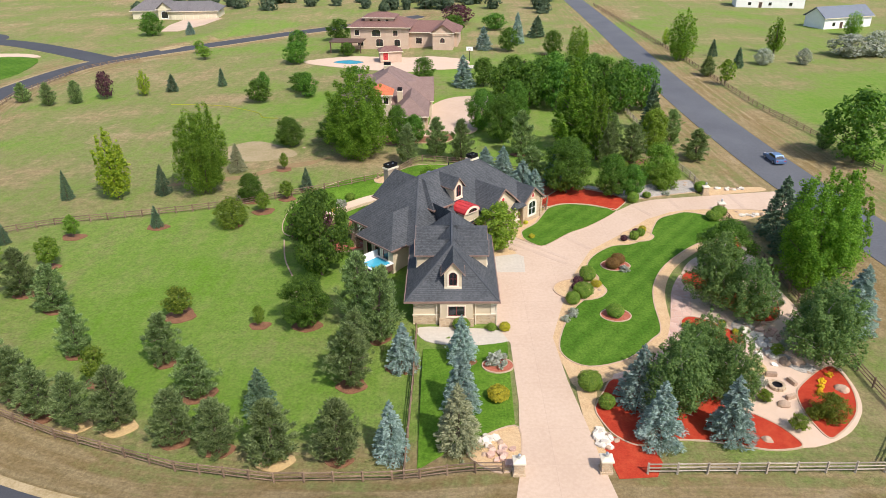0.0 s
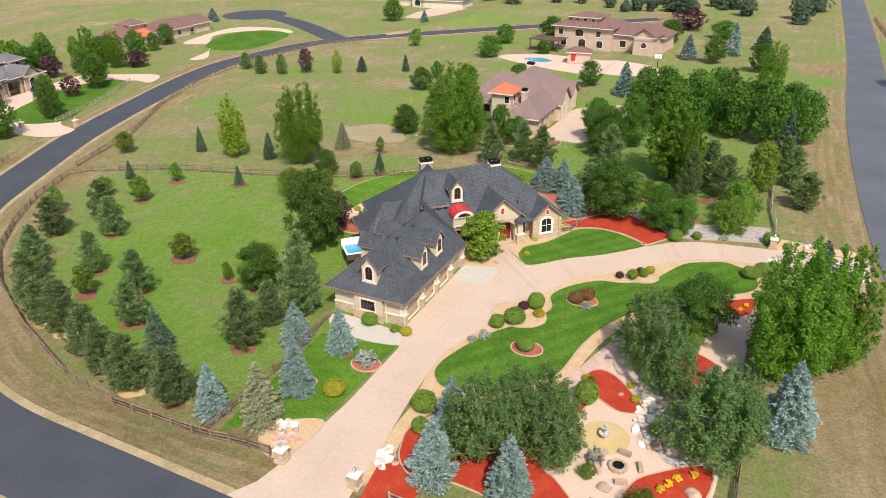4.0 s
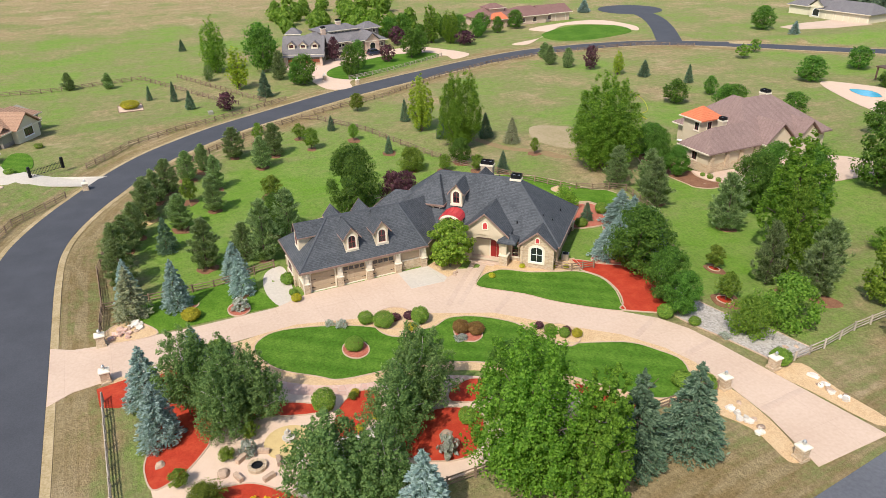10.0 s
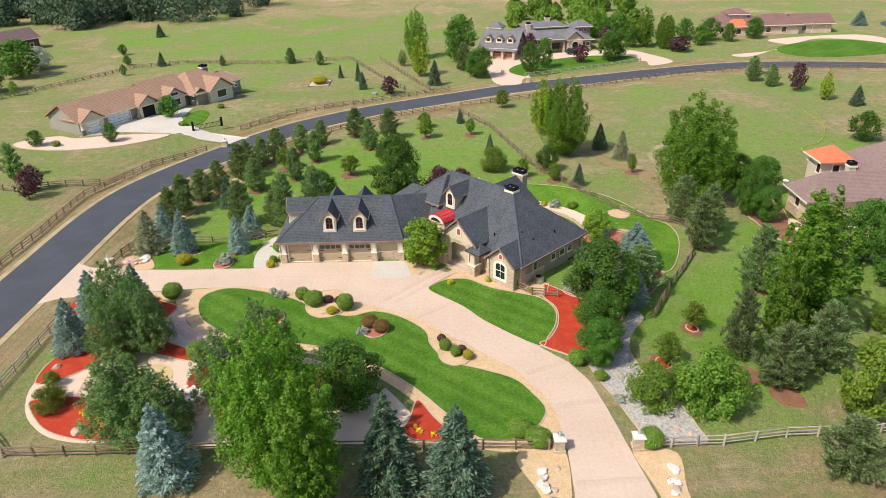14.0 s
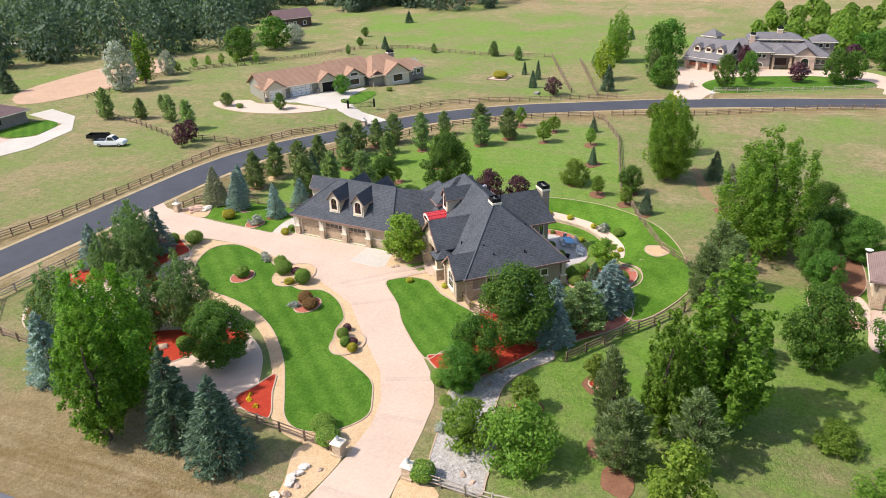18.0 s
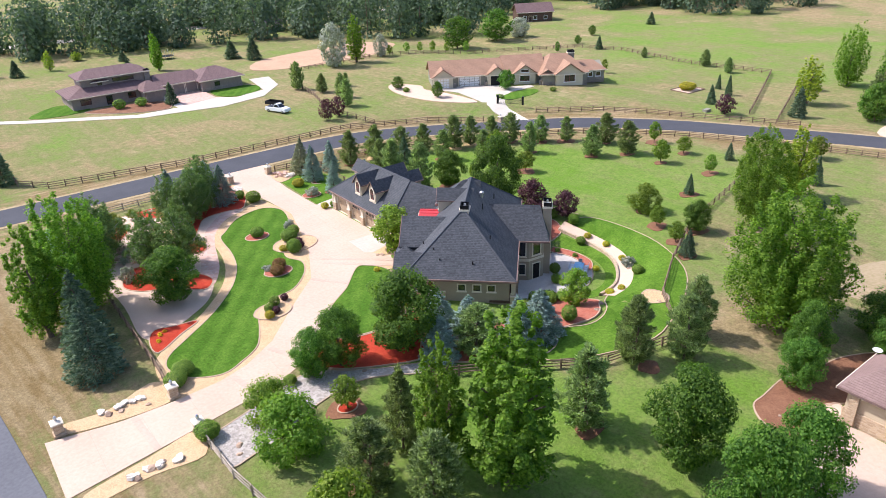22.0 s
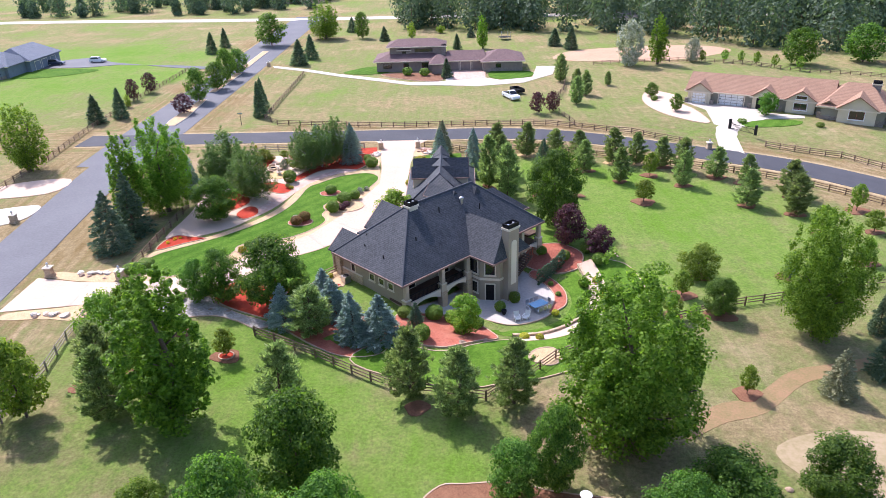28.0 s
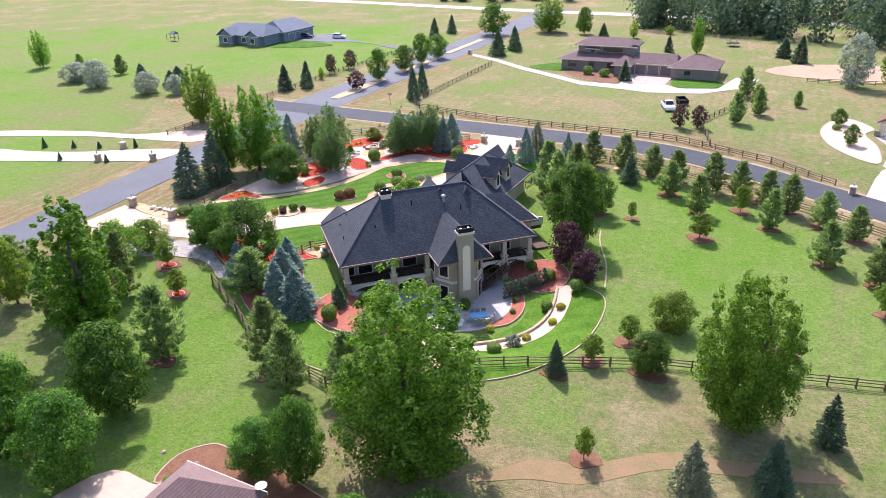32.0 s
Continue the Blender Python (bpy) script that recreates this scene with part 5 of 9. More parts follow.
for i, y in enumerate((62.95, 66.95, 70.55, 74.2, 77.55)):
    p = part("pilaster", boxes((4.4, 5.0, y - 0.36, y + 0.36, -0.1, 1.2)), STONE, HOUSE)
    part("pilaster_cap", boxes((4.4, 5.06, y - 0.42, y + 0.42, 1.2, 1.32)), CREAM, p)
    part("pilaster_shaft", boxes((4.4, 4.92, y - 0.3, y + 0.3, 1.32, 2.85)), CREAM, p)
    part("corbel", boxes((4.9, 5.12, y - 0.12, y + 0.12, 2.2, 2.8)), CREAM, p)
for i, y in enumerate((64.95, 68.75, 72.4)):
    garage_door(HOUSE, pose(4.62, y, 0.05, 0, 0, -90), 2.85, 2.7, 0.6, GARAGE, i > 0)
part("bay_infill", boxes((4.4, 4.5, 74.5, 77.2, -0.1, 1.25)), STONE, HOUSE)
part("bay_infill", sheet(opening_line(2.5, 1.25, 0.35), 0.0, pose(4.46, 75.85, 1.3, 0, 0, -90)), GARAGE, HOUSE)
part("casing", band(bmesh.new(), opening_line(2.5, 1.25, 0.35), opening_line(2.5, 1.25, 0.35, 0.14), -0.05, 0.08, pose(4.46, 75.85, 1.3, 0, 0, -90)), CREAM, HOUSE)
part("stone_base", boxes((-3.75, 4.4, 62.62, 62.75, -0.3, 1.1)), STONE, HOUSE)
part("stone_base_cap", boxes((-3.8, 4.45, 62.58, 62.75, 1.1, 1.2)), CREAM, HOUSE)
part("end_bay", boxes((-0.9, 2.5, 62.2, 62.75, -0.3, 2.8)), STUCCO, HOUSE)
part("end_bay_base", boxes((-1.0, 2.6, 62.1, 62.2, -0.3, 1.0)), STONE, HOUSE)
window(HOUSE, pose(0.8, 62.2, 1.3, 0, 0, 180), 1.7, 1.15, 0, CREAM, MAROON, (2, 1))
for x in (-1.3, 2.75, 4.95):
    part("downpipe", boxes((x, x + 0.09, 62.5, 62.6, -0.1, 2.8)), CREAM, HOUSE)
for y in (68.85, 72.55):
    dormer(HOUSE, pose(4.15, y, 3.85, 0, 0, -90), 1.6, 2.05, 1.0, 3.3)
    dormer(HOUSE, pose(-3.45, y, 3.85, 0, 0, 90), 1.6, 2.05, 1.0, 3.3)
dormer(HOUSE, pose(0.45, 63.35, 3.85, 0, 0, 180), 1.8, 2.1, 1.1, 3.4)
# link between the two blocks
part("link_wall", prism(bmesh.new(), [(-3.7, 77.5), (4.4, 77.5), (4.4, 77.8), (0.7, 81.5), (-3.7, 82.0)], -1.6, 2.9), STUCCO, HOUSE)
LINK = [(5.25, 77.75, 3.0), (1.2, 81.8, 3.0), (-2.6, 82.0, 6.1), (0.35, 76.3, 7.0)]
part("link_roof", solid(bmesh.new(), LINK + [(x, y, 2.78) for x, y, z in LINK], [(0, 1, 3), (1, 2, 3), (4, 7, 6, 5), (0, 4, 5, 1), (1, 5, 6, 2), (2, 6, 7, 3), (3, 7, 4, 0)]), SHINGLE, HOUSE)
part("gutter", boxes((-0.1, 0.0, 0.0, 5.6, -0.2, 0.02), m=pose(5.33, 77.8, 3.0, 0, 0, 45)), GUTTER, HOUSE)


# ---- plants ----
def leaves(points, size, seed, up=0.3, stretch=1.5, blade=False):
    """Small folded leaves, or slim needle sprays that point outward, at (place, outward) pairs, as one mesh."""
    rng = np.random.RandomState(seed)
    p, out = np.array([tuple(a) for a, _ in points]), np.array([tuple(b) for _, b in points])
    k = len(p)
    unit = lambda v: v / np.maximum(np.linalg.norm(v, axis=1, keepdims=True), 1e-6)
    if blade:
        a = unit(out + rng.normal(0, 0.32, (k, 3)) + (0, 0, up))
        nrm = unit(np.cross(a, rng.normal(0, 1, (k, 3))))
        nrm *= np.where(nrm[:, 2:] < 0, -1, 1)
    else:
        nrm = unit(out + rng.normal(0, 0.42, (k, 3)) + (0, 0, up))
        a = unit(np.cross(nrm, rng.normal(0, 1, (k, 3))))
    b = np.cross(nrm, a)
    s = size * rng.uniform(0.65, 1.35, (k, 1))
    verts = np.stack([p - a * s * stretch * 0.5, p + b * s * 0.5 + nrm * s * 0.12, p + a * s * stretch * 0.5, p - b * s * 0.5 + nrm * s * 0.12], 1).reshape(-1, 3)
    me = bpy.data.meshes.new("crown")
    me.from_pydata(verts.tolist(), [], np.arange(4 * k).reshape(-1, 4).tolist())
    return me


def profile(kind, t):
    """Half width of a crown at the height share t, as a share of its greatest."""
    if kind == "pine":
        return (1 - t) ** 0.6 * min(1, 0.6 + 1.8 * t)
    if kind == "spruce":
        return (1 - t) ** 0.78 * min(1, 0.8 + 1.6 * t)
    if kind in ("poplar", "spire"):
        return max(0.0, math.sin(math.pi * min(1, 0.16 + 0.78 * t)) ** 0.75)
    if kind == "ash":
        return max(0.0, math.sin(math.pi * min(1, 0.14 + 0.84 * t)) ** 0.6 * (1.16 - 0.35 * t))
    return max(0.0, math.sin(math.pi * min(1, 0.1 + 0.88 * t)) ** 0.62)


STEMS = {  # rings of upright limbs: how many, reach of the tip (share of width), height of the tip (share of height)
    "poplar": ((3, 0.12, 1.0), (8, 0.26, 0.95), (11, 0.39, 0.84), (12, 0.45, 0.66), (11, 0.46, 0.42), (6, 0.34, 0.22)),
    "spire": ((3, 0.10, 1.0), (6, 0.27, 0.92), (8, 0.40, 0.76), (8, 0.46, 0.52), (6, 0.40, 0.27)),
    "ash": ((2, 0.05, 1.0), (7, 0.19, 0.90), (10, 0.33, 0.74), (12, 0.43, 0.55), (11, 0.47, 0.36), (6, 0.36, 0.20))}


def puff(pts, rng, c, wide, tall, count, away):
    """A rounded clump of leaves round c, thicker at its skin."""
    for _ in range(count):
        d = Vector((rng.gauss(0, 1), rng.gauss(0, 1), rng.gauss(0, 1))).normalized()
        s = rng.uniform(0.45, 1.0) ** 0.6 * rng.uniform(0.85, 1.15)
        pts.append((c + Vector((d.x * wide * s, d.y * wide * s, d.z * tall * s)), (d + away * 0.35).normalized()))


def crown_points(kind, h, w, base, count, seed):
    """Places of the leaves: clumps on limbs, thicker towards the outside, with shaded gaps."""
    rng, pts, lobes = random.Random(seed), [], []
    if kind in ("pine", "spruce"):
        pine, z, whorl = kind == "pine", base, 0
        lean = [rng.uniform(0.82, 1.12) for _ in range(7)]
        while z < h * 0.97:
            t = (z - base) / (h - base)
            n = max(3, int((7 if pine else 11) * (1 - t) + 2.5))
            for i in range(n):
                a = whorl * 1.1 + i * math.tau / n + rng.gauss(0, 0.22)
                r = profile(kind, t) * w * 0.56 * (rng.uniform(0.62, 1.15) if pine else rng.uniform(0.85, 1.08)) * lean[int(a * 7 / math.tau) % 7]
                rise = rng.uniform(0.2, 0.6) if pine else -0.16
                lobes.append((Vector((math.cos(a) * r, math.sin(a) * r, z + rise * r)), z, r))
            z += h * ((0.078 if pine else 0.052) * (1.15 - 0.6 * t))
            whorl += 1
        per = max(3, count // len(lobes))
        for tip, z, r in lobes:
            way = Vector((tip.x, tip.y, tip.z - z)).normalized()
            side = Vector((-way.y, way.x, 0))
            if pine:      # brushes of long needles towards the ends of rising branches
                stops = [rng.uniform(0.12, 1.0) ** 0.6 for _ in range(6)]
                for s in stops:
                    c = Vector((tip.x * s, tip.y * s, z + (tip.z - z) * s * s)) + side * rng.gauss(0, 0.13) * r
                    for _ in range(per // 6):
                        d = Vector((rng.gauss(0, 1), rng.gauss(0, 1), rng.gauss(0, 0.8))).normalized()
                        pts.append((c + d * rng.uniform(0.1, 1.0) * 0.068 * w, (d + way * 1.1 + Vector((0, 0, 0.5))).normalized()))
            else:         # flat drooping fans
                for _ in range(per):
                    s = rng.uniform(0.2, 1.0) ** 0.7
                    c = Vector((tip.x * s, tip.y * s, z + (tip.z - z) * s * s)) + side * rng.gauss(0, 0.17) * r * (1.15 - s * 0.75)
                    pts.append((c + Vector((0, 0, rng.gauss(0, 0.012) * w)), (way + side * rng.gauss(0, 0.5)).normalized()))
        for k in range(60):
            pts.append((Vector((rng.gauss(0, 0.012) * w, rng.gauss(0, 0.012) * w, h * rng.uniform(0.9, 1.0))), Vector((rng.gauss(0, 0.4), rng.gauss(0, 0.4), 1)).normalized()))
        return pts
    if kind in STEMS:      # upright limbs, each a spire of leafy clumps
        for number, reach, tall in STEMS[kind]:
            turn = rng.uniform(0, math.tau)
            for i in range(number):
                a = turn + (i + rng.uniform(-0.3, 0.3)) * math.tau / number
                top, far = h * tall * rng.uniform(0.9, 1.04), w * reach * rng.uniform(0.8, 1.15)
                low = base + 0.10 * h * rng.random() + 0.25 * h * max(0, tall - 0.5)
                steps = max(3, int((top - low) / (0.052 * h)))
                drift = rng.gauss(0, 0.35)
                for j in range(steps):
                    u = (j + 0.6 + rng.uniform(-0.4, 0.4)) / steps
                    r = far * min(1, 0.3 + 1.3 * u) * (1.0 - 0.14 * u)
                    b = a + drift * (u - 0.4) + rng.gauss(0, 0.12)
                    for _ in range(2):
                        c = Vector((math.cos(b) * r + rng.gauss(0, 0.026) * w, math.sin(b) * r + rng.gauss(0, 0.026) * w, low + (top - low) * u * 0.97 + rng.gauss(0, 0.018) * h))
                        lobes.append((c, w * 0.074 * (1.15 - 0.68 * u) * rng.uniform(0.6, 1.25), Vector((math.cos(b), math.sin(b), 0.3))))
        for c, size, away in lobes:
            puff(pts, rng, c, size, size * rng.uniform(1.2, 1.9), count // len(lobes), away)
        return pts
    if kind == "ball":      # clipped shrub: dense and evenly rounded
        for i in range(count):
            d = Vector((rng.gauss(0, 1), rng.gauss(0, 1), rng.gauss(0, 1))).normalized()
            k = rng.uniform(0.72, 0.93) * (1 + 0.06 * math.sin(4 * d.x + seed) * math.cos(5 * d.y))
            pts.append((Vector((d.x * k * w / 2, d.y * k * w / 2, h * 0.48 + d.z * k * h * 0.5)), d))
        return pts
    n = 26 if kind == "shrub" else 84
    for i in range(n):
        t = (i + rng.random()) / n
        a = i * 2.4 + rng.gauss(0, 0.3)
        r = profile(kind, t) * w / 2 * (0.80 if i % 4 else 0.3) * rng.uniform(0.7, 1.15)
        lobes.append((Vector((math.cos(a) * r, math.sin(a) * r, base + t * (h - base) * 0.94)), w * rng.uniform(0.085, 0.15), Vector((math.cos(a), math.sin(a), 0.2))))
    for c, size, away in lobes:
        puff(pts, rng, c, size, size * 0.8, count // n, away)
    return pts


def limbs(kind, h, w, base, seed):
    """A tapered trunk with limbs."""
    rng, bm = random.Random(seed), bmesh.new()
    r0 = 0.02 * h if kind not in ("poplar", "spire") else 0.024 * h
    top = h * (0.94 if kind in ("pine", "spruce") else 0.8)
    bend = [Vector((rng.gauss(0, 0.012) * h * k, rng.gauss(0, 0.012) * h * k, top * k / 4)) for k in range(5)]
    bend[0] = Vector((0, 0, -0.25))
    for i in range(4):
        tube(bm, bend[i], bend[i + 1], r0 * (1 - i * 0.23), r0 * (1 - (i + 1) * 0.23), 8)
    for i in range(14 if kind in ("pine", "spruce") else 10):
        t = rng.uniform(0.12, 0.85)
        z = base + t * (top - base)
        a, r = i * 2.4, profile(kind, t) * w / 2 * 0.8
        lift = 0.1 if kind in ("pine", "spruce") else rng.uniform(0.6, 1.3)
        start = Vector((0, 0, max(base * 0.6, z - r * lift)))
        tube(bm, start, (math.cos(a) * r, math.sin(a) * r, z), r0 * 0.4 * (1 - 0.5 * t), r0 * 0.1, 5)
    return bm


KINDS = {  # shape, height, width, clear stem share, tufts, tuft size, leaf, bark, name, label, category
    "poplar": ("poplar", 15.0, 9.0, 0.015, 42000, 0.145, LEAF_POPLAR, TRUNK, "poplar_tree", "tall bright green cottonwood with upright limbs", "tree"),
    "spire": ("spire", 13.0, 5.0, 0.02, 18000, 0.15, LEAF_POPLAR, TRUNK, "poplar_tree", "slender bright green cottonwood with upright limbs", "tree"),
    "poplarY": ("spire", 11.0, 5.0, 0.04, 6500, 0.2, LEAF_YELLOW, TRUNK, "poplar_tree", "young cottonwood turning yellow green", "tree"),
    "round": ("round", 8.0, 7.0, 0.12, 16000, 0.15, LEAF_ROUND, TRUNK, "shade_tree", "dense dark green broadleaf shade tree", "tree"),
    "ash": ("ash", 9.5, 6.0, 0.06, 18000, 0.115, LEAF_ASH, PALE_TRUNK, "aspen_tree", "grey green narrow-crowned aspen with pale trunk", "tree"),
    "small": ("round", 3.6, 2.8, 0.25, 1800, 0.15, LEAF_SMALL, TRUNK, "young_tree", "young ornamental tree in a mulch ring", "tree"),
    "medium": ("round", 7.0, 5.2, 0.12, 6000, 0.19, LEAF_BRIGHT, TRUNK, "young_tree", "bright green young maple tree", "tree"),
    "pine": ("pine", 6.5, 4.2, 0.07, 10500, 0.078, LEAF_PINE, TRUNK, "pine_tree", "bushy olive green pine on the lawn", "tree"),
    "spruce": ("spruce", 6.0, 3.4, 0.02, 9000, 0.085, LEAF_SPRUCE, TRUNK, "spruce_tree", "dark green conical spruce", "tree"),
    "blue": ("spruce", 6.0, 3.6, 0.02, 9500, 0.085, LEAF_BLUE, TRUNK, "blue_spruce", "silvery blue conical spruce", "tree"),
    "bluish": ("spruce", 6.0, 3.6, 0.02, 9500, 0.085, LEAF_BLUISH, TRUNK, "blue_spruce", "broad blue green spruce on the dry verge", "tree"),
    "pale": ("spruce", 6.2, 3.6, 0.02, 8000, 0.09, LEAF_PALE, TRUNK, "spruce_tree", "faded yellowish spruce beside the drive", "tree"),
    "plum": ("round", 4.5, 4.2, 0.14, 4200, 0.15, LEAF_PLUM, TRUNK, "plum_tree", "purple-leaved ornamental plum tree", "tree"),
    "shrubtree": ("round", 4.6, 5.4, 0.04, 6000, 0.15, LEAF_SMALL, TRUNK, "crabapple_tree", "low spreading crabapple with reddish fruit", "tree"),
    "willow": ("round", 11.0, 10.0, 0.06, 16000, 0.22, LEAF_SAGE, TRUNK, "olive_tree", "silvery grey Russian olive tree", "tree"),
    "box": ("ball", 1.1, 1.4, 0.02, 2600, 0.065, LEAF_BOX, TRUNK, "clipped_shrub", "rounded clipped green shrub", "shrub"),
    "hedge": ("shrub", 2.3, 1.0, 0.02, 900, 0.1, LEAF_SPRUCE, TRUNK, "arborvitae", "narrow dark green arborvitae in a hedge", "shrub"),
    "gold": ("ball", 0.8, 1.0, 0.02, 1400, 0.065, LEAF_GOLD, TRUNK, "golden_shrub", "low golden yellow shrub", "shrub"),
    "rust": ("ball", 1.0, 1.3, 0.02, 2000, 0.07, LEAF_RUST, TRUNK, "barberry_shrub", "rusty brown rounded shrub", "shrub"),
    "dark": ("ball", 0.9, 1.1, 0.02, 1600, 0.065, LEAF_PLUM, TRUNK, "barberry_shrub", "dark purple barberry shrub", "shrub"),
    "sage": ("shrub", 0.9, 1.5, 0.02, 700, 0.12, LEAF_SAGE, TRUNK, "sage_shrub", "grey lavender and sage clump", "shrub"),
    "mum": ("shrub", 0.4, 0.55, 0.02, 200, 0.09, FLOWER, TRUNK, "mum_flower", "clump of yellow mums in the mulch", "flowers"),
}
PROTO, used = {}, {}


def plant(kind, x, y, h, w, group="", label="", light=False):
    """A tree or shrub standing on the ground; the first of each form is built, the rest are copies."""
    if kind == "poplar" and w < 0.52 * h:
        kind = "spire"
    shape, h0, w0, stem, count, size, leaf, bark, name, text, cat = KINDS[kind]
    used[kind] = used.get(kind, 0) + 1
    if light:      # far trees carry fewer, larger tufts
        count, size = count // 5, size * (2.4 if shape in ("pine", "spruce") else 1.9)
    form = used[kind] % (4 if kind in ("poplar", "round", "pine", "ash", "blue", "small") else 2)
    turn = (used[kind] * 137) % 360
    m = pose(x, y, H(x, y), 0, 0, turn) @ Matrix.Diagonal((w / w0, w / w0, h / h0, 1))
    if (kind, form, light) in PROTO:
        first = PROTO[kind, form, light]
        ob = copy_thing(first, m @ Matrix.Diagonal((1 / first.scale.x, 1 / first.scale.y, 1 / first.scale.z, 1)))
    else:
        seed = sum(map(ord, kind)) * 10 + form
        ob = thing(name, (0, 0, 0), text, cat)
        blade = shape in ("pine", "spruce")
        me = leaves(crown_points(shape, h0, w0, stem * h0, count, seed), size, seed, 0.2 if blade else 0.55, {"pine": 4.2, "spruce": 3.0}.get(shape, 1.5), blade)
        me.materials.append(leaf)
        crown = new("crown", me)
        crown.parent = ob
        part("trunk" if cat == "tree" else "stem", limbs(shape, h0, w0, stem * h0, seed), bark, ob)
        ob.matrix_basis = m
        PROTO[kind, form, light] = ob
    return tagged(ob, label or text, cat, group)


def plants(kind, rows, group="", label=""):
    for r in rows:
        plant(kind, *r, group=group, label=label)


plants("poplar", [(-15.8, 120.3, 16.2, 12.6), (-38.6, 104.4, 15.0, 8.6), (22.0, 119.2, 16.0, 8.2), (25.6, 115.2, 13.2, 4.2), (41.2, 70.2, 14.4, 9.6), (45.4, 73.2, 13.2, 5.4)], "tall cottonwoods")
plant("poplarY", -52.1, 102.4, 11.4, 5.8)
LOT_PINES = [(-52.7, 65.2, 6.4, 5.4), (-50.6, 72.1, 6.8, 4.9), (-48.4, 59.1, 5.4, 3.9), (-45.0, 68.6, 6.4, 4.6), (-44.6, 56.0, 5.8, 4.4), (-40.1, 52.3, 6.4, 4.6), (-38.1, 59.6, 6.4, 4.0), (-37.1, 50.2, 5.8, 4.2), (-33.1, 48.6, 6.2, 4.4), (-29.2, 48.4, 7.0, 4.8), (-28.4, 57.8, 6.4, 4.4), (-23.4, 46.4, 5.9, 4.4), (-23.5, 52.4, 6.0, 4.5), (-19.4, 45.0, 5.8, 4.4), (-14.5, 43.8, 6.8, 5.0), (-9.1, 43.9, 6.8, 4.6), (-9.2, 53.8, 7.6, 5.0)]
plants("pine", [(x, y, h * 0.92, w) for x, y, h, w in LOT_PINES], "pines round the lawn")
plants("pine", [(-9.6, 64.6, 8.8, 5.0), (-6.9, 60.8, 8.6, 5.2), (-9.4, 58.6, 5.4, 4.0)], "pines beside the garage")
plants("pine", [(2.2, 115.4, 7.6, 5.0), (13.1, 104.9, 5.6, 5.8), (12.8, 118.6, 8.2, 5.8), (26.4, 111.2, 8.0, 4.0), (28.4, 118.2, 7.4, 5.4), (31.0, 113.4, 6.8, 5.4), (42.0, 113.8, 5.6, 5.8), (-7.0, 115.9, 6.8, 4.9), (-2.1, 118.0, 7.2, 5.0)], "pines by the north fence")
plants("round", [(-15.6, 75.8, 11.2, 8.0), (-15.4, 64.4, 6.0, 5.6), (-29.8, 127.0, 5.7, 5.8), (-21.6, 128.4, 5.2, 7.0), (-17.4, 131.2, 6.0, 5.6), (-9.4, 126.0, 7.8, 4.4), (-6.3, 127.2, 5.0, 4.6), (12.8, 134.0, 9.8, 6.6), (6.4, 134.0, 8.2, 6.2), (10.0, 126.6, 9.0, 7.0), (17.9, 99.5, 8.6, 8.2), (24.5, 98.0, 6.6, 5.4), (27.3, 97.7, 5.2, 4.2), (32.6, 74.2, 6.6, 7.0), (-30.4, 100.3, 4.5, 4.2)])
plant("medium", 6.3, 80.4, 6.4, 5.8, "", "bright green entry tree in the gravel bed")
plants("ash", [(28.9, 66.4, 9.6, 6.8), (31.6, 63.2, 8.2, 6.2), (36.0, 56.2, 9.0, 8.2), (37.4, 59.6, 7.6, 6.2), (19.4, 48.4, 9.0, 6.4), (21.5, 51.2, 8.2, 6.2), (23.6, 53.2, 7.4, 5.8), (25.0, 50.2, 7.6, 5.2)], "aspens in the garden court")
plants("medium", [(35.8, 118.0, 8.0, 4.8), (-2.8, 103.2, 4.6, 3.9)], "", "thin young tree turning yellow")
YOUNG = [(-72.5, 95.8, 4.1, 3.8), (-59.7, 71.2, 4.1, 2.4), (-58.2, 78.8, 3.2, 3.0), (-52.3, 88.0, 3.4, 2.2), (-50.9, 79.2, 4.2, 3.4), (-34.0, 54.9, 4.1, 2.7), (-30.1, 66.9, 3.6, 3.4), (-28.2, 114.2, 3.1, 1.7), (-27.5, 95.9, 3.2, 2.4), (-20.5, 64.3, 2.6, 1.4), (21.0, 108.6, 3.2, 2.4), (27.4, 104.0, 3.5, 2.7), (-25.0, 100.8, 3.0, 2.4)]
plants("small", YOUNG, "young trees on the lawns")
plant("shrubtree", -30.9, 91.2, 4.2, 5.2, "", "spreading dark crabapple on the back lawn")
plants("pale", [(-36.3, 114.2, 5.0, 3.3)])
plants("spruce", [(-60.9, 86.2, 3.2, 1.8), (-59.9, 102, 4.8, 2.2), (-45.4, 103.9, 5.0, 2.6), (-41.8, 91.3, 3.4, 1.8), (-41.7, 111.4, 5.0, 3.1), (-22.5, 104.3, 3.8, 2.2), (-16.8, 49.8, 5.0, 3.2), (42.8, 78.6, 9.2, 5.4)])
plant("bluish", 43.3, 83.9, 8.4, 5.8)
plants("blue", [(-4.5, 56.5, 4.9, 3.6), (-4.8, 44.4, 5.6, 3.6), (1.2, 56.2, 5.2, 3.3), (1.1, 49.2, 6.2, 3.6), (5.9, 106.2, 5.2, 5.2), (8.7, 106.0, 5.4, 4.4), (17.2, 44.8, 6.0, 4.4), (16.6, 49.4, 6.4, 4.0), (16.3, 103.3, 5.0, 4.2), (23.2, 45.3, 6.1, 4.3), (41.5, 61.2, 7.6, 5.2), (11.4, 101.6, 4.6, 4.5), (12.9, 98.6, 4.3, 4.2)], "blue spruces")
plant("pale", 0.7, 44.6, 6.2, 4.2)
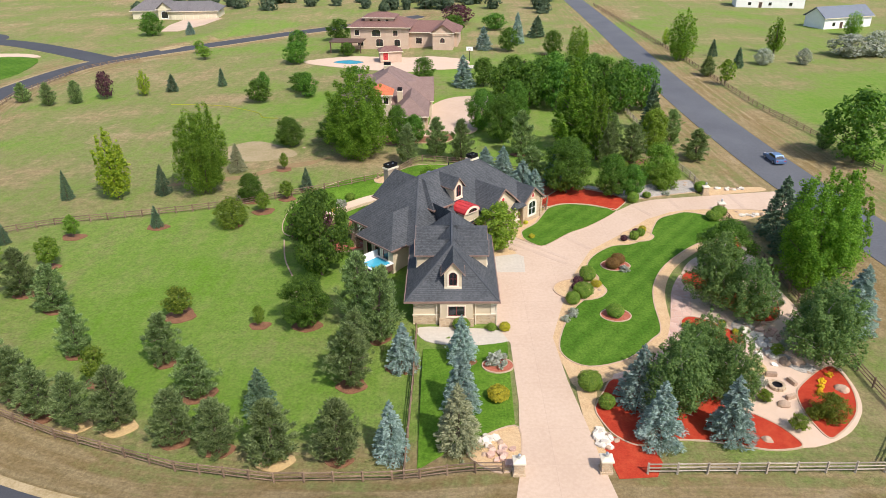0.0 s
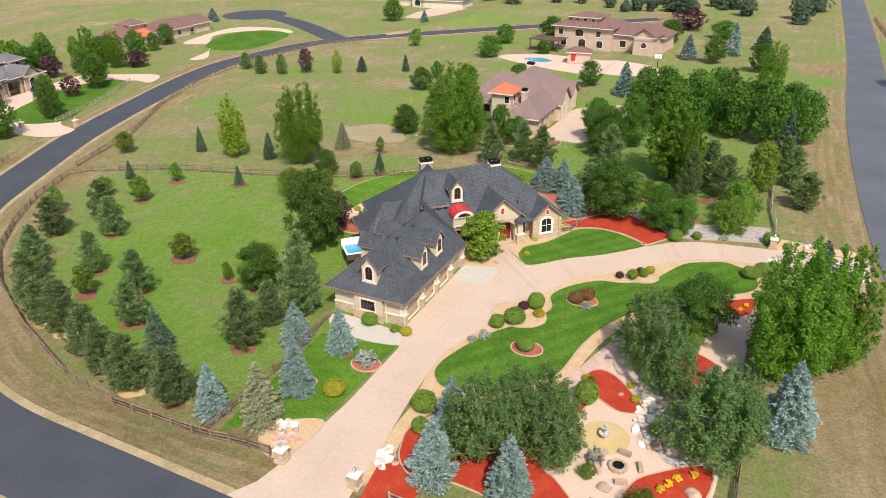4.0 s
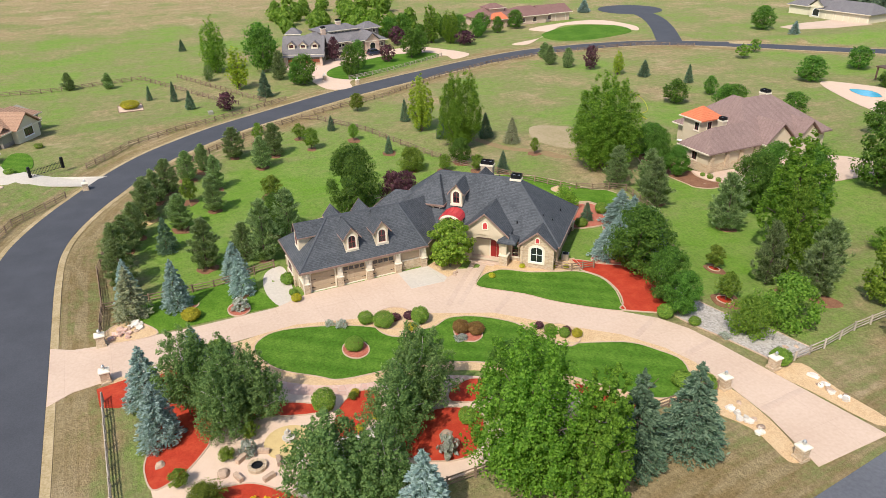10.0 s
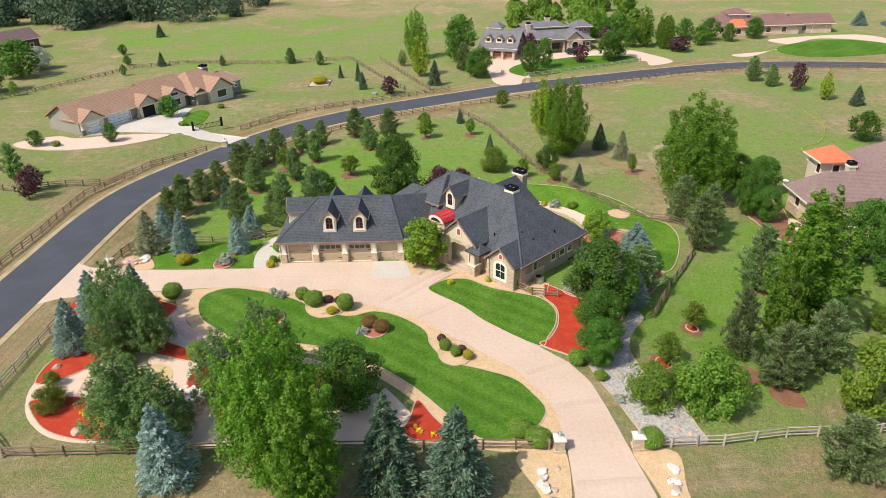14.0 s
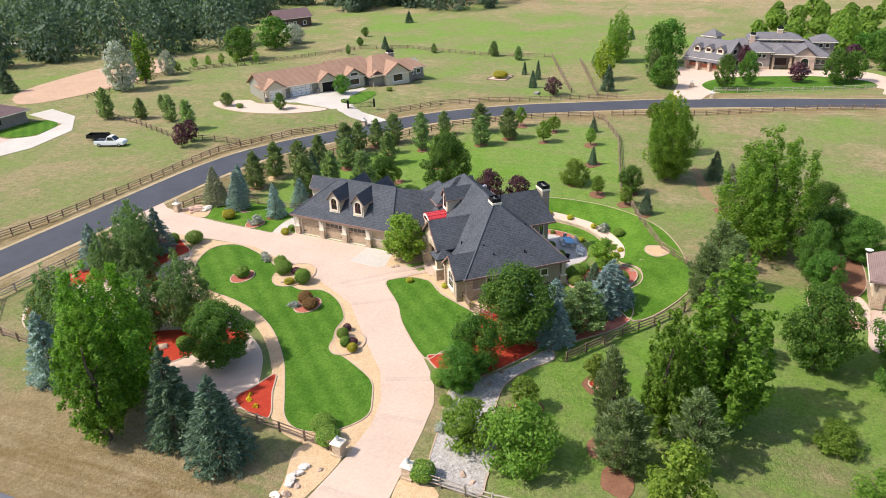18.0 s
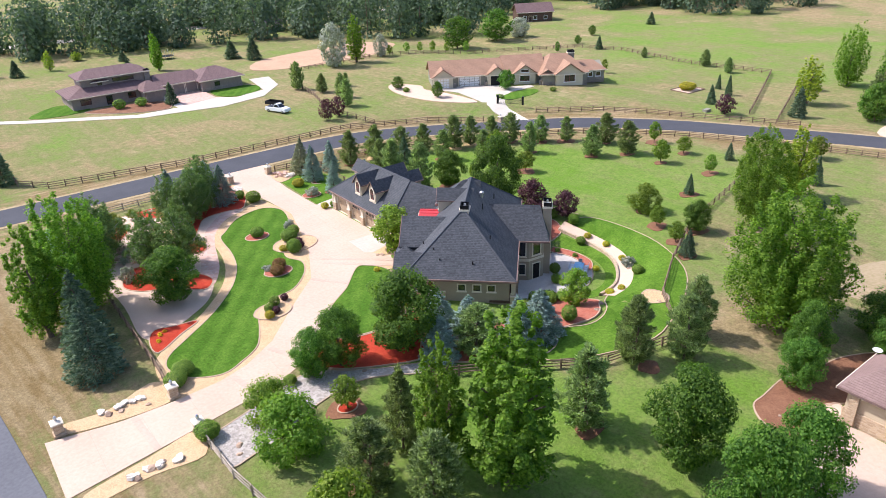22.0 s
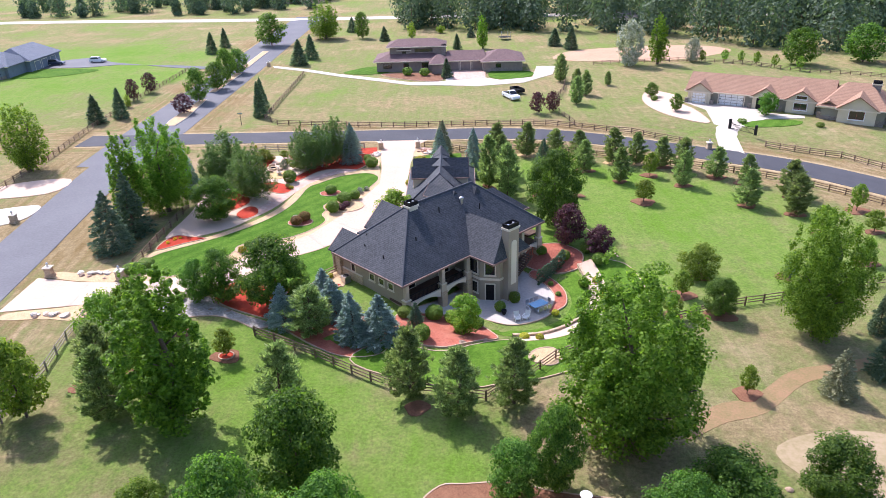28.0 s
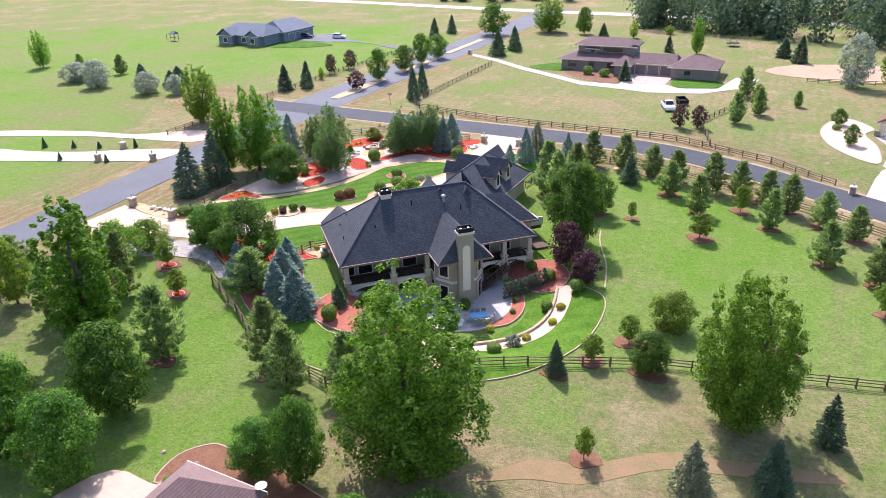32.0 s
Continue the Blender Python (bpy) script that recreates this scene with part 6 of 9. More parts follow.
plants("plum", [(-20.0, 85.6, 4.2, 4.0), (-16.6, 82.2, 5.8, 4.8)])
plants("shrubtree", [(33.2, 101.2, 4.2, 5.0), (33.6, 106.0, 5.6, 6.8), (32.6, 47.6, 2.4, 3.2), (21.4, 128.4, 2.6, 4.0), (26.9, 131.5, 2.8, 4.6)])
plant("spruce", 2.4, 103.4, 2.8, 2.0)
plants("box", [(12.8, 51.7, 1.9, 2.5), (13.8, 49.0, 1.5, 1.6), (13.7, 66.8, 1.5, 1.8), (15.1, 68.3, 1.8, 2.5), (16.2, 72.0, 2.0, 2.1), (17.8, 64.1, 1.5, 2.1), (36.8, 89.2, 1.4, 2.4), (38.0, 90.6, 1.5, 2.4), (38.4, 99.7, 1.7, 2.3), (27.1, 95.6, 1.7, 1.9), (29.6, 97.4, 1.0, 1.4), (24.3, 83.0, 1.3, 1.4), (25.4, 84.0, 1.2, 1.2), (32.5, 69.2, 1.6, 1.7), (32.9, 71.9, 1.7, 1.9), (4.4, 61.4, 0.9, 1.1), (1.3, 61.6, 1.4, 2.0), (25.4, 58.7, 2.3, 2.4), (-1.6, 100.3, 1.6, 2.4), (0.6, 100.6, 1.8, 2.2), (1.6, 106.4, 1.8, 1.9), (-8.6, 94.6, 1.5, 1.5), (-15.4, 102.2, 1.2, 1.7), (-18.6, 84.4, 1.5, 2.0), (-19.6, 87.6, 1.5, 1.9)], "clipped shrubs")
plants("gold", [(25.9, 85.2, 1.0, 1.2), (17.0, 70.6, 0.8, 1.4), (5.8, 61.4, 1.0, 1.3), (10.6, 88.0, 0.6, 0.8), (12.2, 91.4, 0.7, 0.9), (11.6, 90.2, 0.5, 0.7), (-9.0, 103.2, 0.7, 1.2), (-18.8, 91.0, 0.8, 1.2), (-18.9, 94.2, 0.8, 1.1), (-17.4, 98.2, 0.8, 1.1), (-10.6, 103.6, 0.7, 1.0), (-13.0, 97.6, 0.7, 1.0)])
plants("rust", [(19.8, 75.0, 1.5, 1.9), (20.7, 76.3, 1.4, 1.9)])
plants("dark", [(22.9, 82.6, 0.9, 1.0), (24.9, 84.6, 0.9, 1.1), (15.0, 71.2, 1.0, 1.3), (14.6, 69.8, 0.9, 1.3)])
plants("sage", [(13.3, 64.2, 0.9, 1.4), (12.4, 63.2, 0.7, 1.1), (4.6, 55.4, 1.3, 2.4), (35.4, 66.0, 2.0, 2.0), (21.1, 74.4, 0.6, 1.6), (28.1, 51.5, 1.5, 1.5), (32.8, 98.4, 0.6, 1.3), (-16.6, 99.8, 1.3, 2.0), (33.4, 58.0, 0.9, 1.4), (34.4, 60.4, 0.9, 1.4)])
plants("mum", [(33.3, 50.8, 0.5, 0.75), (33.8, 51.6, 0.5, 0.75), (34.3, 52.5, 0.5, 0.7), (35.4, 53.4, 0.5, 0.75), (36.4, 80.8, 0.4, 0.6), (36.9, 82.0, 0.4, 0.6), (35.8, 80.4, 0.35, 0.5)], "yellow mums")
STRAWED = (8, 9, 14)
rings = [(r[0], r[1]) for r in LOT_PINES] + [(r[0], r[1]) for r in YOUNG if r[0] > -60] + [(-4.5, 56.5), (-6.9, 60.8), (12.6, 119), (-30.4, 100.3), (-30.9, 91.2), (-15.4, 64.4), (1.6, 116.8), (29.4, 111.4), (32.4, 113.4), (-22.5, 104.3), (-41.8, 91.3), (-4.8, 44.4), (1.2, 56.2)]
for i, (x, y) in enumerate(rings):
    r = 1.0 + 0.7 * ((i * 7) % 5) / 5
    structure("mulch_ring", drape([(x + r * math.cos(a) * (1.15 + 0.2 * math.sin(3 * a + i)), y + r * math.sin(a) * (0.95 + 0.17 * math.cos(2 * a + i))) for a in np.arange(0, math.tau, 0.4)], 0.05, 0.8), STRAW if i in STRAWED else BARK, "pale straw mulch under a pine" if i in STRAWED else "brown bark mulch ring under a tree", "mulch")


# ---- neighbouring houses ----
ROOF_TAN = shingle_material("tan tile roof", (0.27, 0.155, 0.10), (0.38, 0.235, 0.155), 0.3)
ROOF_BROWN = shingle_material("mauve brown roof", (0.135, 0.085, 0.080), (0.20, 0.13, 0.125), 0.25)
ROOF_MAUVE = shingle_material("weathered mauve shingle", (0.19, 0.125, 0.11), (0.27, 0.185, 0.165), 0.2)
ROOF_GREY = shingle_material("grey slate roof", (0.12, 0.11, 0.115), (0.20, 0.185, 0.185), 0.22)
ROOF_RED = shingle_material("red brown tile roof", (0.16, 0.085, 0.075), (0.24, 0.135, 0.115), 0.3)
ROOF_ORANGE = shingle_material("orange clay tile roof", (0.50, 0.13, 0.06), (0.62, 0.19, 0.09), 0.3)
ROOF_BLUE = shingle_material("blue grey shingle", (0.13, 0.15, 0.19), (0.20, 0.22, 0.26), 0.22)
WALL_SAGE = shade("sage siding", (0.24, 0.23, 0.18), (0.29, 0.275, 0.22), 0.6, 0.85, 0.1)
WALL_CREAM = shade("cream siding", (0.56, 0.50, 0.36), (0.62, 0.55, 0.41), 0.6, 0.85, 0.1)
WALL_TAUPE = shade("taupe brick wall", (0.22, 0.18, 0.16), (0.29, 0.24, 0.21), 0.8, 0.9, 0.2)
WALL_PINK = shade("rose beige stucco", (0.48, 0.34, 0.26), (0.55, 0.41, 0.32), 0.6, 0.9, 0.1)
WALL_BLUE = shade("blue grey siding", (0.16, 0.19, 0.23), (0.20, 0.235, 0.28), 0.6, 0.8, 0.1)
DARK_DOOR = shade("dark wood garage door", (0.06, 0.035, 0.03), (0.09, 0.055, 0.045), 1.0, 0.6)


def block(parent, m, x0, x1, y0, y1, eave, ridge, wall, roof, hips=(0.0, 0.0), over=0.6, z0=-0.6, along="x", base=None, gut=CREAM):
    """A wing: walls, roof with gables or hips, eave boards; in the plan of m, front towards -y."""
    w = part("wall", boxes((x0, x1, y0, y1, z0, eave - 0.05), m=m), wall, parent)
    if base:
        part("stone_base", boxes((x0 - 0.08, x1 + 0.08, y0 - 0.08, y1 + 0.08, z0, 0.9), m=m), base, parent)
    if along == "x":
        part("roof", hip_roof(bmesh.new(), x0 - over, x1 + over, y0 - over, y1 + over, eave, ridge, hips[0], hips[1], m), roof, parent)
        if not hips[0] or not hips[1]:
            part("gable", gable_wall(bmesh.new(), x0, x1, y0, y1, 0.05, ridge - (ridge - eave) * over / ((y1 - y0) / 2 + over) - eave + 0.05, m @ pose(0, 0, eave - 0.05)), wall, parent)
    else:
        n = m @ pose(0, 0, 0, 0, 0, 90)
        part("roof", hip_roof(bmesh.new(), y0 - over, y1 + over, -x1 - over, -x0 + over, eave, ridge, hips[0], hips[1], n), roof, parent)
        if not hips[0] or not hips[1]:
            part("gable", gable_wall(bmesh.new(), y0, y1, -x1, -x0, 0.05, ridge - (ridge - eave) * over / ((x1 - x0) / 2 + over) - eave + 0.05, n @ pose(0, 0, eave - 0.05)), wall, parent)
    part("eave_board", boxes((x0 - over - 0.06, x1 + over + 0.06, y0 - over - 0.06, y0 - over, eave - 0.22, eave), m=m), gut, parent)
    return w


def face(m, x, y, z, side=0):
    """The frame of an opening in a wall: side 0 front, 1 right end, 2 back, 3 left end."""
    return m @ pose(x, y, z, 0, 0, (180, -90, 0, 90)[side])


# sage and cream ranch house across the road
N1 = thing("house", (0, 0, 0), "long ranch house with tan tile roof, cream gables and stone piers", "house")
M = pose(-53.1, 10.1, -0.5, 0, 0, 149)
block(N1, M, 0, 18.5, 0, 10, 2.9, 5.9, WALL_SAGE, ROOF_TAN)
block(N1, M, 18.5, 28, -0.5, 11, 2.9, 6.3, WALL_SAGE, ROOF_TAN)
block(N1, M, 27, 38, -3.5, 10, 2.9, 6.5, WALL_SAGE, ROOF_TAN, (4, 4), base=GREY_STONE)
block(N1, M, 38, 43.5, 0, 8, 2.6, 4.4, WALL_SAGE, ROOF_TAN, (0, 2.5), base=GREY_STONE)
for x0, x1, y, rz in ((0.2, 5.0, -0.9, 4.9), (13.6, 18.4, -0.9, 4.9), (20.2, 25.6, -1.2, 5.0), (30.0, 36.6, -4.6, 5.5)):
    block(N1, M, x0, x1, y, y + 6, 2.9, rz, WALL_CREAM, ROOF_TAN, (0, 0), 0.5, 0.0, "y")
garage_door(N1, face(M, 2.6, -1.0, 0.1), 3.0, 2.4, 0.0, WHITE, False)
garage_door(N1, face(M, 9.2, -0.12, 0.1), 5.2, 2.4, 0.0, WHITE, False)
# flat black panel on the wall stands for the shade inside an open bay
part("open_garage", boxes((14.4, 17.4, -0.95, -0.88, 0.1, 2.6), m=M), BLACK, N1, "black panel for the shade in an open garage bay")
for x, y in ((5.4, -0.9), (13.2, -0.9), (19.0, -0.9), (0.1, -0.95), (26.6, -2.6), (29.4, -2.6)):
    part("stone_pier", boxes((x - 0.4, x + 0.4, y - 0.25, y + 0.3, -0.4, 1.3), m=M), GREY_STONE, N1)
block(N1, M, 26.4, 29.8, -3.2, 2, 2.7, 4.0, WALL_SAGE, ROOF_TAN, (0, 0), 0.5, 2.2, "y")
for x, y, w, h in ((22.9, -1.2, 2.4, 1.3), (33.3, -4.6, 2.6, 1.7), (22.9, -1.2, 1.9, 0.6), (40.0, 0.0, 1.0, 1.0), (42.0, 0.0, 1.0, 1.0)):
    window(N1, face(M, x, y, 3.2 if h == 0.6 else 1.0), w, h, 0, WHITE, MAROON, (2, 1))
door(N1, face(M, 28.0, -0.5, 0.1), 1.4, 2.3, DARK_DOOR)
chimney(N1, M @ pose(35.5, 3, 0), 1.6, 1.2, 4, 7.2, GREY_STONE)
# low maroon-roofed house to the south
N2 = thing("house", (0, 0, 0), "low brown-roofed house with an upper storey and three dark garage doors", "house")
M = pose(20.5, -30, 0, 0, 0, 180)
block(N2, M, 0, 19, 0.5, 12, 2.9, 5.0, WALL_TAUPE, ROOF_BROWN, (6, 6), 0.9)
block(N2, M, 3.5, 18.5, 4, 11.4, 6.2, 7.8, WALL_TAUPE, ROOF_BROWN, (3.2, 3.2), 0.9, 2.5)
block(N2, M, 6, 9, 3.8, 7, 5.3, 6.2, WALL_TAUPE, ROOF_BROWN, (1.6, 1.6), 0.5, 2.5)
block(N2, M, 15.4, 19.4, -4, 3, 2.8, 4.6, WALL_TAUPE, ROOF_BROWN, (2.3, 2.3), 0.7)
block(N2, M, 19.4, 30, 0, 8, 2.8, 4.8, WALL_TAUPE, ROOF_BROWN, (1, 1), 0.7)
block(N2, M, 29.5, 40, -2.6, 9, 2.8, 5.0, WALL_TAUPE, ROOF_BROWN, (5, 5), 0.8, base=GREY_STONE)
for x in (21.4, 24.6, 27.8):
    garage_door(N2, face(M, x, 0, 0.05), 2.7, 2.3, 0, DARK_DOOR, False)
for x, y, z, w, h in ((3.0, 0.5, 0.9, 2.4, 1.3), (13.4, 0.5, 0.9, 1.8, 1.4), (7.5, 3.8, 4.3, 1.0, 0.6), (13.0, 4, 4.6, 5.0, 0.9), (33.5, -2.6, 1.0, 1.4, 1.1), (8.2, 0.5, 0.2, 1.4, 2.1)):
    window(N2, face(M, x, y, z), w, h, 0, WALL_TAUPE, BLACK, (3, 1))
chimney(N2, M @ pose(18.6, 4, 0), 1.3, 1.1, 3, 6.6, GREY_STONE)
# mauve-roofed house to the north with its tower
N3 = thing("house", (0, 0, 0), "cream stucco house with mauve shingle roof and orange tile tower", "house")
M = pose(0, 0, 0)
block(N3, M, -20.2, -4.6, 140, 159, 3.0, 8.3, STUCCO, ROOF_MAUVE, (7, 7), 0.8, -0.6, "y")
block(N3, M, -10.2, -4.4, 131.9, 142, 3.0, 6.0, STUCCO, ROOF_MAUVE, (3.6, 0.5), 0.7, -0.6, "y", STONE)
block(N3, M, -22.4, -14, 146, 158, 3.0, 6.6, STUCCO, ROOF_MAUVE, (3.5, 3.5), 0.8)
block(N3, M, -8, -3.4, 143.4, 149.6, 3.0, 6.2, STUCCO, ROOF_MAUVE, (0, 0), 0.5, -0.4)
block(N3, M, -8, -3.6, 151.4, 156, 3.0, 5.6, STUCCO, ROOF_MAUVE, (0, 0), 0.5, -0.4)
block(N3, M, -15.4, -11.4, 136.4, 140.4, 6.0, 7.8, STUCCO, ROOF_ORANGE, (2.6, 2.6), 0.6)
for y in (134.2, 137.4, 140.6):
    garage_door(N3, face(M, -4.4, y, 0.05, 1), 2.5, 2.4, 0.4, GARAGE, True)
for y in (132.6, 135.8, 139.0, 142.2):
    part("pilaster", boxes((-4.45, -4.0, y - 0.35, y + 0.35, -0.3, 2.6)), STONE, N3)
garage_door(N3, face(M, -3.4, 146.5, 0.05, 1), 2.8, 2.6, 0.5, GARAGE, True)
for x, y, z, side, w, h in ((-7.4, 131.9, 1.1, 0, 1.1, 1.3), (-12.2, 136.4, 4.1, 0, 0.9, 1.3), (-11.4, 138.4, 4.1, 1, 0.9, 1.3), (-18, 140, 0.9, 0, 1.6, 1.5), (-22.4, 152, 0.9, 3, 2.4, 1.5)):
    window(N3, face(M, x, y, z, side), w, h, 0, CREAM, MAROON, (2, 1))
chimney(N3, pose(-13, 152.4, 0), 1.5, 1.1, 5, 9.0, STUCCO)
chimney(N3, pose(-9.6, 139.4, 0), 1.0, 1.0, 3.5, 6.6, STUCCO)
dish = part("satellite_dish", lathe(bmesh.new(), [(0.05, 0.0), (0.3, 0.05), (0.42, 0.16), (0.40, 0.17), (0.05, 0.04)], (-10.6, 131.3, 3.4)), WHITE, N3)
# grey house with three dormers to the west
N4 = thing("house", (0, 0, 0), "grey slate-roofed house with three dormers over the garages", "house")
M = pose(-128.0, 93.6, -2.0, 0, 0, 68)
block(N4, M, 0, 10.6, 0, 10, 3.3, 7.6, WALL_TAUPE, ROOF_GREY, (0, 0), 0.7, base=STONE)
block(N4, M, 0.2, 3.6, 7.0, 10.4, 7.8, 9.3, WALL_CREAM, ROOF_GREY, (1.9, 1.9), 0.6)
part("pent_roof", solid(bmesh.new(), [(-0.7, -1.5, 2.75), (11.3, -1.5, 2.75), (11.3, 0.1, 3.7), (-0.7, 0.1, 3.7), (-0.7, -1.5, 2.6), (11.3, -1.5, 2.6)], [(0, 1, 2, 3), (0, 4, 5, 1), (4, 3, 2, 5), (0, 3, 4), (1, 5, 2)], M), ROOF_GREY, N4, "grey roof strip over the garage doors")
for x in (2.0, 5.3, 8.6):
    dormer(N4, face(M, x, 1.0, 4.5), 1.9, 1.3, 0.8, 2.8, WALL_CREAM, ROOF_GREY, False, (1.2, 0.8))
    garage_door(N4, face(M, x, -0.1, 0.05), 2.6, 2.5, 0.2, ROOF_ORANGE, True)
for x in (0.3, 3.65, 6.95, 10.3):
    part("stone_pier", boxes((x - 0.35, x + 0.35, -1.1, -0.1, -0.4, 2.6), m=M), WALL_PINK, N4)
for y, z, w, h in ((5.0, 4.2, 1.8, 1.2), (3.0, 0.9, 1.2, 1.4), (7.0, 0.9, 1.2, 1.4)):
    window(N4, face(M, 10.6, y, z, 1), w, h, 0, CREAM, BLACK, (3, 1))
M = pose(-133.5, 107.0, -2.0, 0, 0, 100)
block(N4, M, -5.5, 21, 0, 14, 3.3, 6.6, WALL_TAUPE, ROOF_GREY, (6, 6), 0.8, base=STONE)
block(N4, M, 1.0, 6.6, -2.6, 6, 4.7, 6.3, WALL_TAUPE, ROOF_GREY, (2.8, 1), 0.7, -0.5, "y", STONE)
block(N4, M, 7.2, 12.0, -2.2, 4, 4.2, 5.8, WALL_TAUPE, ROOF_GREY, (2.4, 1), 0.6, 3.2, "y")
for x in (7.5, 11.7):
    part("porch_column", boxes((x - 0.3, x + 0.3, -2.2, -1.6, -0.4, 3.25), m=M), STONE, N4)
part("entry", boxes((8.2, 11.0, -0.06, -0.01, 0.0, 2.7), m=M), DARK_DOOR, N4, "dark arched entry doors")
block(N4, M, 12.6, 17.4, -2.6, 5, 3.9, 6.2, WALL_PINK, ROOF_GREY, (0, 2), 0.5, -0.5, "y", STONE)
block(N4, M, 2.0, 14.5, 5.5, 12, 6.7, 8.0, WALL_PINK, ROOF_GREY, (3, 3), 0.7)
block(N4, M, 18.5, 23.5, 8, 13, 5.8, 7.4, WALL_TAUPE, ROOF_GREY, (2.6, 2.6), 0.7)
for x, y, z, w, h, k in ((15.0, -2.6, 0.6, 1.8, 2.6, 0.8), (3.8, -2.6, 0.6, 2.2, 1.3, 0.6), (2.6, -2.6, 3.2, 0.8, 0.8, 0), (3.8, -2.6, 3.2, 0.8, 0.8, 0), (5.0, -2.6, 3.2, 0.8, 0.8, 0), (18.6, 0, 1.4, 0.9, 1.0, 0), (19.9, 0, 1.4, 0.9, 1.0, 0), (-2.5, 0, 1.0, 1.4, 1.3, 0), (20.2, 8, 4.3, 0.9, 0.9, 0), (21.8, 8, 4.3, 0.9, 0.9, 0)) + tuple((4.4 + 1.25 * i, 5.5, 5.4, 0.9, 0.75, 0) for i in range(7)):
    window(N4, face(M, x, y, z), w, h, k, CREAM, BLACK, (2, 1))
chimney(N4, M @ pose(9.5, 8.6, 0), 1.4, 1.2, 4, 9.4, WALL_PINK)
chimney(N4, M @ pose(2.4, 5.0, 0), 1.3, 1.1, 4, 8.3, WALL_PINK)
# maroon-roofed house farther west
N5 = thing("house", (0, 0, 0), "rose stucco house with maroon roof beyond the bend", "house")
M = pose(-156, 172, -2.0, 0, 0, 90)
block(N5, M, 0, 16, 0, 12, 3.2, 6.4, WALL_PINK, ROOF_RED, (5, 5), 0.8)
block(N5, M, 14, 27, -1, 11, 3.2, 5.8, WALL_PINK, ROOF_RED, (4, 4), 0.8)
block(N5, M, 26, 38, 0, 10, 3.2, 5.6, WALL_PINK, ROOF_RED, (0, 0), 0.8)
block(N5, M, 5, 11, 3, 9, 6.2, 7.6, WALL_PINK, ROOF_RED, (2.5, 2.5), 0.6)
block(N5, M, 4, 9, -3, 4, 3.2, 5.0, WALL_PINK, ROOF_ORANGE, (2.5, 1), 0.6)
garage_door(N5, face(M, 34, 0, 0.05), 4.4, 2.5, 0.2, DARK_DOOR, False)
for x, y in ((2, 0), (6.5, -3), (12, 0), (17, -1), (22, -1), (29, 0)):
    window(N5, face(M, x, y, 0.9), 1.5, 1.5, 0.3, CREAM, MAROON, (2, 1))
# two-storey villa with pergola and pool
N6 = thing("house", (0, 0, 0), "two-storey rose villa with red-brown roofs and a dark pergola", "house")
M = pose(-34, 224, -0.8, 0, 0, -6)
block(N6, M, 4, 22, 0, 14, 6.2, 8.8, WALL_PINK, ROOF_RED, (6, 6), 0.9)
block(N6, M, 8, 17, 3, 10, 8.6, 9.8, WALL_PINK, ROOF_RED, (3.5, 3.5), 0.7)
block(N6, M, 21, 37, 2, 13, 4.6, 7.2, WALL_PINK, ROOF_RED, (4, 4), 0.8)
block(N6, M, 30, 36, -4, 8, 5.4, 7.8, WALL_PINK, ROOF_RED, (0, 1), 0.6, -0.5, "y")
for x, y, z, w, h, a in ((6, 0, 3.6, 1.4, 1.6, 0), (12, 0, 3.4, 2.6, 2.0, 0.6), (18, 0, 3.6, 1.4, 1.6, 0), (7, 0, 0.5, 1.8, 2.0, 0.4), (13, 0, 0.4, 2.2, 2.2, 0.5), (18.5, 0, 0.5, 1.8, 2.0, 0.4), (25, 2, 1.0, 1.8, 1.8, 0), (33, -4, 2.4, 1.4, 1.4, 0.7), (10, 3, 7.3, 1.0, 0.7, 0), (12.5, 3, 7.3, 1.0, 0.7, 0), (15, 3, 7.3, 1.0, 0.7, 0)):
    window(N6, face(M, x, y, z), w, h, a, CREAM, MAROON, (2, 1))
pergola = part("pergola", boxes((-1, 9, -8, -1.5, 2.7, 2.95), m=M), DECKING, N6)
for x in (-0.6, 3, 6, 8.6):
    part("post", boxes((x - 0.15, x + 0.15, -7.8, -7.5, -0.3, 2.7), m=M), DECKING, pergola)
hut = thing("pool_hut", (0, 0, 0), "small red-roofed pool hut with a red door", "shed")
M = pose(-19, 201, -0.4, 0, 0, 10)
block(hut, M, 0, 6, 0, 4.5, 2.4, 3.6, WALL_PINK, ROOF_RED, (2, 2), 0.4)
door(hut, face(M, 1.5, 0, 0), 1.4, 2.0, RED_METAL)
# grey and white house far behind
N7 = thing("house", (0, 0, 0), "pale house with grey roof far behind the road", "house")
M = pose(-126, 292, -2, 0, 0, 4)
block(N7, M, 0, 16, 0, 12, 3.4, 7.0, WALL_CREAM, ROOF_GREY, (5, 3), 0.8)
block(N7, M, 15, 34, -3, 10, 3.4, 6.4, WALL_CREAM, ROOF_GREY, (2, 4), 0.8)
block(N7, M, 11, 16, -3, 5, 4.4, 7.0, WALL_CREAM, ROOF_GREY, (0, 0), 0.6, -0.5, "y")
for x in (19, 23, 28, 32):
    garage_door(N7, face(M, x, -3, 0.05), 2.9, 2.5, 0.3, DARK_DOOR, False)
window(N7, face(M, 13.5, -3, 0.8), 2.4, 2.6, 1.0, WHITE, BLACK, (2, 1))
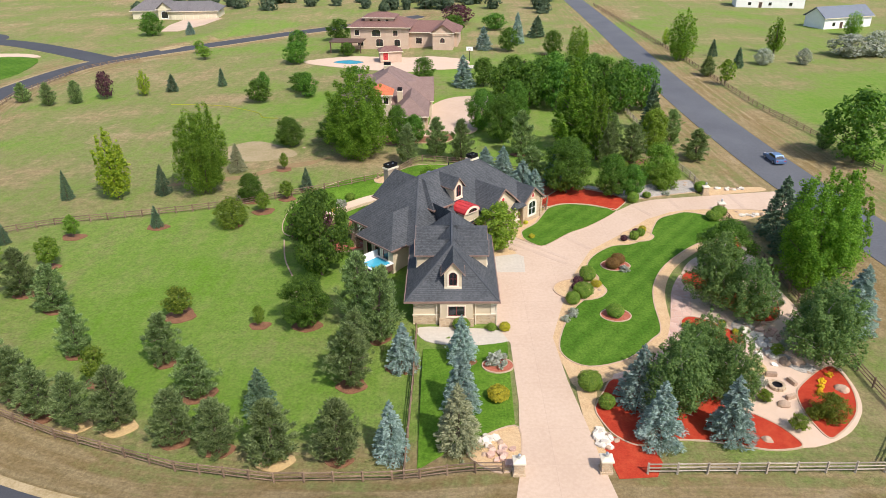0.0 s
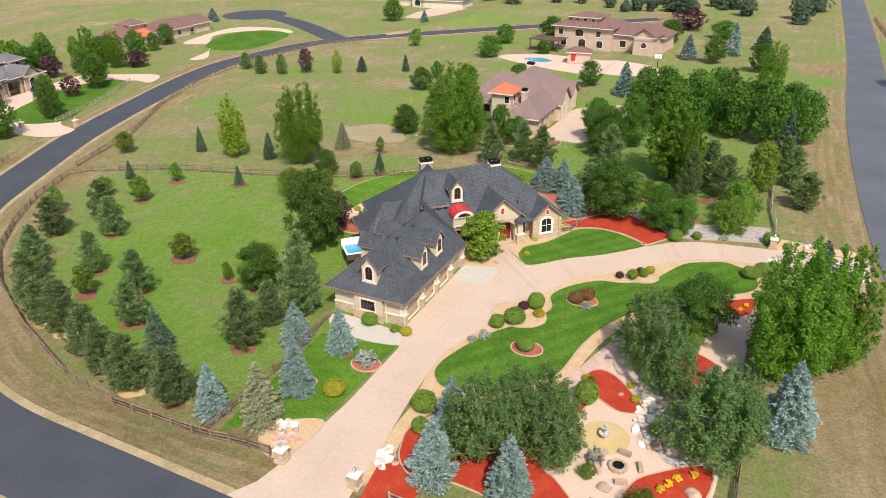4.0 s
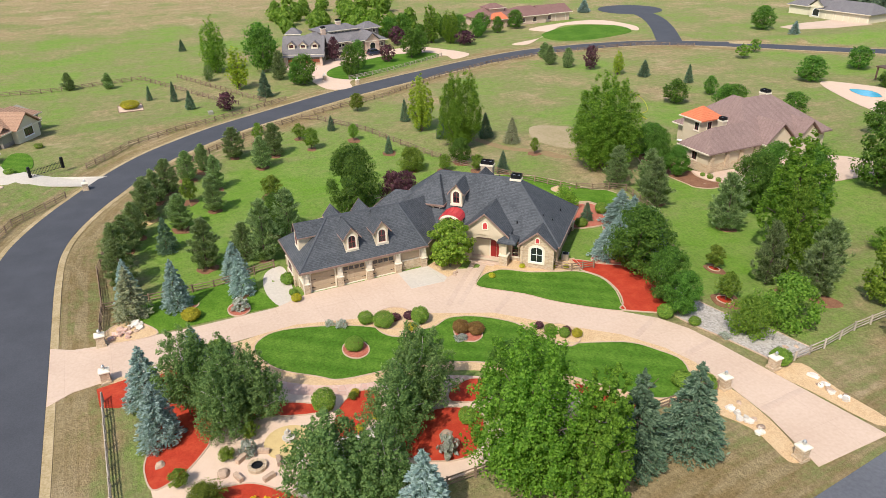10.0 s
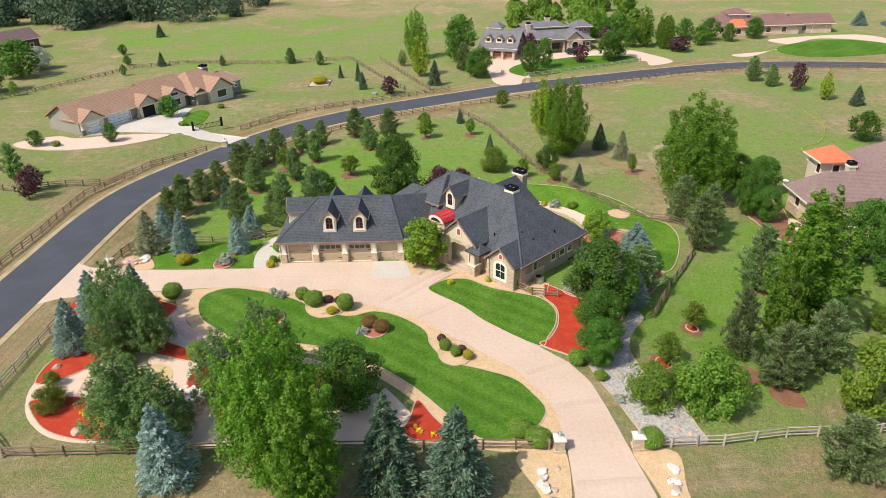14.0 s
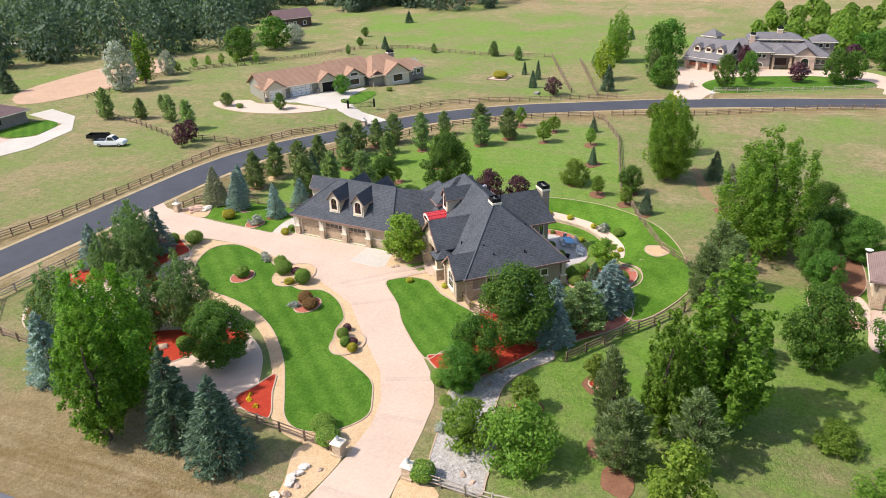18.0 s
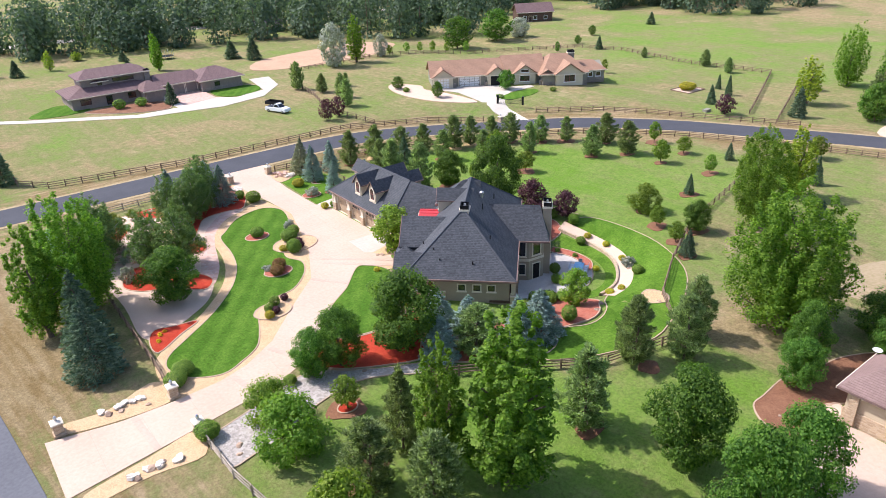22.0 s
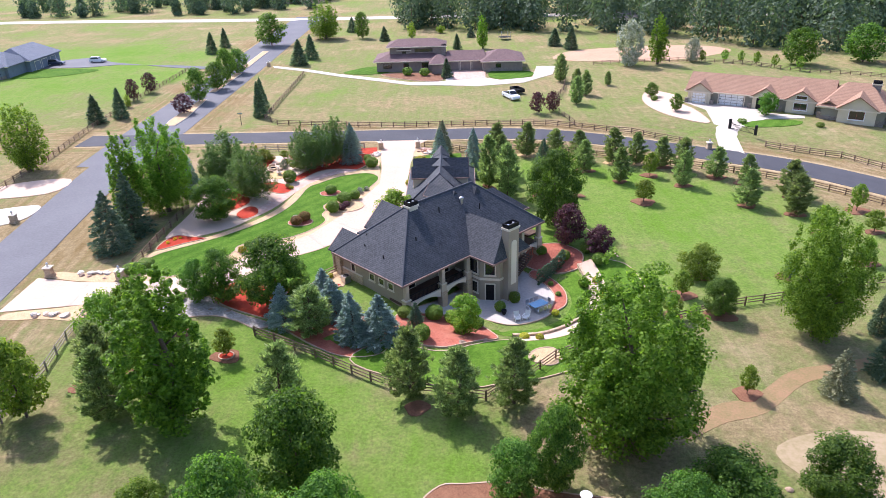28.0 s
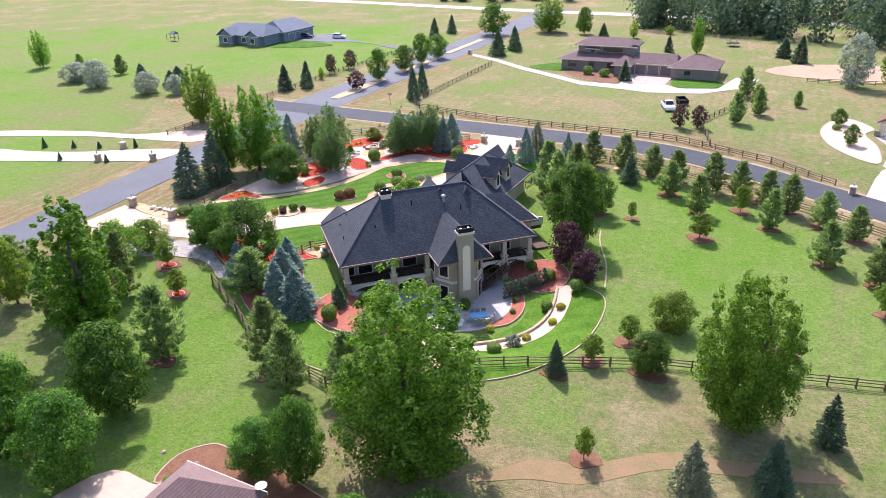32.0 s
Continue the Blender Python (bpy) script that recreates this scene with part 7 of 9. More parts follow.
# blue grey house to the south-east
N8 = thing("house", (0, 0, 0), "blue grey sided house with three white garage doors", "house")
M = pose(148, -36, 0, 0, 0, 180)
block(N8, M, 0, 20, 0, 12, 3.4, 6.6, WALL_BLUE, ROOF_BLUE, (4, 4), 0.7)
block(N8, M, 9, 21.5, 9, 26, 3.4, 6.8, WALL_BLUE, ROOF_BLUE, (3, 3), 0.7, -0.6, "y")
block(N8, M, 2, 8, -2.5, 6, 3.4, 5.8, WALL_BLUE, ROOF_BLUE, (0, 2), 0.6, -0.6, "y", GREY_STONE)
block(N8, M, 14, 19, -2, 6, 3.4, 5.4, WALL_BLUE, ROOF_BLUE, (0, 2), 0.6, -0.6, "y", GREY_STONE)
for y in (13, 17, 22):
    garage_door(N8, face(M, 21.5, y, 0.05, 1), 2.9, 2.5, 0, WHITE, False)
for x, y in ((5, -2.5), (16.5, -2), (11, 0)):
    window(N8, face(M, x, y, 1.0), 1.8, 1.5, 0, WHITE, BLACK, (2, 1))
# barn and far roofs
for x, y, rz, lx, ly, ev, rg, wall, roof, what in ((127, 246, 18, 20, 9, 3.6, 6.8, WHITE, ROOF_BLUE, "white barn with a blue grey metal roof"), (118, 302, -12, 26, 10, 4.6, 7.4, WHITE, ROOF_BLUE, "white farmhouse far across the pasture"), (99, -218, 175, 30, 13, 3.4, 7.4, WALL_PINK, ROOF_BROWN, "large brown-roofed house beyond the county road"), (-150, -62, 150, 14, 9, 3.6, 6.6, DECKING, ROOF_BROWN, "dark timber barn at the edge of the woods"), (-62, -106, 200, 10, 7, 2.8, 4.8, WHITE, ROOF_GREY, "small white house among the trees"), (-122, -104, 170, 14, 8, 2.8, 5.0, WALL_CREAM, ROOF_BROWN, "pale house behind the woods")):
    far_house = thing("barn" if "barn" in what else "house", (0, 0, 0), what, "barn" if "barn" in what else "house")
    M = pose(x, y, H(x, y), 0, 0, rz)
    block(far_house, M, 0, lx, 0, ly, ev, rg, wall, roof, (0, 0), 0.6)
    for i in range(3):
        window(far_house, face(M, lx * (0.2 + 0.3 * i), 0, 0.9), 1.2, 1.2, 0, WHITE, BLACK, (2, 1))
    door(far_house, face(M, lx * 0.36, 0, 0), 1.2, 2.1, DARK_DOOR)

# ---- drives and beds of the neighbours ----
bed([(-52.1, 10.3), (-54.7, 18.2), (-53.1, 27.7), (-51.6, 34.3), (-50.2, 41.2), (-53.8, 43.7), (-55.1, 35.5), (-58.4, 30.8), (-64.1, 26.5), (-71.8, 26.6), (-72.4, 24.9), (-66.5, 22.2), (-67.4, 17.4), (-59.3, 11.6)], PALE_CONCRETE, "driveway", "white concrete drive before the garages", "driveway", 0.05, None, False, 2.0)
bed([(-52.6, 5.5), (-48.7, -0.7), (-45.2, 2.6), (-43.5, 11.1), (-45.2, 20.1), (-49.5, 26.8), (-52.5, 27.7), (-52.6, 18.0), (-50.9, 10.2)], SAND, "gravel_bed", "pale gravel bed with clipped shrubs", "gravel", 0.04, CURB, True, 2.0)
bed([(-57.9, 29.8), (-63.2, 27.3), (-69.9, 28.5), (-68.0, 31.4), (-60.3, 32.3)], LAWN, "lawn", "small green lawn before the porch", "lawn", 0.055, None, True, 2.0)
bed([(52, -41), (41, -34), (30, -25.5), (19, -18.5), (10, -12.5), (2, -11.4), (-7, -9.4), (-18.7, -12.5), (-27, -22), (-29.5, -33), (-24, -33.5), (-21.5, -19), (-13, -16), (-8.6, -20), (-9, -29.6), (1.5, -29.8), (1.2, -16), (10.4, -16), (19.4, -22), (30.6, -29), (41, -37), (53, -44)], PALE_CONCRETE, "driveway", "long curved pale concrete drive", "driveway", 0.05, None, False, 2.0)
bed([(-0.2, -29.6), (-9.6, -29.6), (-9.2, -19), (-0.6, -17)], PAVER, "driveway", "rose brick apron before the garage doors", "driveway", 0.065, None, False)
bed([(-10.2, -21), (-12, -28.6), (-21.6, -26.4), (-20.8, -19.6), (-13.8, -17)], LAWN, "lawn", "small watered lawn inside the drive", "lawn", 0.06, None)
bed([(19, -27), (11, -19), (3, -16.6), (1.6, -24), (8, -28)], BARK, "mulch_bed", "planted rock bed before the low house", "garden bed", 0.06)
bed([(30, -31), (22, -39), (17, -30), (24, -27.6)], LAWN, "lawn", "bright lawn beside the low house", "lawn", 0.05, None)
bed([(-4, 132.2), (0.6, 131.6), (5.4, 133), (7.4, 146), (9, 156), (13, 160), (2, 160), (-3.8, 152), (-3.6, 142)], CONCRETE, "driveway", "pink concrete court before the north garages", "driveway", 0.05, None)
bed([(-4.0, 129.7), (-6.4, 130.8), (-4.5, 131.8), (-1.6, 131.9), (0.0, 131.4), (-1.4, 130.2)], SAND, "gravel_bed", "pale stone bed by the court", "gravel", 0.075, CURB)
bed([(-93.6, 101.6), (-95.6, 96), (-110, 94.5), (-124.6, 91.4), (-128.6, 92.6), (-125.5, 101.4), (-131, 107.5), (-131.6, 112.3), (-134.6, 127), (-136, 137), (-128, 143), (-117.0, 147), (-112.4, 139.6), (-119.0, 138.4), (-110, 119.4), (-103.6, 107.2), (-100, 103.4)], SAND, "driveway", "pale drive curving to the grey house", "driveway", 0.05, None)
bed([(-107.6, 100.6), (-102.1, 106.0), (-108.0, 116.4), (-114.2, 129.0), (-119.2, 138.1), (-125.6, 136.4), (-127.2, 124.9), (-124.0, 115.9), (-120.0, 107.0), (-114.5, 101.8)], LAWN, "lawn", "green oval lawn inside the drive", "lawn", 0.06, None, True, 2.0)
bed([(-124, 166), (-128, 178), (-136, 188), (-146, 186), (-151, 216), (-134, 222), (-124, 216), (-140, 214), (-146, 202), (-138, 190), (-131, 182), (-121, 170)], SAND, "driveway", "pale loop drive of the maroon-roofed house", "driveway", 0.05, None, True, 2.0)
bed([(-134, 183.6), (-122, 182), (-118, 193), (-123, 213), (-137, 216), (-143, 202)], LAWN, "lawn", "green oval lawn with rocks", "lawn", 0.06, None, True, 2.0)
bed([(-42, 206), (-30, 197), (-14, 190), (2, 190), (6, 200), (-2, 206), (-20, 210), (-30, 212)], SAND, "pool_terrace", "pale stone pool terrace", "terrace", 0.06, None, True, 2.0)
bed([(-33, 204), (-27, 200.6), (-24, 203), (-29, 206.6)], WATER, "pool", "blue swimming pool water", "pool", 0.075, CURB, True, 2.0)
bed([(-8, 193), (8, 190.6), (9, 194), (-7, 197)], PALE_CONCRETE, "sports_court", "white concrete sports court", "court", 0.08, None, False)
bed([(-105, 290), (-90, 291), (-92, 276), (-98, 262), (-104, 262), (-106, 276)], CONCRETE, "driveway", "pink concrete drive far behind the road", "driveway", 0.05, None, False, 2.0)
bed([(128, -50), (126, -64), (118, -68), (108, -58), (84, -46), (67, -40), (67, -43.5), (84, -49.5), (104, -53), (112, -50)], OLD_ASPHALT, "driveway", "grey gravel drive to the blue grey house", "driveway", 0.05, None, False)
bed([(128, -36), (127, -48), (112, -48), (106, -44), (116, -36)], LAWN, "lawn", "bright watered lawn by the blue grey house", "lawn", 0.05, None)
bed([(110, 82), (91, 78.6), (80.5, 75.1), (73.7, 71.1), (66, 67.2), (62.2, 67.4), (62.6, 73), (68.3, 76.1), (85.7, 83), (108, 90)], PALE_CONCRETE, "driveway", "white concrete drive across the side road", "driveway", 0.05, None)
bed([(110, 71), (93, 64.6), (80, 62), (72, 56), (64, 54.6), (64.5, 61.6), (78, 64.6), (91, 67.6), (110, 75)], SAND, "farm_track", "pale dirt farm track", "track", 0.04, None)
for pts in ([(58.3, 21.8), (57.9, 15), (59.2, -2), (60.6, -2), (61.0, 17), (60.4, 21.6)], [(59.4, -10), (59.4, -34), (61.4, -34), (61.2, -10)], [(60, -42), (60.6, -70), (62.6, -70), (62, -42)]):
    bed(pts, GRAVEL, "road_island", "planted gravel island in the side road", "road island", 0.14, PALE_CONCRETE, False)
structure("dry_swale", drape(spline([(-21, 120.4), (-25, 118.2), (-29, 116.8), (-34, 112.6), (-38, 111.2), (-46, 108.6), (-46, 107.4), (-38, 109.4), (-33.6, 110.6), (-28.6, 114.6), (-24.6, 116)], True, 4), 0.012, 2.0), shade("rusty dry weeds", (0.30, 0.185, 0.10), (0.21, 0.165, 0.07), 0.6, 0.95, 0.8, 8), "reddish dry weeds in a shallow swale", "swale")
structure("bare_soil", drape(spline([(-27.6, 122), (-32, 119.4), (-38, 119.6), (-44, 124), (-38, 131), (-31, 127)], True, 4), 0.012, 2.0), shade("bare sandy soil", (0.36, 0.28, 0.17), (0.27, 0.22, 0.11), 0.3, 0.95, 0.5, 8), "bare sandy soil by the swale", "soil")
bed([(-86, -56), (-70, -62), (-40, -58), (-30, -44), (-46, -38), (-70, -40)], shade("bare clay yard", (0.50, 0.33, 0.21), (0.42, 0.27, 0.17), 0.2, 0.95, 0.4, 8), "bare_soil", "bare pinkish clay yard by the woods", "soil", 0.03, None, True, 3.0)

# ---- farther trees ----
FARGRP = "trees of the neighbouring lots"


def far_plants(kind, rows, group=""):
    for r in rows:
        plant(kind, *r, group=group, light=True)


far_plants("spruce", [(78.9, -68.4, 6.8, 4.2), (78.4, -81, 6.4, 3.6), (45, -44.3, 7.3, 5.4), (42.7, 8.6, 7, 3.2), (41.4, 15.6, 7.6, 3.3), (38, -108.4, 5.4, 4), (23.6, -85.6, 4.8, 3.8), (-33.1, -66.8, 5.4, 4.8), (-37.5, -60.2, 7, 4.7), (1, -20.7, 5, 3.3), (-127.1, -0.6, 4, 2.6), (-178.6, -19.9, 4.4, 3.3), (-106, 55.1, 3.5, 1.5), (-101.9, 60.3, 4.8, 1.8), (-91.2, 62.6, 4.3, 2.3), (-95.1, 80.5, 6.2, 3.6), (-166.9, 70.1, 3.6, 2.4), (-68, 172.4, 4.2, 3.1), (-57.1, 177.2, 4.4, 2.3), (38.3, 130, 9.7, 4), (74.7, 202.1, 4.7, 2.7), (76.3, 187.1, 5.1, 3), (29.1, 235.9, 6.5, 5.8)], FARGRP)
far_plants("spruce", [(76.9, 17.7, 6.2, 4.2), (73.3, 13.4, 6.6, 3.7), (89.8, 75.4, 2, 1), (84, 73.4, 1.4, 1), (79, 71.7, 1.4, 1), (72.8, 68.6, 1.8, 0.9), (79.2, 80, 1.6, 0.9), (70.2, 77.4, 1.5, 0.9), (-1.7, -64.9, 4.7, 2.8), (-6.5, -88.4, 3.2, 3.1), (43.3, -53.8, 7.2, 4.6)], FARGRP)
far_plants("round", [(62.3, -81.7, 10.9, 11.1), (60.4, -34, 7, 7), (60.0, -13.3, 7.1, 6.4), (32.3, -92.8, 9.1, 6.2), (-97.3, -35, 10.2, 10.5), (-115.8, -36.5, 10.5, 12), (-129.8, -12, 2.8, 2.7), (-145.7, -19.8, 3.4, 3.1), (-115, -7, 3.2, 1.8), (-46.5, 4.7, 3.2, 3.3), (-48.3, 18.4, 3.8, 3.1), (-65.1, 23.7, 4.7, 4.7), (-131.8, 87.7, 12, 10.5), (-102.8, 92.4, 7.9, 6.9), (-105.8, 105.7, 8.4, 5.4), (-112.5, 110.3, 8.2, 5.2), (-120, 129.3, 8.6, 6.4), (-123.4, 133.1, 7.6, 6), (-122.9, 86.6, 12.2, 7.6), (-103.9, 90.6, 6.3, 5), (-139.1, 140.8, 6.3, 5.4), (-151.8, 139.7, 8.4, 7), (-155.2, 136, 6.8, 7), (-143.6, 152, 7.6, 7), (-150, 160, 6.6, 6.5), (-147, 167, 7, 7), (-140, 162, 6, 6), (-149, 182, 6.6, 6.4), (-144.7, 172.4, 5.6, 4.6), (-43.8, 160.9, 5.4, 6.1), (-45.6, 173, 4.4, 3.6), (-36.3, 171.1, 4.5, 6.1), (-22.9, 173.5, 5.2, 5.8), (-103.6, 253.2, 8, 8.8), (-33.1, 164.7, 5.9, 5.3), (16.3, 253.3, 5.6, 9.3)], FARGRP)
far_plants("round", [(12, 150.4, 9.6, 8.0), (17.4, 149.6, 10.2, 8.2), (23.2, 148.0, 10.4, 8.2), (29.0, 145.6, 10, 8.0), (35.4, 143.4, 10, 8.0), (41.0, 146.4, 9.6, 7.4), (14.6, 157.6, 9.8, 8.2), (20.8, 156.6, 10, 8.0), (27, 154.6, 10, 8.0), (33.4, 152.2, 10, 8.0), (38.6, 154.6, 9, 7.4), (24.6, 162.6, 9.4, 8), (33, 161, 9, 8), (-43.4, 203.6, 6.3, 7.7), (60.2, 0.1, 8.2, 6.2), (60.6, -24.2, 8.6, 6), (68, 112.5, 12.5, 12), (8.6, 170, 7, 6), (-6, 176, 6, 6), (-30, 213, 4, 5), (18, 214, 7, 7), (2, 240, 7, 8), (30, 205, 7, 6), (-36, 240, 7, 9), (-47, 226, 6, 7)], FARGRP)
far_plants("plum", [(60.0, 11, 4.6, 5.1), (-18.9, 18.1, 4.6, 3.5), (-22.3, 17.1, 4.4, 3.6), (-85.5, 69.7, 4.3, 4.4), (-118.6, 121.2, 5.0, 5.2), (-127.4, 108.0, 7.0, 4.0), (-131, 152.7, 4.4, 7.6), (-81.4, 165.4, 6.6, 4.4), (3.7, 266.4, 6.9, 13), (25.2, 188.5, 4.1, 3.4), (19.3, 181.8, 3.6, 4.5), (77.7, -3.5, 5.3, 3.6), (76.9, -11.9, 5.2, 4.2), (-141.5, 133.5, 6, 6)], FARGRP)
far_plants("poplar", [(45.7, -94.2, 13, 12.6), (-9.9, -64.2, 11.1, 4.1), (-57.4, -32.8, 13.5, 6.1), (-129.4, 74.4, 14.7, 7.7), (-138.9, 144.5, 12.6, 6.4), (-135.2, 149.5, 11, 6), (33.6, 184.8, 11.4, 7), (64.1, 196.9, 13.7, 8.5), (93.4, 205.6, 10.1, 5.2), (130, 233.6, 7.9, 5.7), (73.7, 49.6, 12.8, 7.7), (169.7, 17.7, 11.1, 6.1)], FARGRP)
far_plants("pine", [(-28.0, -12.8, 6.8, 4.4), (-125.9, 17.7, 2.9, 2.6), (-31.1, -5.8, 4.5, 3.7), (-28.4, 10.6, 6.2, 4.2), (-126.6, 37.7, 4.5, 3.7), (-123.4, 46.8, 4, 3.5), (-111.7, 88.1, 7.4, 4.8), (-92.2, 159.4, 5.3, 4.1), (-86.8, 161.7, 5.2, 4), (-100.0, 162.7, 4.5, 4.5), (65.0, 177.5, 4.9, 4.7), (66.4, 119.5, 5.4, 4), (152.9, 17.3, 4.8, 3.8), (136.6, 16.9, 5.4, 4.6), (-31.8, 2.2, 5.7, 3.9), (-38.9, -7.7, 3.4, 2.5)], FARGRP)
plants("pine", [(40, 122, 6.7, 4.6), (38.6, 128, 6.4, 4.4)], FARGRP)
far_plants("willow", [(-49.5, -32.1, 12.2, 8.6), (-67.6, -35, 6.6, 4.6), (-126.6, -36.6, 6.6, 8.2), (84.3, 190.4, 4.4, 5.1), (94.8, 190.2, 4.4, 4.4), (112.3, 201, 6.1, 11.3), (120.1, 200.8, 6.9, 9.6), (139.7, 29.1, 5.2, 8.9), (127.3, 32.5, 7.2, 8.4), (108, 33.3, 5.5, 7), (100.5, 31, 4.8, 5.4)], FARGRP)
far_plants("small", [(-76.1, -33.6, 3.4, 2.2), (-83.8, -30.5, 3.7, 2.2), (-93.8, -26.2, 3.8, 2.4), (-80, -32, 3.4, 2.2), (-88, -28.6, 3.5, 2.2), (-70, -34, 3.3, 2.2), (-101.2, 23.6, 3.7, 2.2), (-72.2, 211.5, 3.8, 5), (-76.5, 220.6, 3.9, 3.7), (66, 167.3, 6.2, 4.4)], FARGRP)
far_plants("poplarY", [(-106.3, 76.5, 10.7, 6.1), (-73.2, 168.1, 6.4, 3.4), (66.4, 219.7, 5.3, 2.8), (76, 3.6, 3.4, 1.9), (14.2, -88.9, 6, 3.4), (4.4, -100, 3, 4)], FARGRP)
far_plants("bluish", [(123.3, 21.3, 4.4, 4.6), (108.3, 25.2, 4.2, 4.6), (100.3, 21.3, 3.6, 4.2), (112, 19, 4, 5)], FARGRP)
far_plants("ash", [(-119.3, 71, 5.3, 3.3)], FARGRP)
far_plants("blue", [(-169, 226, 4.7, 6.1), (-90, 252.8, 4.2, 3.8), (21.7, 225.9, 9.3, 4.6), (10.7, 216.9, 6.6, 5.3), (3.7, 169.8, 7.4, 5.6)], FARGRP)
far_plants("box", [(11.6, -25.2, 2.4, 3.2), (7, -24, 2.2, 3.0), (-58.4, 28.9, 1.0, 2.0), (-46.2, 8.6, 1.2, 1.8), (-71.8, 32.9, 1.0, 1.8), (-2.4, 130.8, 0.9, 1.1), (-0.8, 131.0, 0.8, 1.0), (-3.8, 130.6, 0.7, 0.9)], FARGRP)
plant("gold", -100.3, 50.4, 2.0, 4.6)


def woods(name, outline, count, tall, seed, label, leaf):
    """A far stand of trees: many small crowns of leaf tufts as one mesh."""
    rng, pts, trunks = random.Random(seed), [], bmesh.new()
    xs, ys = [p[0] for p in outline], [p[1] for p in outline]
    made = 0
    while made < count:
        x, y = rng.uniform(min(xs), max(xs)), rng.uniform(min(ys), max(ys))
        if not inside(x, y, outline):
            continue
        made += 1
        h, z0 = tall * rng.uniform(0.6, 1.25), H(x, y)
        w = h * rng.uniform(0.7, 1.1)
        tube(trunks, (x, y, z0 - 0.2), (x, y, z0 + h * 0.6), 0.25, 0.1, 5)
        for i in range(560):
            t = rng.uniform(0.0, 1)
            a, r = rng.uniform(0, math.tau), profile("round", t) * w / 2 * rng.uniform(0.35, 1.1) * (1 + 0.25 * math.sin(5 * t + made))
            d = Vector((math.cos(a), math.sin(a), 0.3))
            pts.append((Vector((x + math.cos(a) * r, y + math.sin(a) * r, z0 + t * h)), d))
    me = leaves(pts, 0.8, seed)
    me.materials.append(leaf)
    ob = tagged(new(name, me), label, "woods", kind="stuff")
    part("trunk", trunks, TRUNK, ob)
    return ob


woods("far_woods", [(30, -112), (-20, -100), (-60, -92), (-95, -62), (-120, -52), (-140, -70), (-200, -88), (-240, -100), (-330, -90), (-330, -190), (-150, -180), (-20, -170), (30, -150)], 270, 17, 5, "dense dark cottonwood woods behind the lots", LEAF_HAZED)
woods("far_woods", [(-196, -66), (-210, -40), (-216, -10), (-250, 6), (-290, -20), (-330, -110), (-215, -110)], 120, 16, 8, "dark woods at the edge of the western pasture", LEAF_HAZED)
woods("far_woods", [(60, -175), (300, -190), (300, -215), (120, -240), (60, -230)], 60, 10, 11, "line of trees behind the county road", LEAF_HAZED)
woods("far_woods", [(-140, 300), (0, 300), (40, 280), (45, 330), (-140, 340)], 46, 7, 14, "scattered trees of far gardens", LEAF_HAZED)
woods("far_woods", [(-175, 140), (-160, 165), (-150, 130), (-190, 100), (-240, 120), (-230, 180)], 36, 7, 17, "trees behind the grey house", LEAF_SMALL)


# ---- fences ----
def fence(points, label, material=RAILWOOD, rails=3, height=1.15, gap=2.4, group="post and rail fences"):
    """Post and rail fence along points: each post and each rail its own piece."""
    ob = thing("fence", (*points[0], H(*points[0])), label, "fence", group)
    inv = ob.matrix_world.inverted()
    line = [Vector(points[0])]
    for a, b in zip(points, points[1:]):
        a, b = Vector(a), Vector(b)
        n = max(1, round((b - a).length / gap))
        line += [a + (b - a) * i / n for i in range(1, n + 1)]
    key = material.name
    if key not in FENCE_PIECES:
        bm = bmesh.new()
        box(bm, -0.075, 0.075, -0.075, 0.075, -0.3, 0.97)
        solid(bm, [(-0.075, -0.075, 0.97), (0.075, -0.075, 0.97), (0.075, 0.075, 0.97), (-0.075, 0.075, 0.97), (0, 0, 1.03)], [(0, 1, 4), (1, 2, 4), (2, 3, 4), (3, 0, 4)])
        rail = tube(bmesh.new(), (0, 0, 0), (1, 0, 0), 0.065, 0.05, 6)
        made = []
        for name, b in (("post", bm), ("rail", rail)):
            me = bpy.data.meshes.new(name)
            b.to_mesh(me)
            b.free()
            me.materials.append(material)
            made.append(me)
        FENCE_PIECES[key] = made
    post_mesh, rail_mesh = FENCE_PIECES[key]
    rng = random.Random(len(line))
    for i, p in enumerate(line):
        post = new("post", post_mesh)
        post.parent = ob
        post.matrix_basis = inv @ pose(p.x, p.y, H(p.x, p.y), rng.gauss(0, 1.2), rng.gauss(0, 1.2), rng.uniform(0, 90)) @ Matrix.Diagonal((1, 1, height, 1))
        if i + 1 < len(line):
            q = line[i + 1]
            for k in range(rails):
                z = height * (0.88 - 0.30 * k) + rng.gauss(0, 0.015)
                a, b = Vector((p.x, p.y, H(p.x, p.y) + z)), Vector((q.x, q.y, H(q.x, q.y) + z + rng.gauss(0, 0.02)))
                rail = new("rail", rail_mesh)
                rail.parent = ob
                rail.matrix_basis = inv @ Matrix.Translation(a) @ (b - a).to_track_quat("X", "Z").to_matrix().to_4x4() @ Matrix.Diagonal(((b - a).length, 1, 1, 1))
    return ob


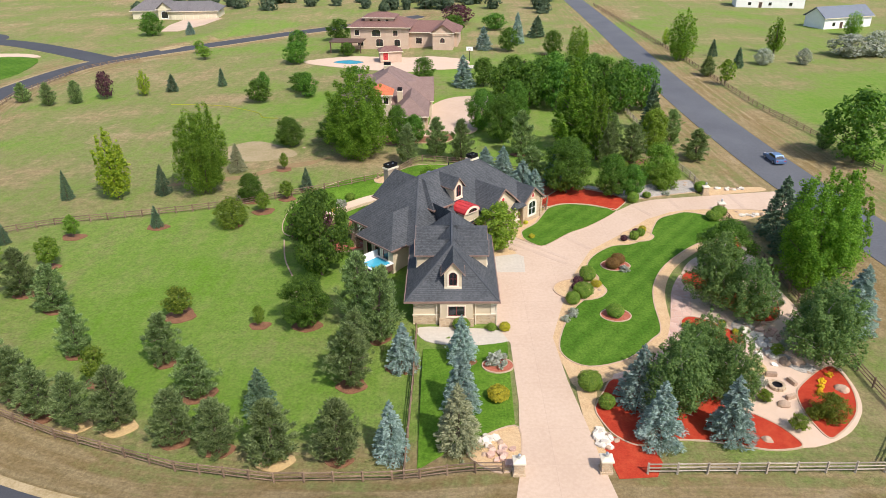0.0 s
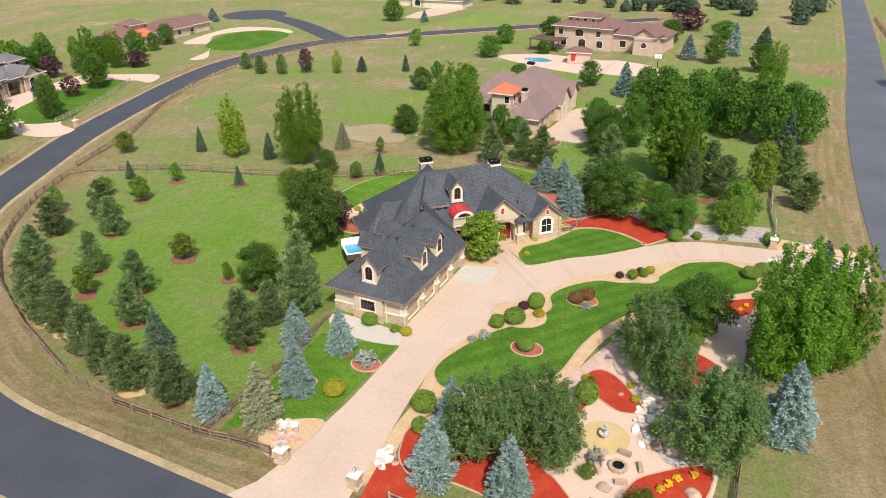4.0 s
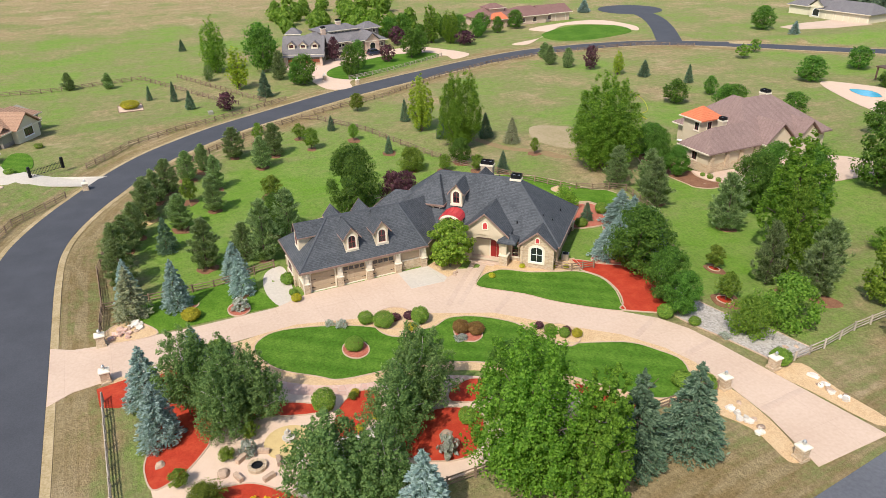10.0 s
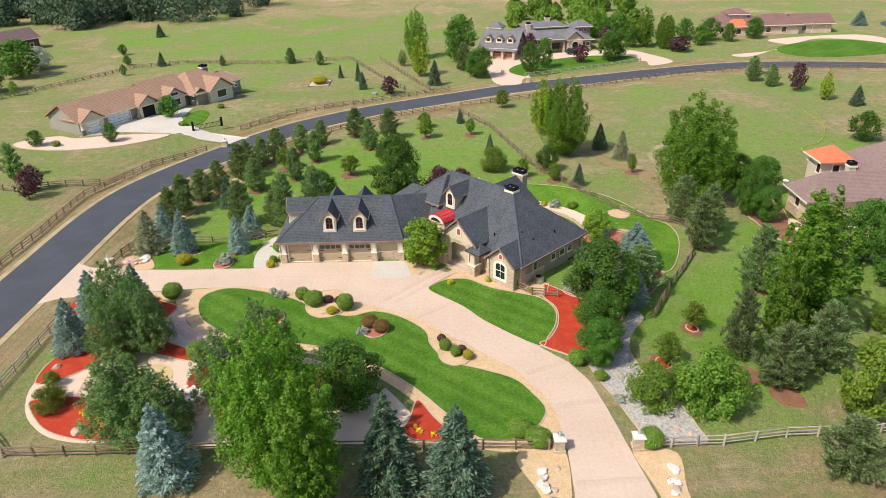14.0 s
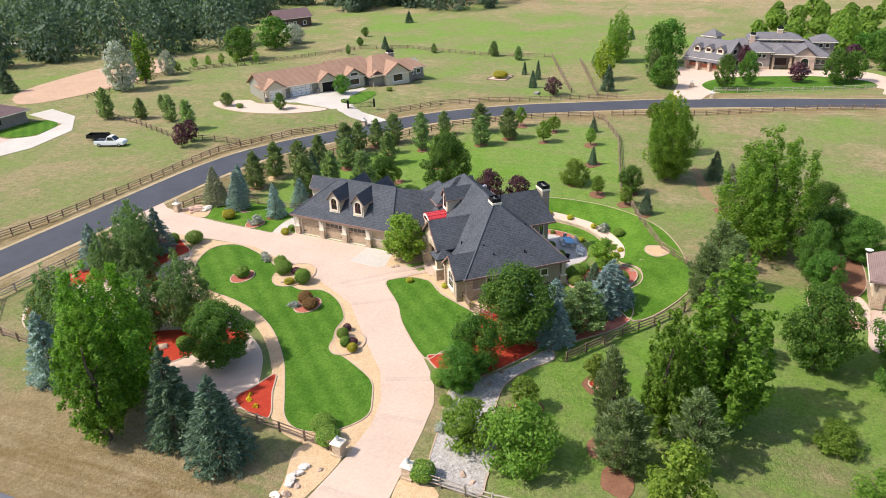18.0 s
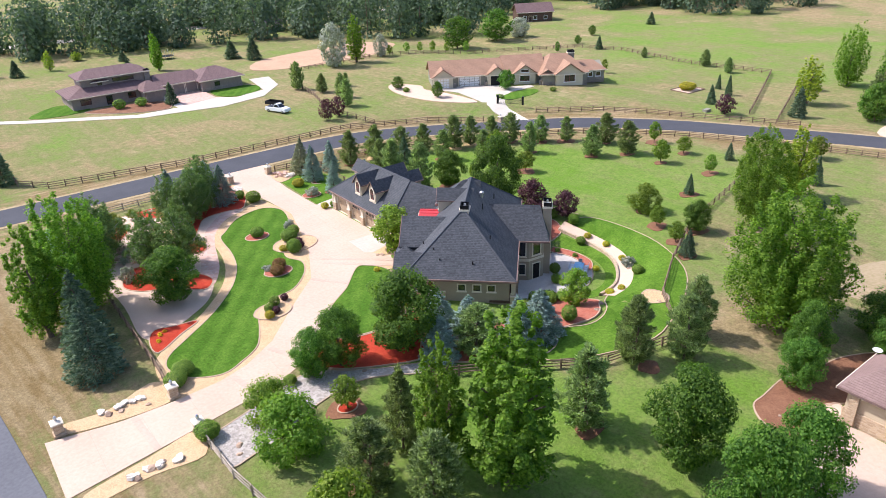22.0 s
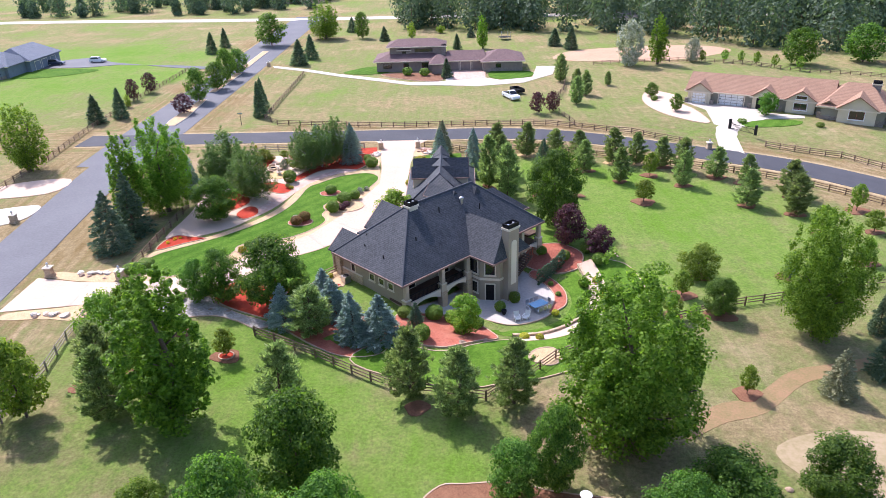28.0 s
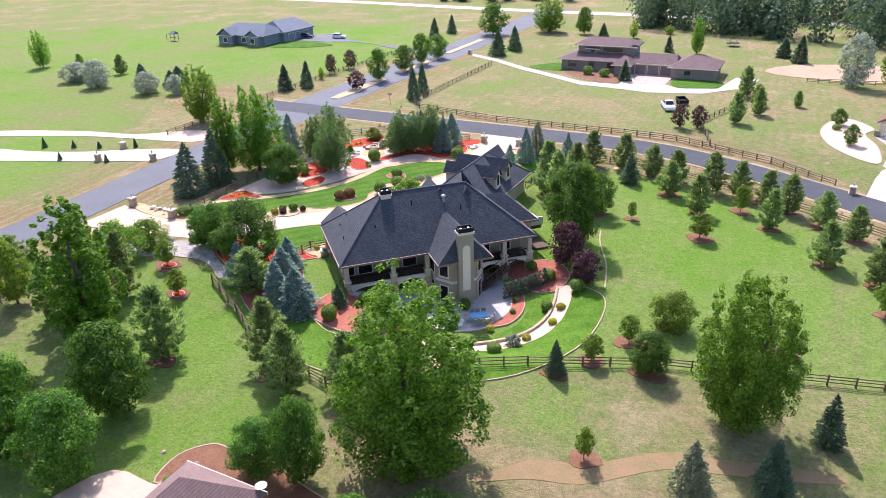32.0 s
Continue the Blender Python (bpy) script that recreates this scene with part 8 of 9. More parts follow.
FENCE_PIECES = {}
fence([(4.2, 41.2), (-4.5, 41.4), (-13.8, 41.2), (-22.2, 42.7), (-34.2, 47), (-46.1, 52.4), (-54.6, 58.1), (-61.2, 64.9), (-67.7, 73.4), (-72.2, 83.1), (-70, 86)], "brown post and rail fence along the road")
fence([(-70, 86), (-57, 92.2), (-45.4, 95.1), (-31.6, 98.6), (-19.7, 104.1), (-11.6, 108.6), (-8.2, 112.2), (-4.5, 115.8)], "brown post and rail fence behind the back lawn")
fence([(19, 105.2), (12, 109), (4.2, 113.9), (-4.5, 115.8)], "brown post and rail fence round the north lawn")
fence([(-3.6, 41.5), (-3.3, 61)], "brown post and rail fence across the side yard")
fence([(15.4, 41.0), (33.8, 41.2), (38.6, 46.6)], "pale post and rail fence before the garden corner", GREY_RAIL)
fence([(38.6, 46.6), (38.5, 62), (38.6, 86), (38.8, 91.4)], "brown post and rail fence beside the garden court")
fence([(38.8, 99.2), (38.6, 105.6), (37.8, 111), (37.4, 124), (37.2, 150)], "pale post and rail fence north of the side gate", GREY_RAIL)
fence([(12.4, 91.2), (14.0, 92.8), (14.6, 95.6)], "short brown fence beside the house end", RAILWOOD, 3, 1.1, 1.8)
FAR = "weathered post and rail fence of a neighbouring lot"
for pts in ([(36.0, 22.6), (16.0, 26.4), (-5.5, 27.0), (-19.9, 26.1), (-36.4, 30.3), (-46.2, 37.2)], [(-58.6, 40.6), (-68.6, 48.2), (-75.2, 57.6), (-83.0, 72.4), (-89.5, 84)], [(40.8, -29.7), (40.2, 2), (39.8, 18), (36, 22.6)], [(-74.5, 86.5), (-81, 105), (-93.5, 126), (-101.5, 146), (-105, 168), (-102, 198), (-92, 212)],
            [(-130, 6), (-126.4, 33.5), (-130, 55), (-89.5, 73)], [(-128, 64), (-89.7, 79.2)], [(-130, 6), (-124, -8), (-100, -22), (-64, -36), (-40, -34)], [(70.5, 108), (68.2, 131), (66, 148), (65.2, 202), (61.3, 310)], [(73.4, 60), (73.6, 46), (75.8, 24), (77, -6), (77, -40)], [(-25.8, 26.0), (-22.0, 14.0), (-27.5, -3.4), (-30.2, -18.9)]):
    fence(pts, FAR)
fence([(-102.4, 104.0), (-106.6, 116.4), (-112.8, 129.2), (-117.6, 138.0)], "low pale rail fence along the oval lawn", GREY_RAIL)


# ---- stone gate pillars ----
def pillar(x, y, label):
    ob = thing("gate_pillar", (x, y, H(x, y)), label, "pillar", "entrance pillars")
    part("base", boxes((-0.5, 0.5, -0.5, 0.5, -0.2, 0.25)), STONE, ob)
    part("shaft", boxes((-0.4, 0.4, -0.4, 0.4, 0.25, 1.2)), STONE, ob)
    part("cap", solid(bmesh.new(), [(sx * r, sy * r, z) for r, z in ((0.5, 1.2), (0.5, 1.32), (0.2, 1.45)) for sx, sy in ((-1, -1), (1, -1), (1, 1), (-1, 1))], [(3, 2, 1, 0)] + [(4 * k + i, 4 * k + (i + 1) % 4, 4 * k + 4 + (i + 1) % 4, 4 * k + 4 + i) for k in (0, 1) for i in range(4)] + [(8, 9, 10, 11)]), CREAM, ob)
    lamp = part("lantern", lathe(bmesh.new(), [(0.1, 1.45), (0.13, 1.52), (0.16, 1.75), (0.14, 1.8), (0.05, 1.92)], (0, 0, 0), 8), STEEL, ob)
    return ob


for x, y in ((5.4, 41.2), (12.2, 41.4), (38.7, 98.6), (38.8, 92.2), (48.2, 90.9)):
    pillar(x, y, "buff stone gate pillar with cream cap and lantern")
for x, y in ((74.2, 70.2), (72.3, 77.4), (62.9, 73.4), (-48.5, 40.2), (-96.4, 104.2), (-105.6, 98.4), (54, -43.4)):
    pillar(x, y, "dark stone entrance pillar of a neighbouring drive")


# ---- boulders and garden ornaments ----
def boulder(x, y, size, seed, label="rough tan sandstone boulder in a bed"):
    rng = random.Random(seed)
    bm = bmesh.new()
    bmesh.ops.create_icosphere(bm, subdivisions=2, radius=size * 0.66)
    for v in bm.verts:
        k = 1 + 0.35 * noise.noise(v.co / size * 2.0 + Vector((seed * 3.1, 0, 0)))
        v.co = Vector((v.co.x * k * 1.25, v.co.y * k, max(v.co.z * k * 0.7, -0.23 * size)))
    ob = link_mesh("boulder", bm, BOULDER)
    ob.matrix_world = pose(x, y, H(x, y) + 0.1 * size, rng.uniform(-12, 12), rng.uniform(-12, 12), rng.uniform(0, 360))
    return tagged(ob, label, "rock", "boulders")


for i, (x, y, s) in enumerate([(29.4, 49.3, 0.75), (32.2, 55.5, 0.8), (33.5, 55.7, 0.95), (35.6, 51.4, 0.85), (26.2, 44.8, 0.6), (33.2, 66.8, 0.75), (13.2, 45.4, 0.5), (12.6, 44.6, 0.55), (13.0, 43.9, 0.45), (13.8, 44.8, 0.4), (4.4, 43.0, 0.4), (3.4, 44.0, 0.45), (2.8, 43.2, 0.35), (4.2, 44.6, 0.4), (43.2, 91.2, 0.4), (44.2, 91.0, 0.5), (41.0, 91.8, 0.35), (43.4, 100.4, 0.55), (44.6, 100.8, 0.5), (42.4, 100.2, 0.4), (8.0, 80.2, 0.4), (8.5, 79.9, 0.35)]):
    boulder(x, y, s, i)
for i, (x, y, s) in enumerate([(20.2, 76.0, 0.3), (25.6, 85.0, 0.35), (17.2, 69.6, 0.35), (28.0, 61.0, 0.4), (33.6, 59.0, 0.5), (32.6, 57.4, 0.6), (34.8, 58.6, 0.55), (34.0, 57.0, 0.5), (35.6, 60.0, 0.5), (-2.4, 106.8, 0.5), (-4.8, 105.4, 0.45), (-16.0, 100.4, 0.5), (-10.2, 109.2, 0.4), (23.2, 100.2, 0.35), (25.4, 99.8, 0.3), (36.8, 102.4, 0.4), (37.2, 103.4, 0.35), (2.4, 128.6, 0.3), (-1.0, 128.4, 0.25), (-27.0, 126.0, 0.4)]):
    boulder(x, y, s, i + 40, "rounded tan garden rock among plants")
rng = random.Random(9)
for i in range(26):
    t = i / 25
    boulder(30.2 + 3.4 * t + rng.uniform(-0.9, 0.9), 62.6 - 8.2 * t + rng.uniform(-0.5, 0.5), rng.uniform(0.16, 0.42), 80 + i, "grey brown rock lining the dry stream")
structure("fountain_circle", lathe(bmesh.new(), [(2.05, 0.0), (2.05, 0.075), (1.9, 0.075), (1.9, 0.06), (0.05, 0.06)], (28.1, 54.8, 0), 32), shade("golden crushed sandstone", (0.56, 0.42, 0.20), (0.48, 0.35, 0.16), 1.0, 0.9, 0.3, 10), "round golden sandstone circle in the court", "paving")
ft = thing("fountain", (28.1, 54.8, 0.06), "pale stone tiered garden fountain in the court", "fountain")
part("basin", lathe(bmesh.new(), [(0.28, 0), (0.32, 0.12), (0.24, 0.2), (0.5, 0.42), (0.53, 0.5), (0.45, 0.5), (0.16, 0.36)], (0, 0, 0), 20), PALE_CONCRETE, ft)
part("stem", lathe(bmesh.new(), [(0.14, 0.34), (0.1, 0.6), (0.13, 0.85)], (0, 0, 0), 12), PALE_CONCRETE, ft)
part("bowl", lathe(bmesh.new(), [(0.1, 0.85), (0.28, 0.98), (0.3, 1.04), (0.24, 1.03), (0.08, 0.94)], (0, 0, 0), 18), PALE_CONCRETE, ft)
part("finial", lathe(bmesh.new(), [(0.06, 0.95), (0.1, 1.15), (0.13, 1.25), (0.04, 1.4)], (0, 0, 0), 12), PALE_CONCRETE, ft)
pit = thing("fire_pit", (29.9, 51.8, 0.03), "round stone fire pit with a dark bowl", "fire pit")
for i in range(12):
    a = i * math.tau / 12
    part("stone_block", boxes((0.45, 0.75, -0.17, 0.17, 0, 0.32), m=Matrix.Rotation(a, 4, "Z")), STONE, pit)
part("bowl", lathe(bmesh.new(), [(0.1, 0.05), (0.44, 0.1), (0.46, 0.3), (0.42, 0.3), (0.38, 0.14), (0.1, 0.1)], (0, 0, 0), 16), BLACK, pit)
for i, a in enumerate((20, 85, 150, 215, 290)):
    seat = thing("stone_seat", (29.9 + 1.7 * math.cos(radians(a)), 51.8 + 1.7 * math.sin(radians(a)), 0.03), "flat sandstone block seat by the fire pit", "seat", "seats round the fire pit", a + 90)
    part("block", boxes((-0.5, 0.5, -0.18, 0.18, 0, 0.36), (-0.48, 0.46, -0.16, 0.17, 0.36, 0.4)), BOULDER, seat)

# ---- rubble, hedge and terrace planting ----
PINK_SLAB = shade("pink sandstone slab", (0.50, 0.30, 0.23), (0.60, 0.42, 0.34), 1.5, 0.95, 0.5, 8, per=0.3)
PALE_SLAB = shade("pale limestone slab", (0.56, 0.50, 0.42), (0.68, 0.62, 0.54), 1.5, 0.95, 0.5, 8, per=0.25)


def rubble(x, y, wide, deep, count, material, seed, label):
    """A heap of broken flagstones, each slab its own piece."""
    rng = random.Random(seed)
    ob = thing("rubble_heap", (x, y, H(x, y)), label, "rocks")
    for i in range(count):
        a, r = rng.uniform(0, math.tau), rng.random() ** 0.7
        k, size = rng.randint(5, 7), rng.uniform(0.22, 0.5)
        line = [(size * math.cos(j * math.tau / k) * rng.uniform(0.7, 1.1), size * math.sin(j * math.tau / k) * rng.uniform(0.5, 0.9)) for j in range(k)]
        bm = prism(bmesh.new(), line, 0, rng.uniform(0.12, 0.28), pose(math.cos(a) * r * wide, math.sin(a) * r * deep, 0.03 + 0.22 * (1 - r) * rng.random(), rng.uniform(-16, 16), rng.uniform(-16, 16), rng.uniform(0, 360)))
        part("slab", bm, material, ob)
    return ob


rubble(4.3, 43.0, 1.0, 1.3, 18, PINK_SLAB, 3, "heap of broken pink flagstones by the gate pillar")
rubble(3.2, 44.6, 1.1, 0.7, 14, PALE_SLAB, 4, "row of pale broken stones edging the drive bed")
rubble(12.7, 44.9, 0.7, 1.2, 22, PALE_SLAB, 5, "heap of pale limestone rubble beside the drive")
rubble(43.2, 100.6, 2.2, 0.5, 12, PALE_SLAB, 6, "line of pale rocks along the side drive")
rubble(43.4, 90.6, 2.4, 0.5, 14, PALE_SLAB, 7, "line of pale rocks edging the gravel shoulder")
rubble(31.2, 58.4, 1.4, 3.6, 40, PALE_SLAB, 8, "pale and grey rocks of the dry stream")
rubble(32.6, 60.8, 1.0, 2.0, 14, PINK_SLAB, 9, "large pink sandstone rocks by the dry stream")
for i in range(9):
    plant("hedge", -11.9 - 0.42 * i, 90.4 - 0.5 * i, 2.3, 1.0, "hedge of upright arborvitae")
bed([(-12.4, 97.2), (-14.4, 95.6), (-14.8, 92.4), (-13.7, 89.2), (-11.7, 87.0), (-10.9, 88.2), (-12.5, 90.2), (-13.4, 92.8), (-13.2, 94.8)], FADED, "mulch_bed", "narrow faded mulch ring round the patio", "garden bed", 0.085, CURB, True, 1.0)
bed([(-9.6, 84.8), (-12.0, 82.6), (-15.4, 82.0), (-17.8, 84.6), (-17.4, 87.4), (-14.6, 88.0), (-11.6, 86.8)], FADED, "mulch_bed", "faded red mulch bed beside the garden stair", "garden bed", 0.09, CURB, True, 1.0)
plants("box", [(-12.8, 84.2, 1.3, 1.6), (-15.6, 85.6, 1.4, 1.7), (-17.2, 91.2, 1.2, 1.5), (-4.0, 100.4, 1.2, 1.9), (-2.6, 99.8, 1.0, 1.6), (3.6, 101.6, 1.3, 2.0), (-13.9, 93.2, 0.6, 0.8), (-13.3, 90.6, 0.6, 0.8), (-6.8, 96.6, 1.4, 1.4)], "clipped shrubs")
plants("small", [(26.2, 52.0, 1.7, 1.6), (27.9, 49.8, 1.2, 1.5), (31.2, 47.4, 1.3, 1.5), (31.8, 56.6, 1.5, 1.3), (25.2, 61.4, 0.8, 1.0), (29.2, 46.0, 1.6, 1.8)], "twiggy shrubs of the garden court", "thin twiggy shrub in the garden court")
plants("gold", [(24.6, 61.8, 0.6, 0.9), (28.6, 62.4, 0.6, 0.8), (29.4, 60.6, 0.6, 0.9), (11.0, 83.6, 0.6, 0.9), (13.2, 92.6, 0.6, 0.8), (4.4, 50.2, 1.4, 2.2)])

# ---- terrace furniture ----
TZ = -2.64
table = thing("patio_table", (-11.2, 96.3, TZ), "blue glass patio table with metal legs", "table", rz=35)
part("tabletop", boxes((-1.0, 1.0, -0.6, 0.6, 0.70, 0.74)), BLUE_TOP, table)
for x in (-0.85, 0.85):
    for y in (-0.45, 0.45):
        part("leg", tube(bmesh.new(), (x, y, 0), (x * 0.95, y * 0.95, 0.7), 0.03, 0.03, 8), STEEL, table)
chair = None
for x, y, rz in ((-0.65, -0.95, 180), (0.0, -0.95, 180), (0.65, -0.95, 180), (-0.65, 0.95, 0), (0.0, 0.95, 0), (0.65, 0.95, 0), (-1.4, 0, 90), (1.4, 0, -90)):
    m = table.matrix_world @ pose(x, y, 0, 0, 0, rz)
    if chair is None:
        chair = thing("patio_chair", (0, 0, 0), "grey metal sling patio chair at the table", "chair", "chairs round the patio table")
        part("seat", boxes((-0.25, 0.25, -0.25, 0.25, 0.42, 0.46)), STEEL, chair)
        part("backrest", boxes((-0.25, 0.25, 0.22, 0.27, 0.46, 0.95)), STEEL, chair)
        for sx in (-0.22, 0.22):
            for sy in (-0.22, 0.22):
                part("leg", tube(bmesh.new(), (sx, sy, 0), (sx, sy, 0.42), 0.02, 0.02, 6), STEEL, chair)
        chair.matrix_world = m
    else:
        copy_thing(chair, m)
for x, y, rz in ((-9.6, 98.5, 150), (-8.6, 98.7, 190)):
    ch = thing("adirondack_chair", (x, y, TZ), "pale slatted lounge chair on the patio", "chair", "lounge chairs", rz)
    part("seat", boxes((-0.3, 0.3, -0.4, 0.3, 0.28, 0.33)), WHITE, ch)
    for i in range(4):
        part("back_slat", boxes((-0.3 + i * 0.155, -0.165 + i * 0.155, 0.28, 0.33, 0.3, 1.0), m=Matrix.Rotation(radians(-15), 4, "X")), WHITE, ch)
    for sx in (-0.3, 0.3):
        part("armrest", boxes((sx - 0.06, sx + 0.06, -0.4, 0.35, 0.5, 0.54), (sx - 0.03, sx + 0.03, -0.38, -0.32, 0, 0.5), (sx - 0.03, sx + 0.03, 0.25, 0.31, 0, 0.5)), WHITE, ch)
for x, y in ((-2.6, 97.2), (-1.6, 97.8)):
    ln = thing("sun_lounger", (x, y, TZ), "grey reclining lounger under the porch", "lounger", "loungers", 60)
    part("frame", boxes((-0.32, 0.32, -0.9, 0.9, 0.25, 0.3)), STEEL, ln)
    part("cushion", boxes((-0.3, 0.3, -0.9, 0.25, 0.3, 0.38)), PATIO, ln)
    part("backrest", boxes((-0.3, 0.3, 0.0, 0.8, 0.0, 0.08), m=pose(0, 0.25, 0.3, 35)), PATIO, ln)
    for sx in (-0.28, 0.28):
        for sy in (-0.8, 0.8):
            part("leg", boxes((sx - 0.03, sx + 0.03, sy - 0.03, sy + 0.03, 0, 0.25)), STEEL, ln)
pot = thing("planter_pot", (-7.2, 97.4, TZ), "dark urn planter on the patio", "planter")
part("urn", lathe(bmesh.new(), [(0.16, 0), (0.2, 0.06), (0.3, 0.4), (0.26, 0.5), (0.32, 0.56), (0.28, 0.56), (0.2, 0.45)], (0, 0, 0), 14), BLACK, pot)
tub = thing("hot_tub", (-8.7, 74.8, -0.02), "square hot tub with blue water and its white cover folded back", "hot tub", rz=45)
part("cabinet", boxes((-1.1, 1.1, -1.1, 1.1, 0, 0.85)), DECKING, tub)
for r in ((-1.15, 1.15, -1.15, -0.95, 0.85, 0.95), (-1.15, 1.15, 0.95, 1.15, 0.85, 0.95), (-1.15, -0.95, -0.95, 0.95, 0.85, 0.95), (0.95, 1.15, -0.95, 0.95, 0.85, 0.95)):
    part("rim", boxes(r), WHITE, tub)
part("water", boxes((-0.95, 0.95, -0.95, 0.95, 0.85, 0.9)), WATER, tub)
part("cover", boxes((-1.15, 1.15, 1.16, 1.3, 0.6, 1.7)), WHITE, tub)
tub.scale = (1.3, 1.3, 1.0)
deck = structure("deck", boxes((-15.8, -13.7, -4.6, 2.4, -1.1, -0.9), m=MAIN), DECKING, "dark timber deck by the south-west wing", "deck")
ac = thing("air_conditioner", tuple(MAIN @ Vector((12.3, -3.6, 0.03))), "grey outdoor air conditioning unit beside the wall", "air conditioner", rz=45)
part("case", boxes((-0.42, 0.42, -0.42, 0.42, 0, 0.85)), STEEL, ac)
part("grille", lathe(bmesh.new(), [(0.36, 0.85), (0.36, 0.89), (0.1, 0.9), (0.1, 0.86)], (0, 0, 0), 16), BLACK, ac)


# ---- vehicles ----
def vehicle(x, y, rz, paint, label, kind, name):
    """A parked car: body shell, cabin, glass, four wheels, lamps. Nose towards +y."""
    ob = thing(name, (x, y, H(x, y) + 0.06), label, "car" if name != "pickup_truck" else "truck", "parked vehicles", rz)
    long, wide, low, high = {"sedan": (4.7, 1.82, 0.95, 1.45), "suv": (4.9, 1.95, 1.1, 1.8), "pickup": (5.8, 2.0, 1.15, 1.9)}[kind]
    a = long / 2
    side = [(-a, 0.35), (-a, low * 0.9), (-a + 0.15, low), (a - 1.0, low), (a - 0.2, low * 0.84), (a, 0.7), (a, 0.35)]
    def loft(profile_line, w0, w1):
        k = len(profile_line)
        pts = [(sx * (w0 if z < low * 0.95 else w1), yy, z) for sx in (-1, 1) for yy, z in profile_line]
        return solid(bmesh.new(), pts, [tuple(range(k))[::-1], tuple(range(k, 2 * k))] + [(i, (i + 1) % k, k + (i + 1) % k, k + i) for i in range(k)])
    part("body", loft(side, wide / 2, wide / 2 - 0.05), paint, ob)
    c0, c1 = {"sedan": (-1.9, 1.0), "suv": (-2.3, 1.0), "pickup": (-0.6, 1.4)}[kind]
    cab = [(c0, low - 0.02), (c0 + 0.45, high), (c1 - 0.75, high), (c1, low - 0.02)]
    part("cabin", loft(cab, wide / 2 - 0.06, wide / 2 - 0.22), paint, ob)
    part("windscreen", solid(bmesh.new(), [(sx * w, yy, z) for sx, yy, z, w in ((-1, c1 + 0.012, low + 0.02, wide / 2 - 0.2), (1, c1 + 0.012, low + 0.02, wide / 2 - 0.2), (1, c1 - 0.69, high - 0.06, wide / 2 - 0.3), (-1, c1 - 0.69, high - 0.06, wide / 2 - 0.3))], [(0, 1, 2, 3)]), GLASS, ob)
    part("rear_window", solid(bmesh.new(), [(sx * w, yy, z) for sx, yy, z, w in ((1, c0 - 0.01, low + 0.02, wide / 2 - 0.2), (-1, c0 - 0.01, low + 0.02, wide / 2 - 0.2), (-1, c0 + 0.4, high - 0.06, wide / 2 - 0.3), (1, c0 + 0.4, high - 0.06, wide / 2 - 0.3))], [(0, 1, 2, 3)]), GLASS, ob)
    for sx in (-1, 1):
        part("side_window", solid(bmesh.new(), [(sx * w, yy, z) for yy, z, w in ((c0 + 0.25, low + 0.08, wide / 2 - 0.11), (c1 - 0.2, low + 0.08, wide / 2 - 0.11), (c1 - 0.8, high - 0.08, wide / 2 - 0.2), (c0 + 0.55, high - 0.08, wide / 2 - 0.2))], [(0, 1, 2, 3)]), GLASS, ob)
        part("headlight", boxes((sx * (wide / 2 - 0.3) - 0.2, sx * (wide / 2 - 0.3) + 0.2, a - 0.04, a + 0.02, 0.6, 0.75)), WHITE, ob)
        part("tail_light", boxes((sx * (wide / 2 - 0.25) - 0.15, sx * (wide / 2 - 0.25) + 0.15, -a - 0.02, -a + 0.04, 0.65, 0.85)), RED_METAL, ob)
        for yy in (-a + 0.95, a - 0.9):
            wheel = part("wheel", tube(bmesh.new(), (sx * (wide / 2 - 0.18), yy, 0.34), (sx * (wide / 2 + 0.02), yy, 0.34), 0.34, 0.34, 16), BLACK, ob)
            part("rim", tube(bmesh.new(), (sx * (wide / 2 - 0.02), yy, 0.34), (sx * (wide / 2 + 0.035), yy, 0.34), 0.2, 0.2, 12), STEEL, wheel)
    if kind == "pickup":
        part("bed_lining", boxes((-wide / 2 + 0.15, wide / 2 - 0.15, -a + 0.15, c0 - 0.1, low, low + 0.01)), BLACK, ob)
    return ob


SILVER = shade("silver blue car paint", (0.10, 0.19, 0.36), (0.13, 0.23, 0.42), 1, 0.3, 0, 5, 0.4, 0.5, 0, 0.6)
NAVY = shade("navy car paint", (0.02, 0.03, 0.06), (0.03, 0.04, 0.075), 1, 0.3, 0, 5, 0.2, 0.5, 0, 0.6)
vehicle(55.2, 113.3, 3, SILVER, "silver blue sedan on the side road", "sedan", "car")
vehicle(-14.3, 4.3, 22, WHITE, "white pickup truck parked on the dry grass", "pickup", "pickup_truck")
vehicle(124.6, -55.6, 98, NAVY, "dark blue sport utility car before the garages", "suv", "car")
vehicle(112.5, -58.4, 98, WHITE, "white sport utility car on the gravel drive", "suv", "car")
vehicle(-130.2, 121.6, 10, NAVY, "dark blue car by the grey house", "suv", "car")
tr = thing("trailer", (-16.2, -1.4, -0.03), "black open utility trailer behind the pickup", "trailer", rz=22)
part("bed", boxes((-1.0, 1.0, -2.0, 2.0, 0.5, 0.6)), BLACK, tr)
for r in ((-1.0, -0.94, -2.0, 2.0, 0.6, 1.2), (0.94, 1.0, -2.0, 2.0, 0.6, 1.2), (-0.94, 0.94, -2.0, -1.94, 0.6, 1.2), (-0.94, 0.94, 1.94, 2.0, 0.6, 1.2)):
    part("side_board", boxes(r), BLACK, tr)
for sx in (-1.05, 1.05):
    part("wheel", tube(bmesh.new(), (sx - 0.1, -0.2, 0.33), (sx + 0.1, -0.2, 0.33), 0.33, 0.33, 14), BLACK, tr)
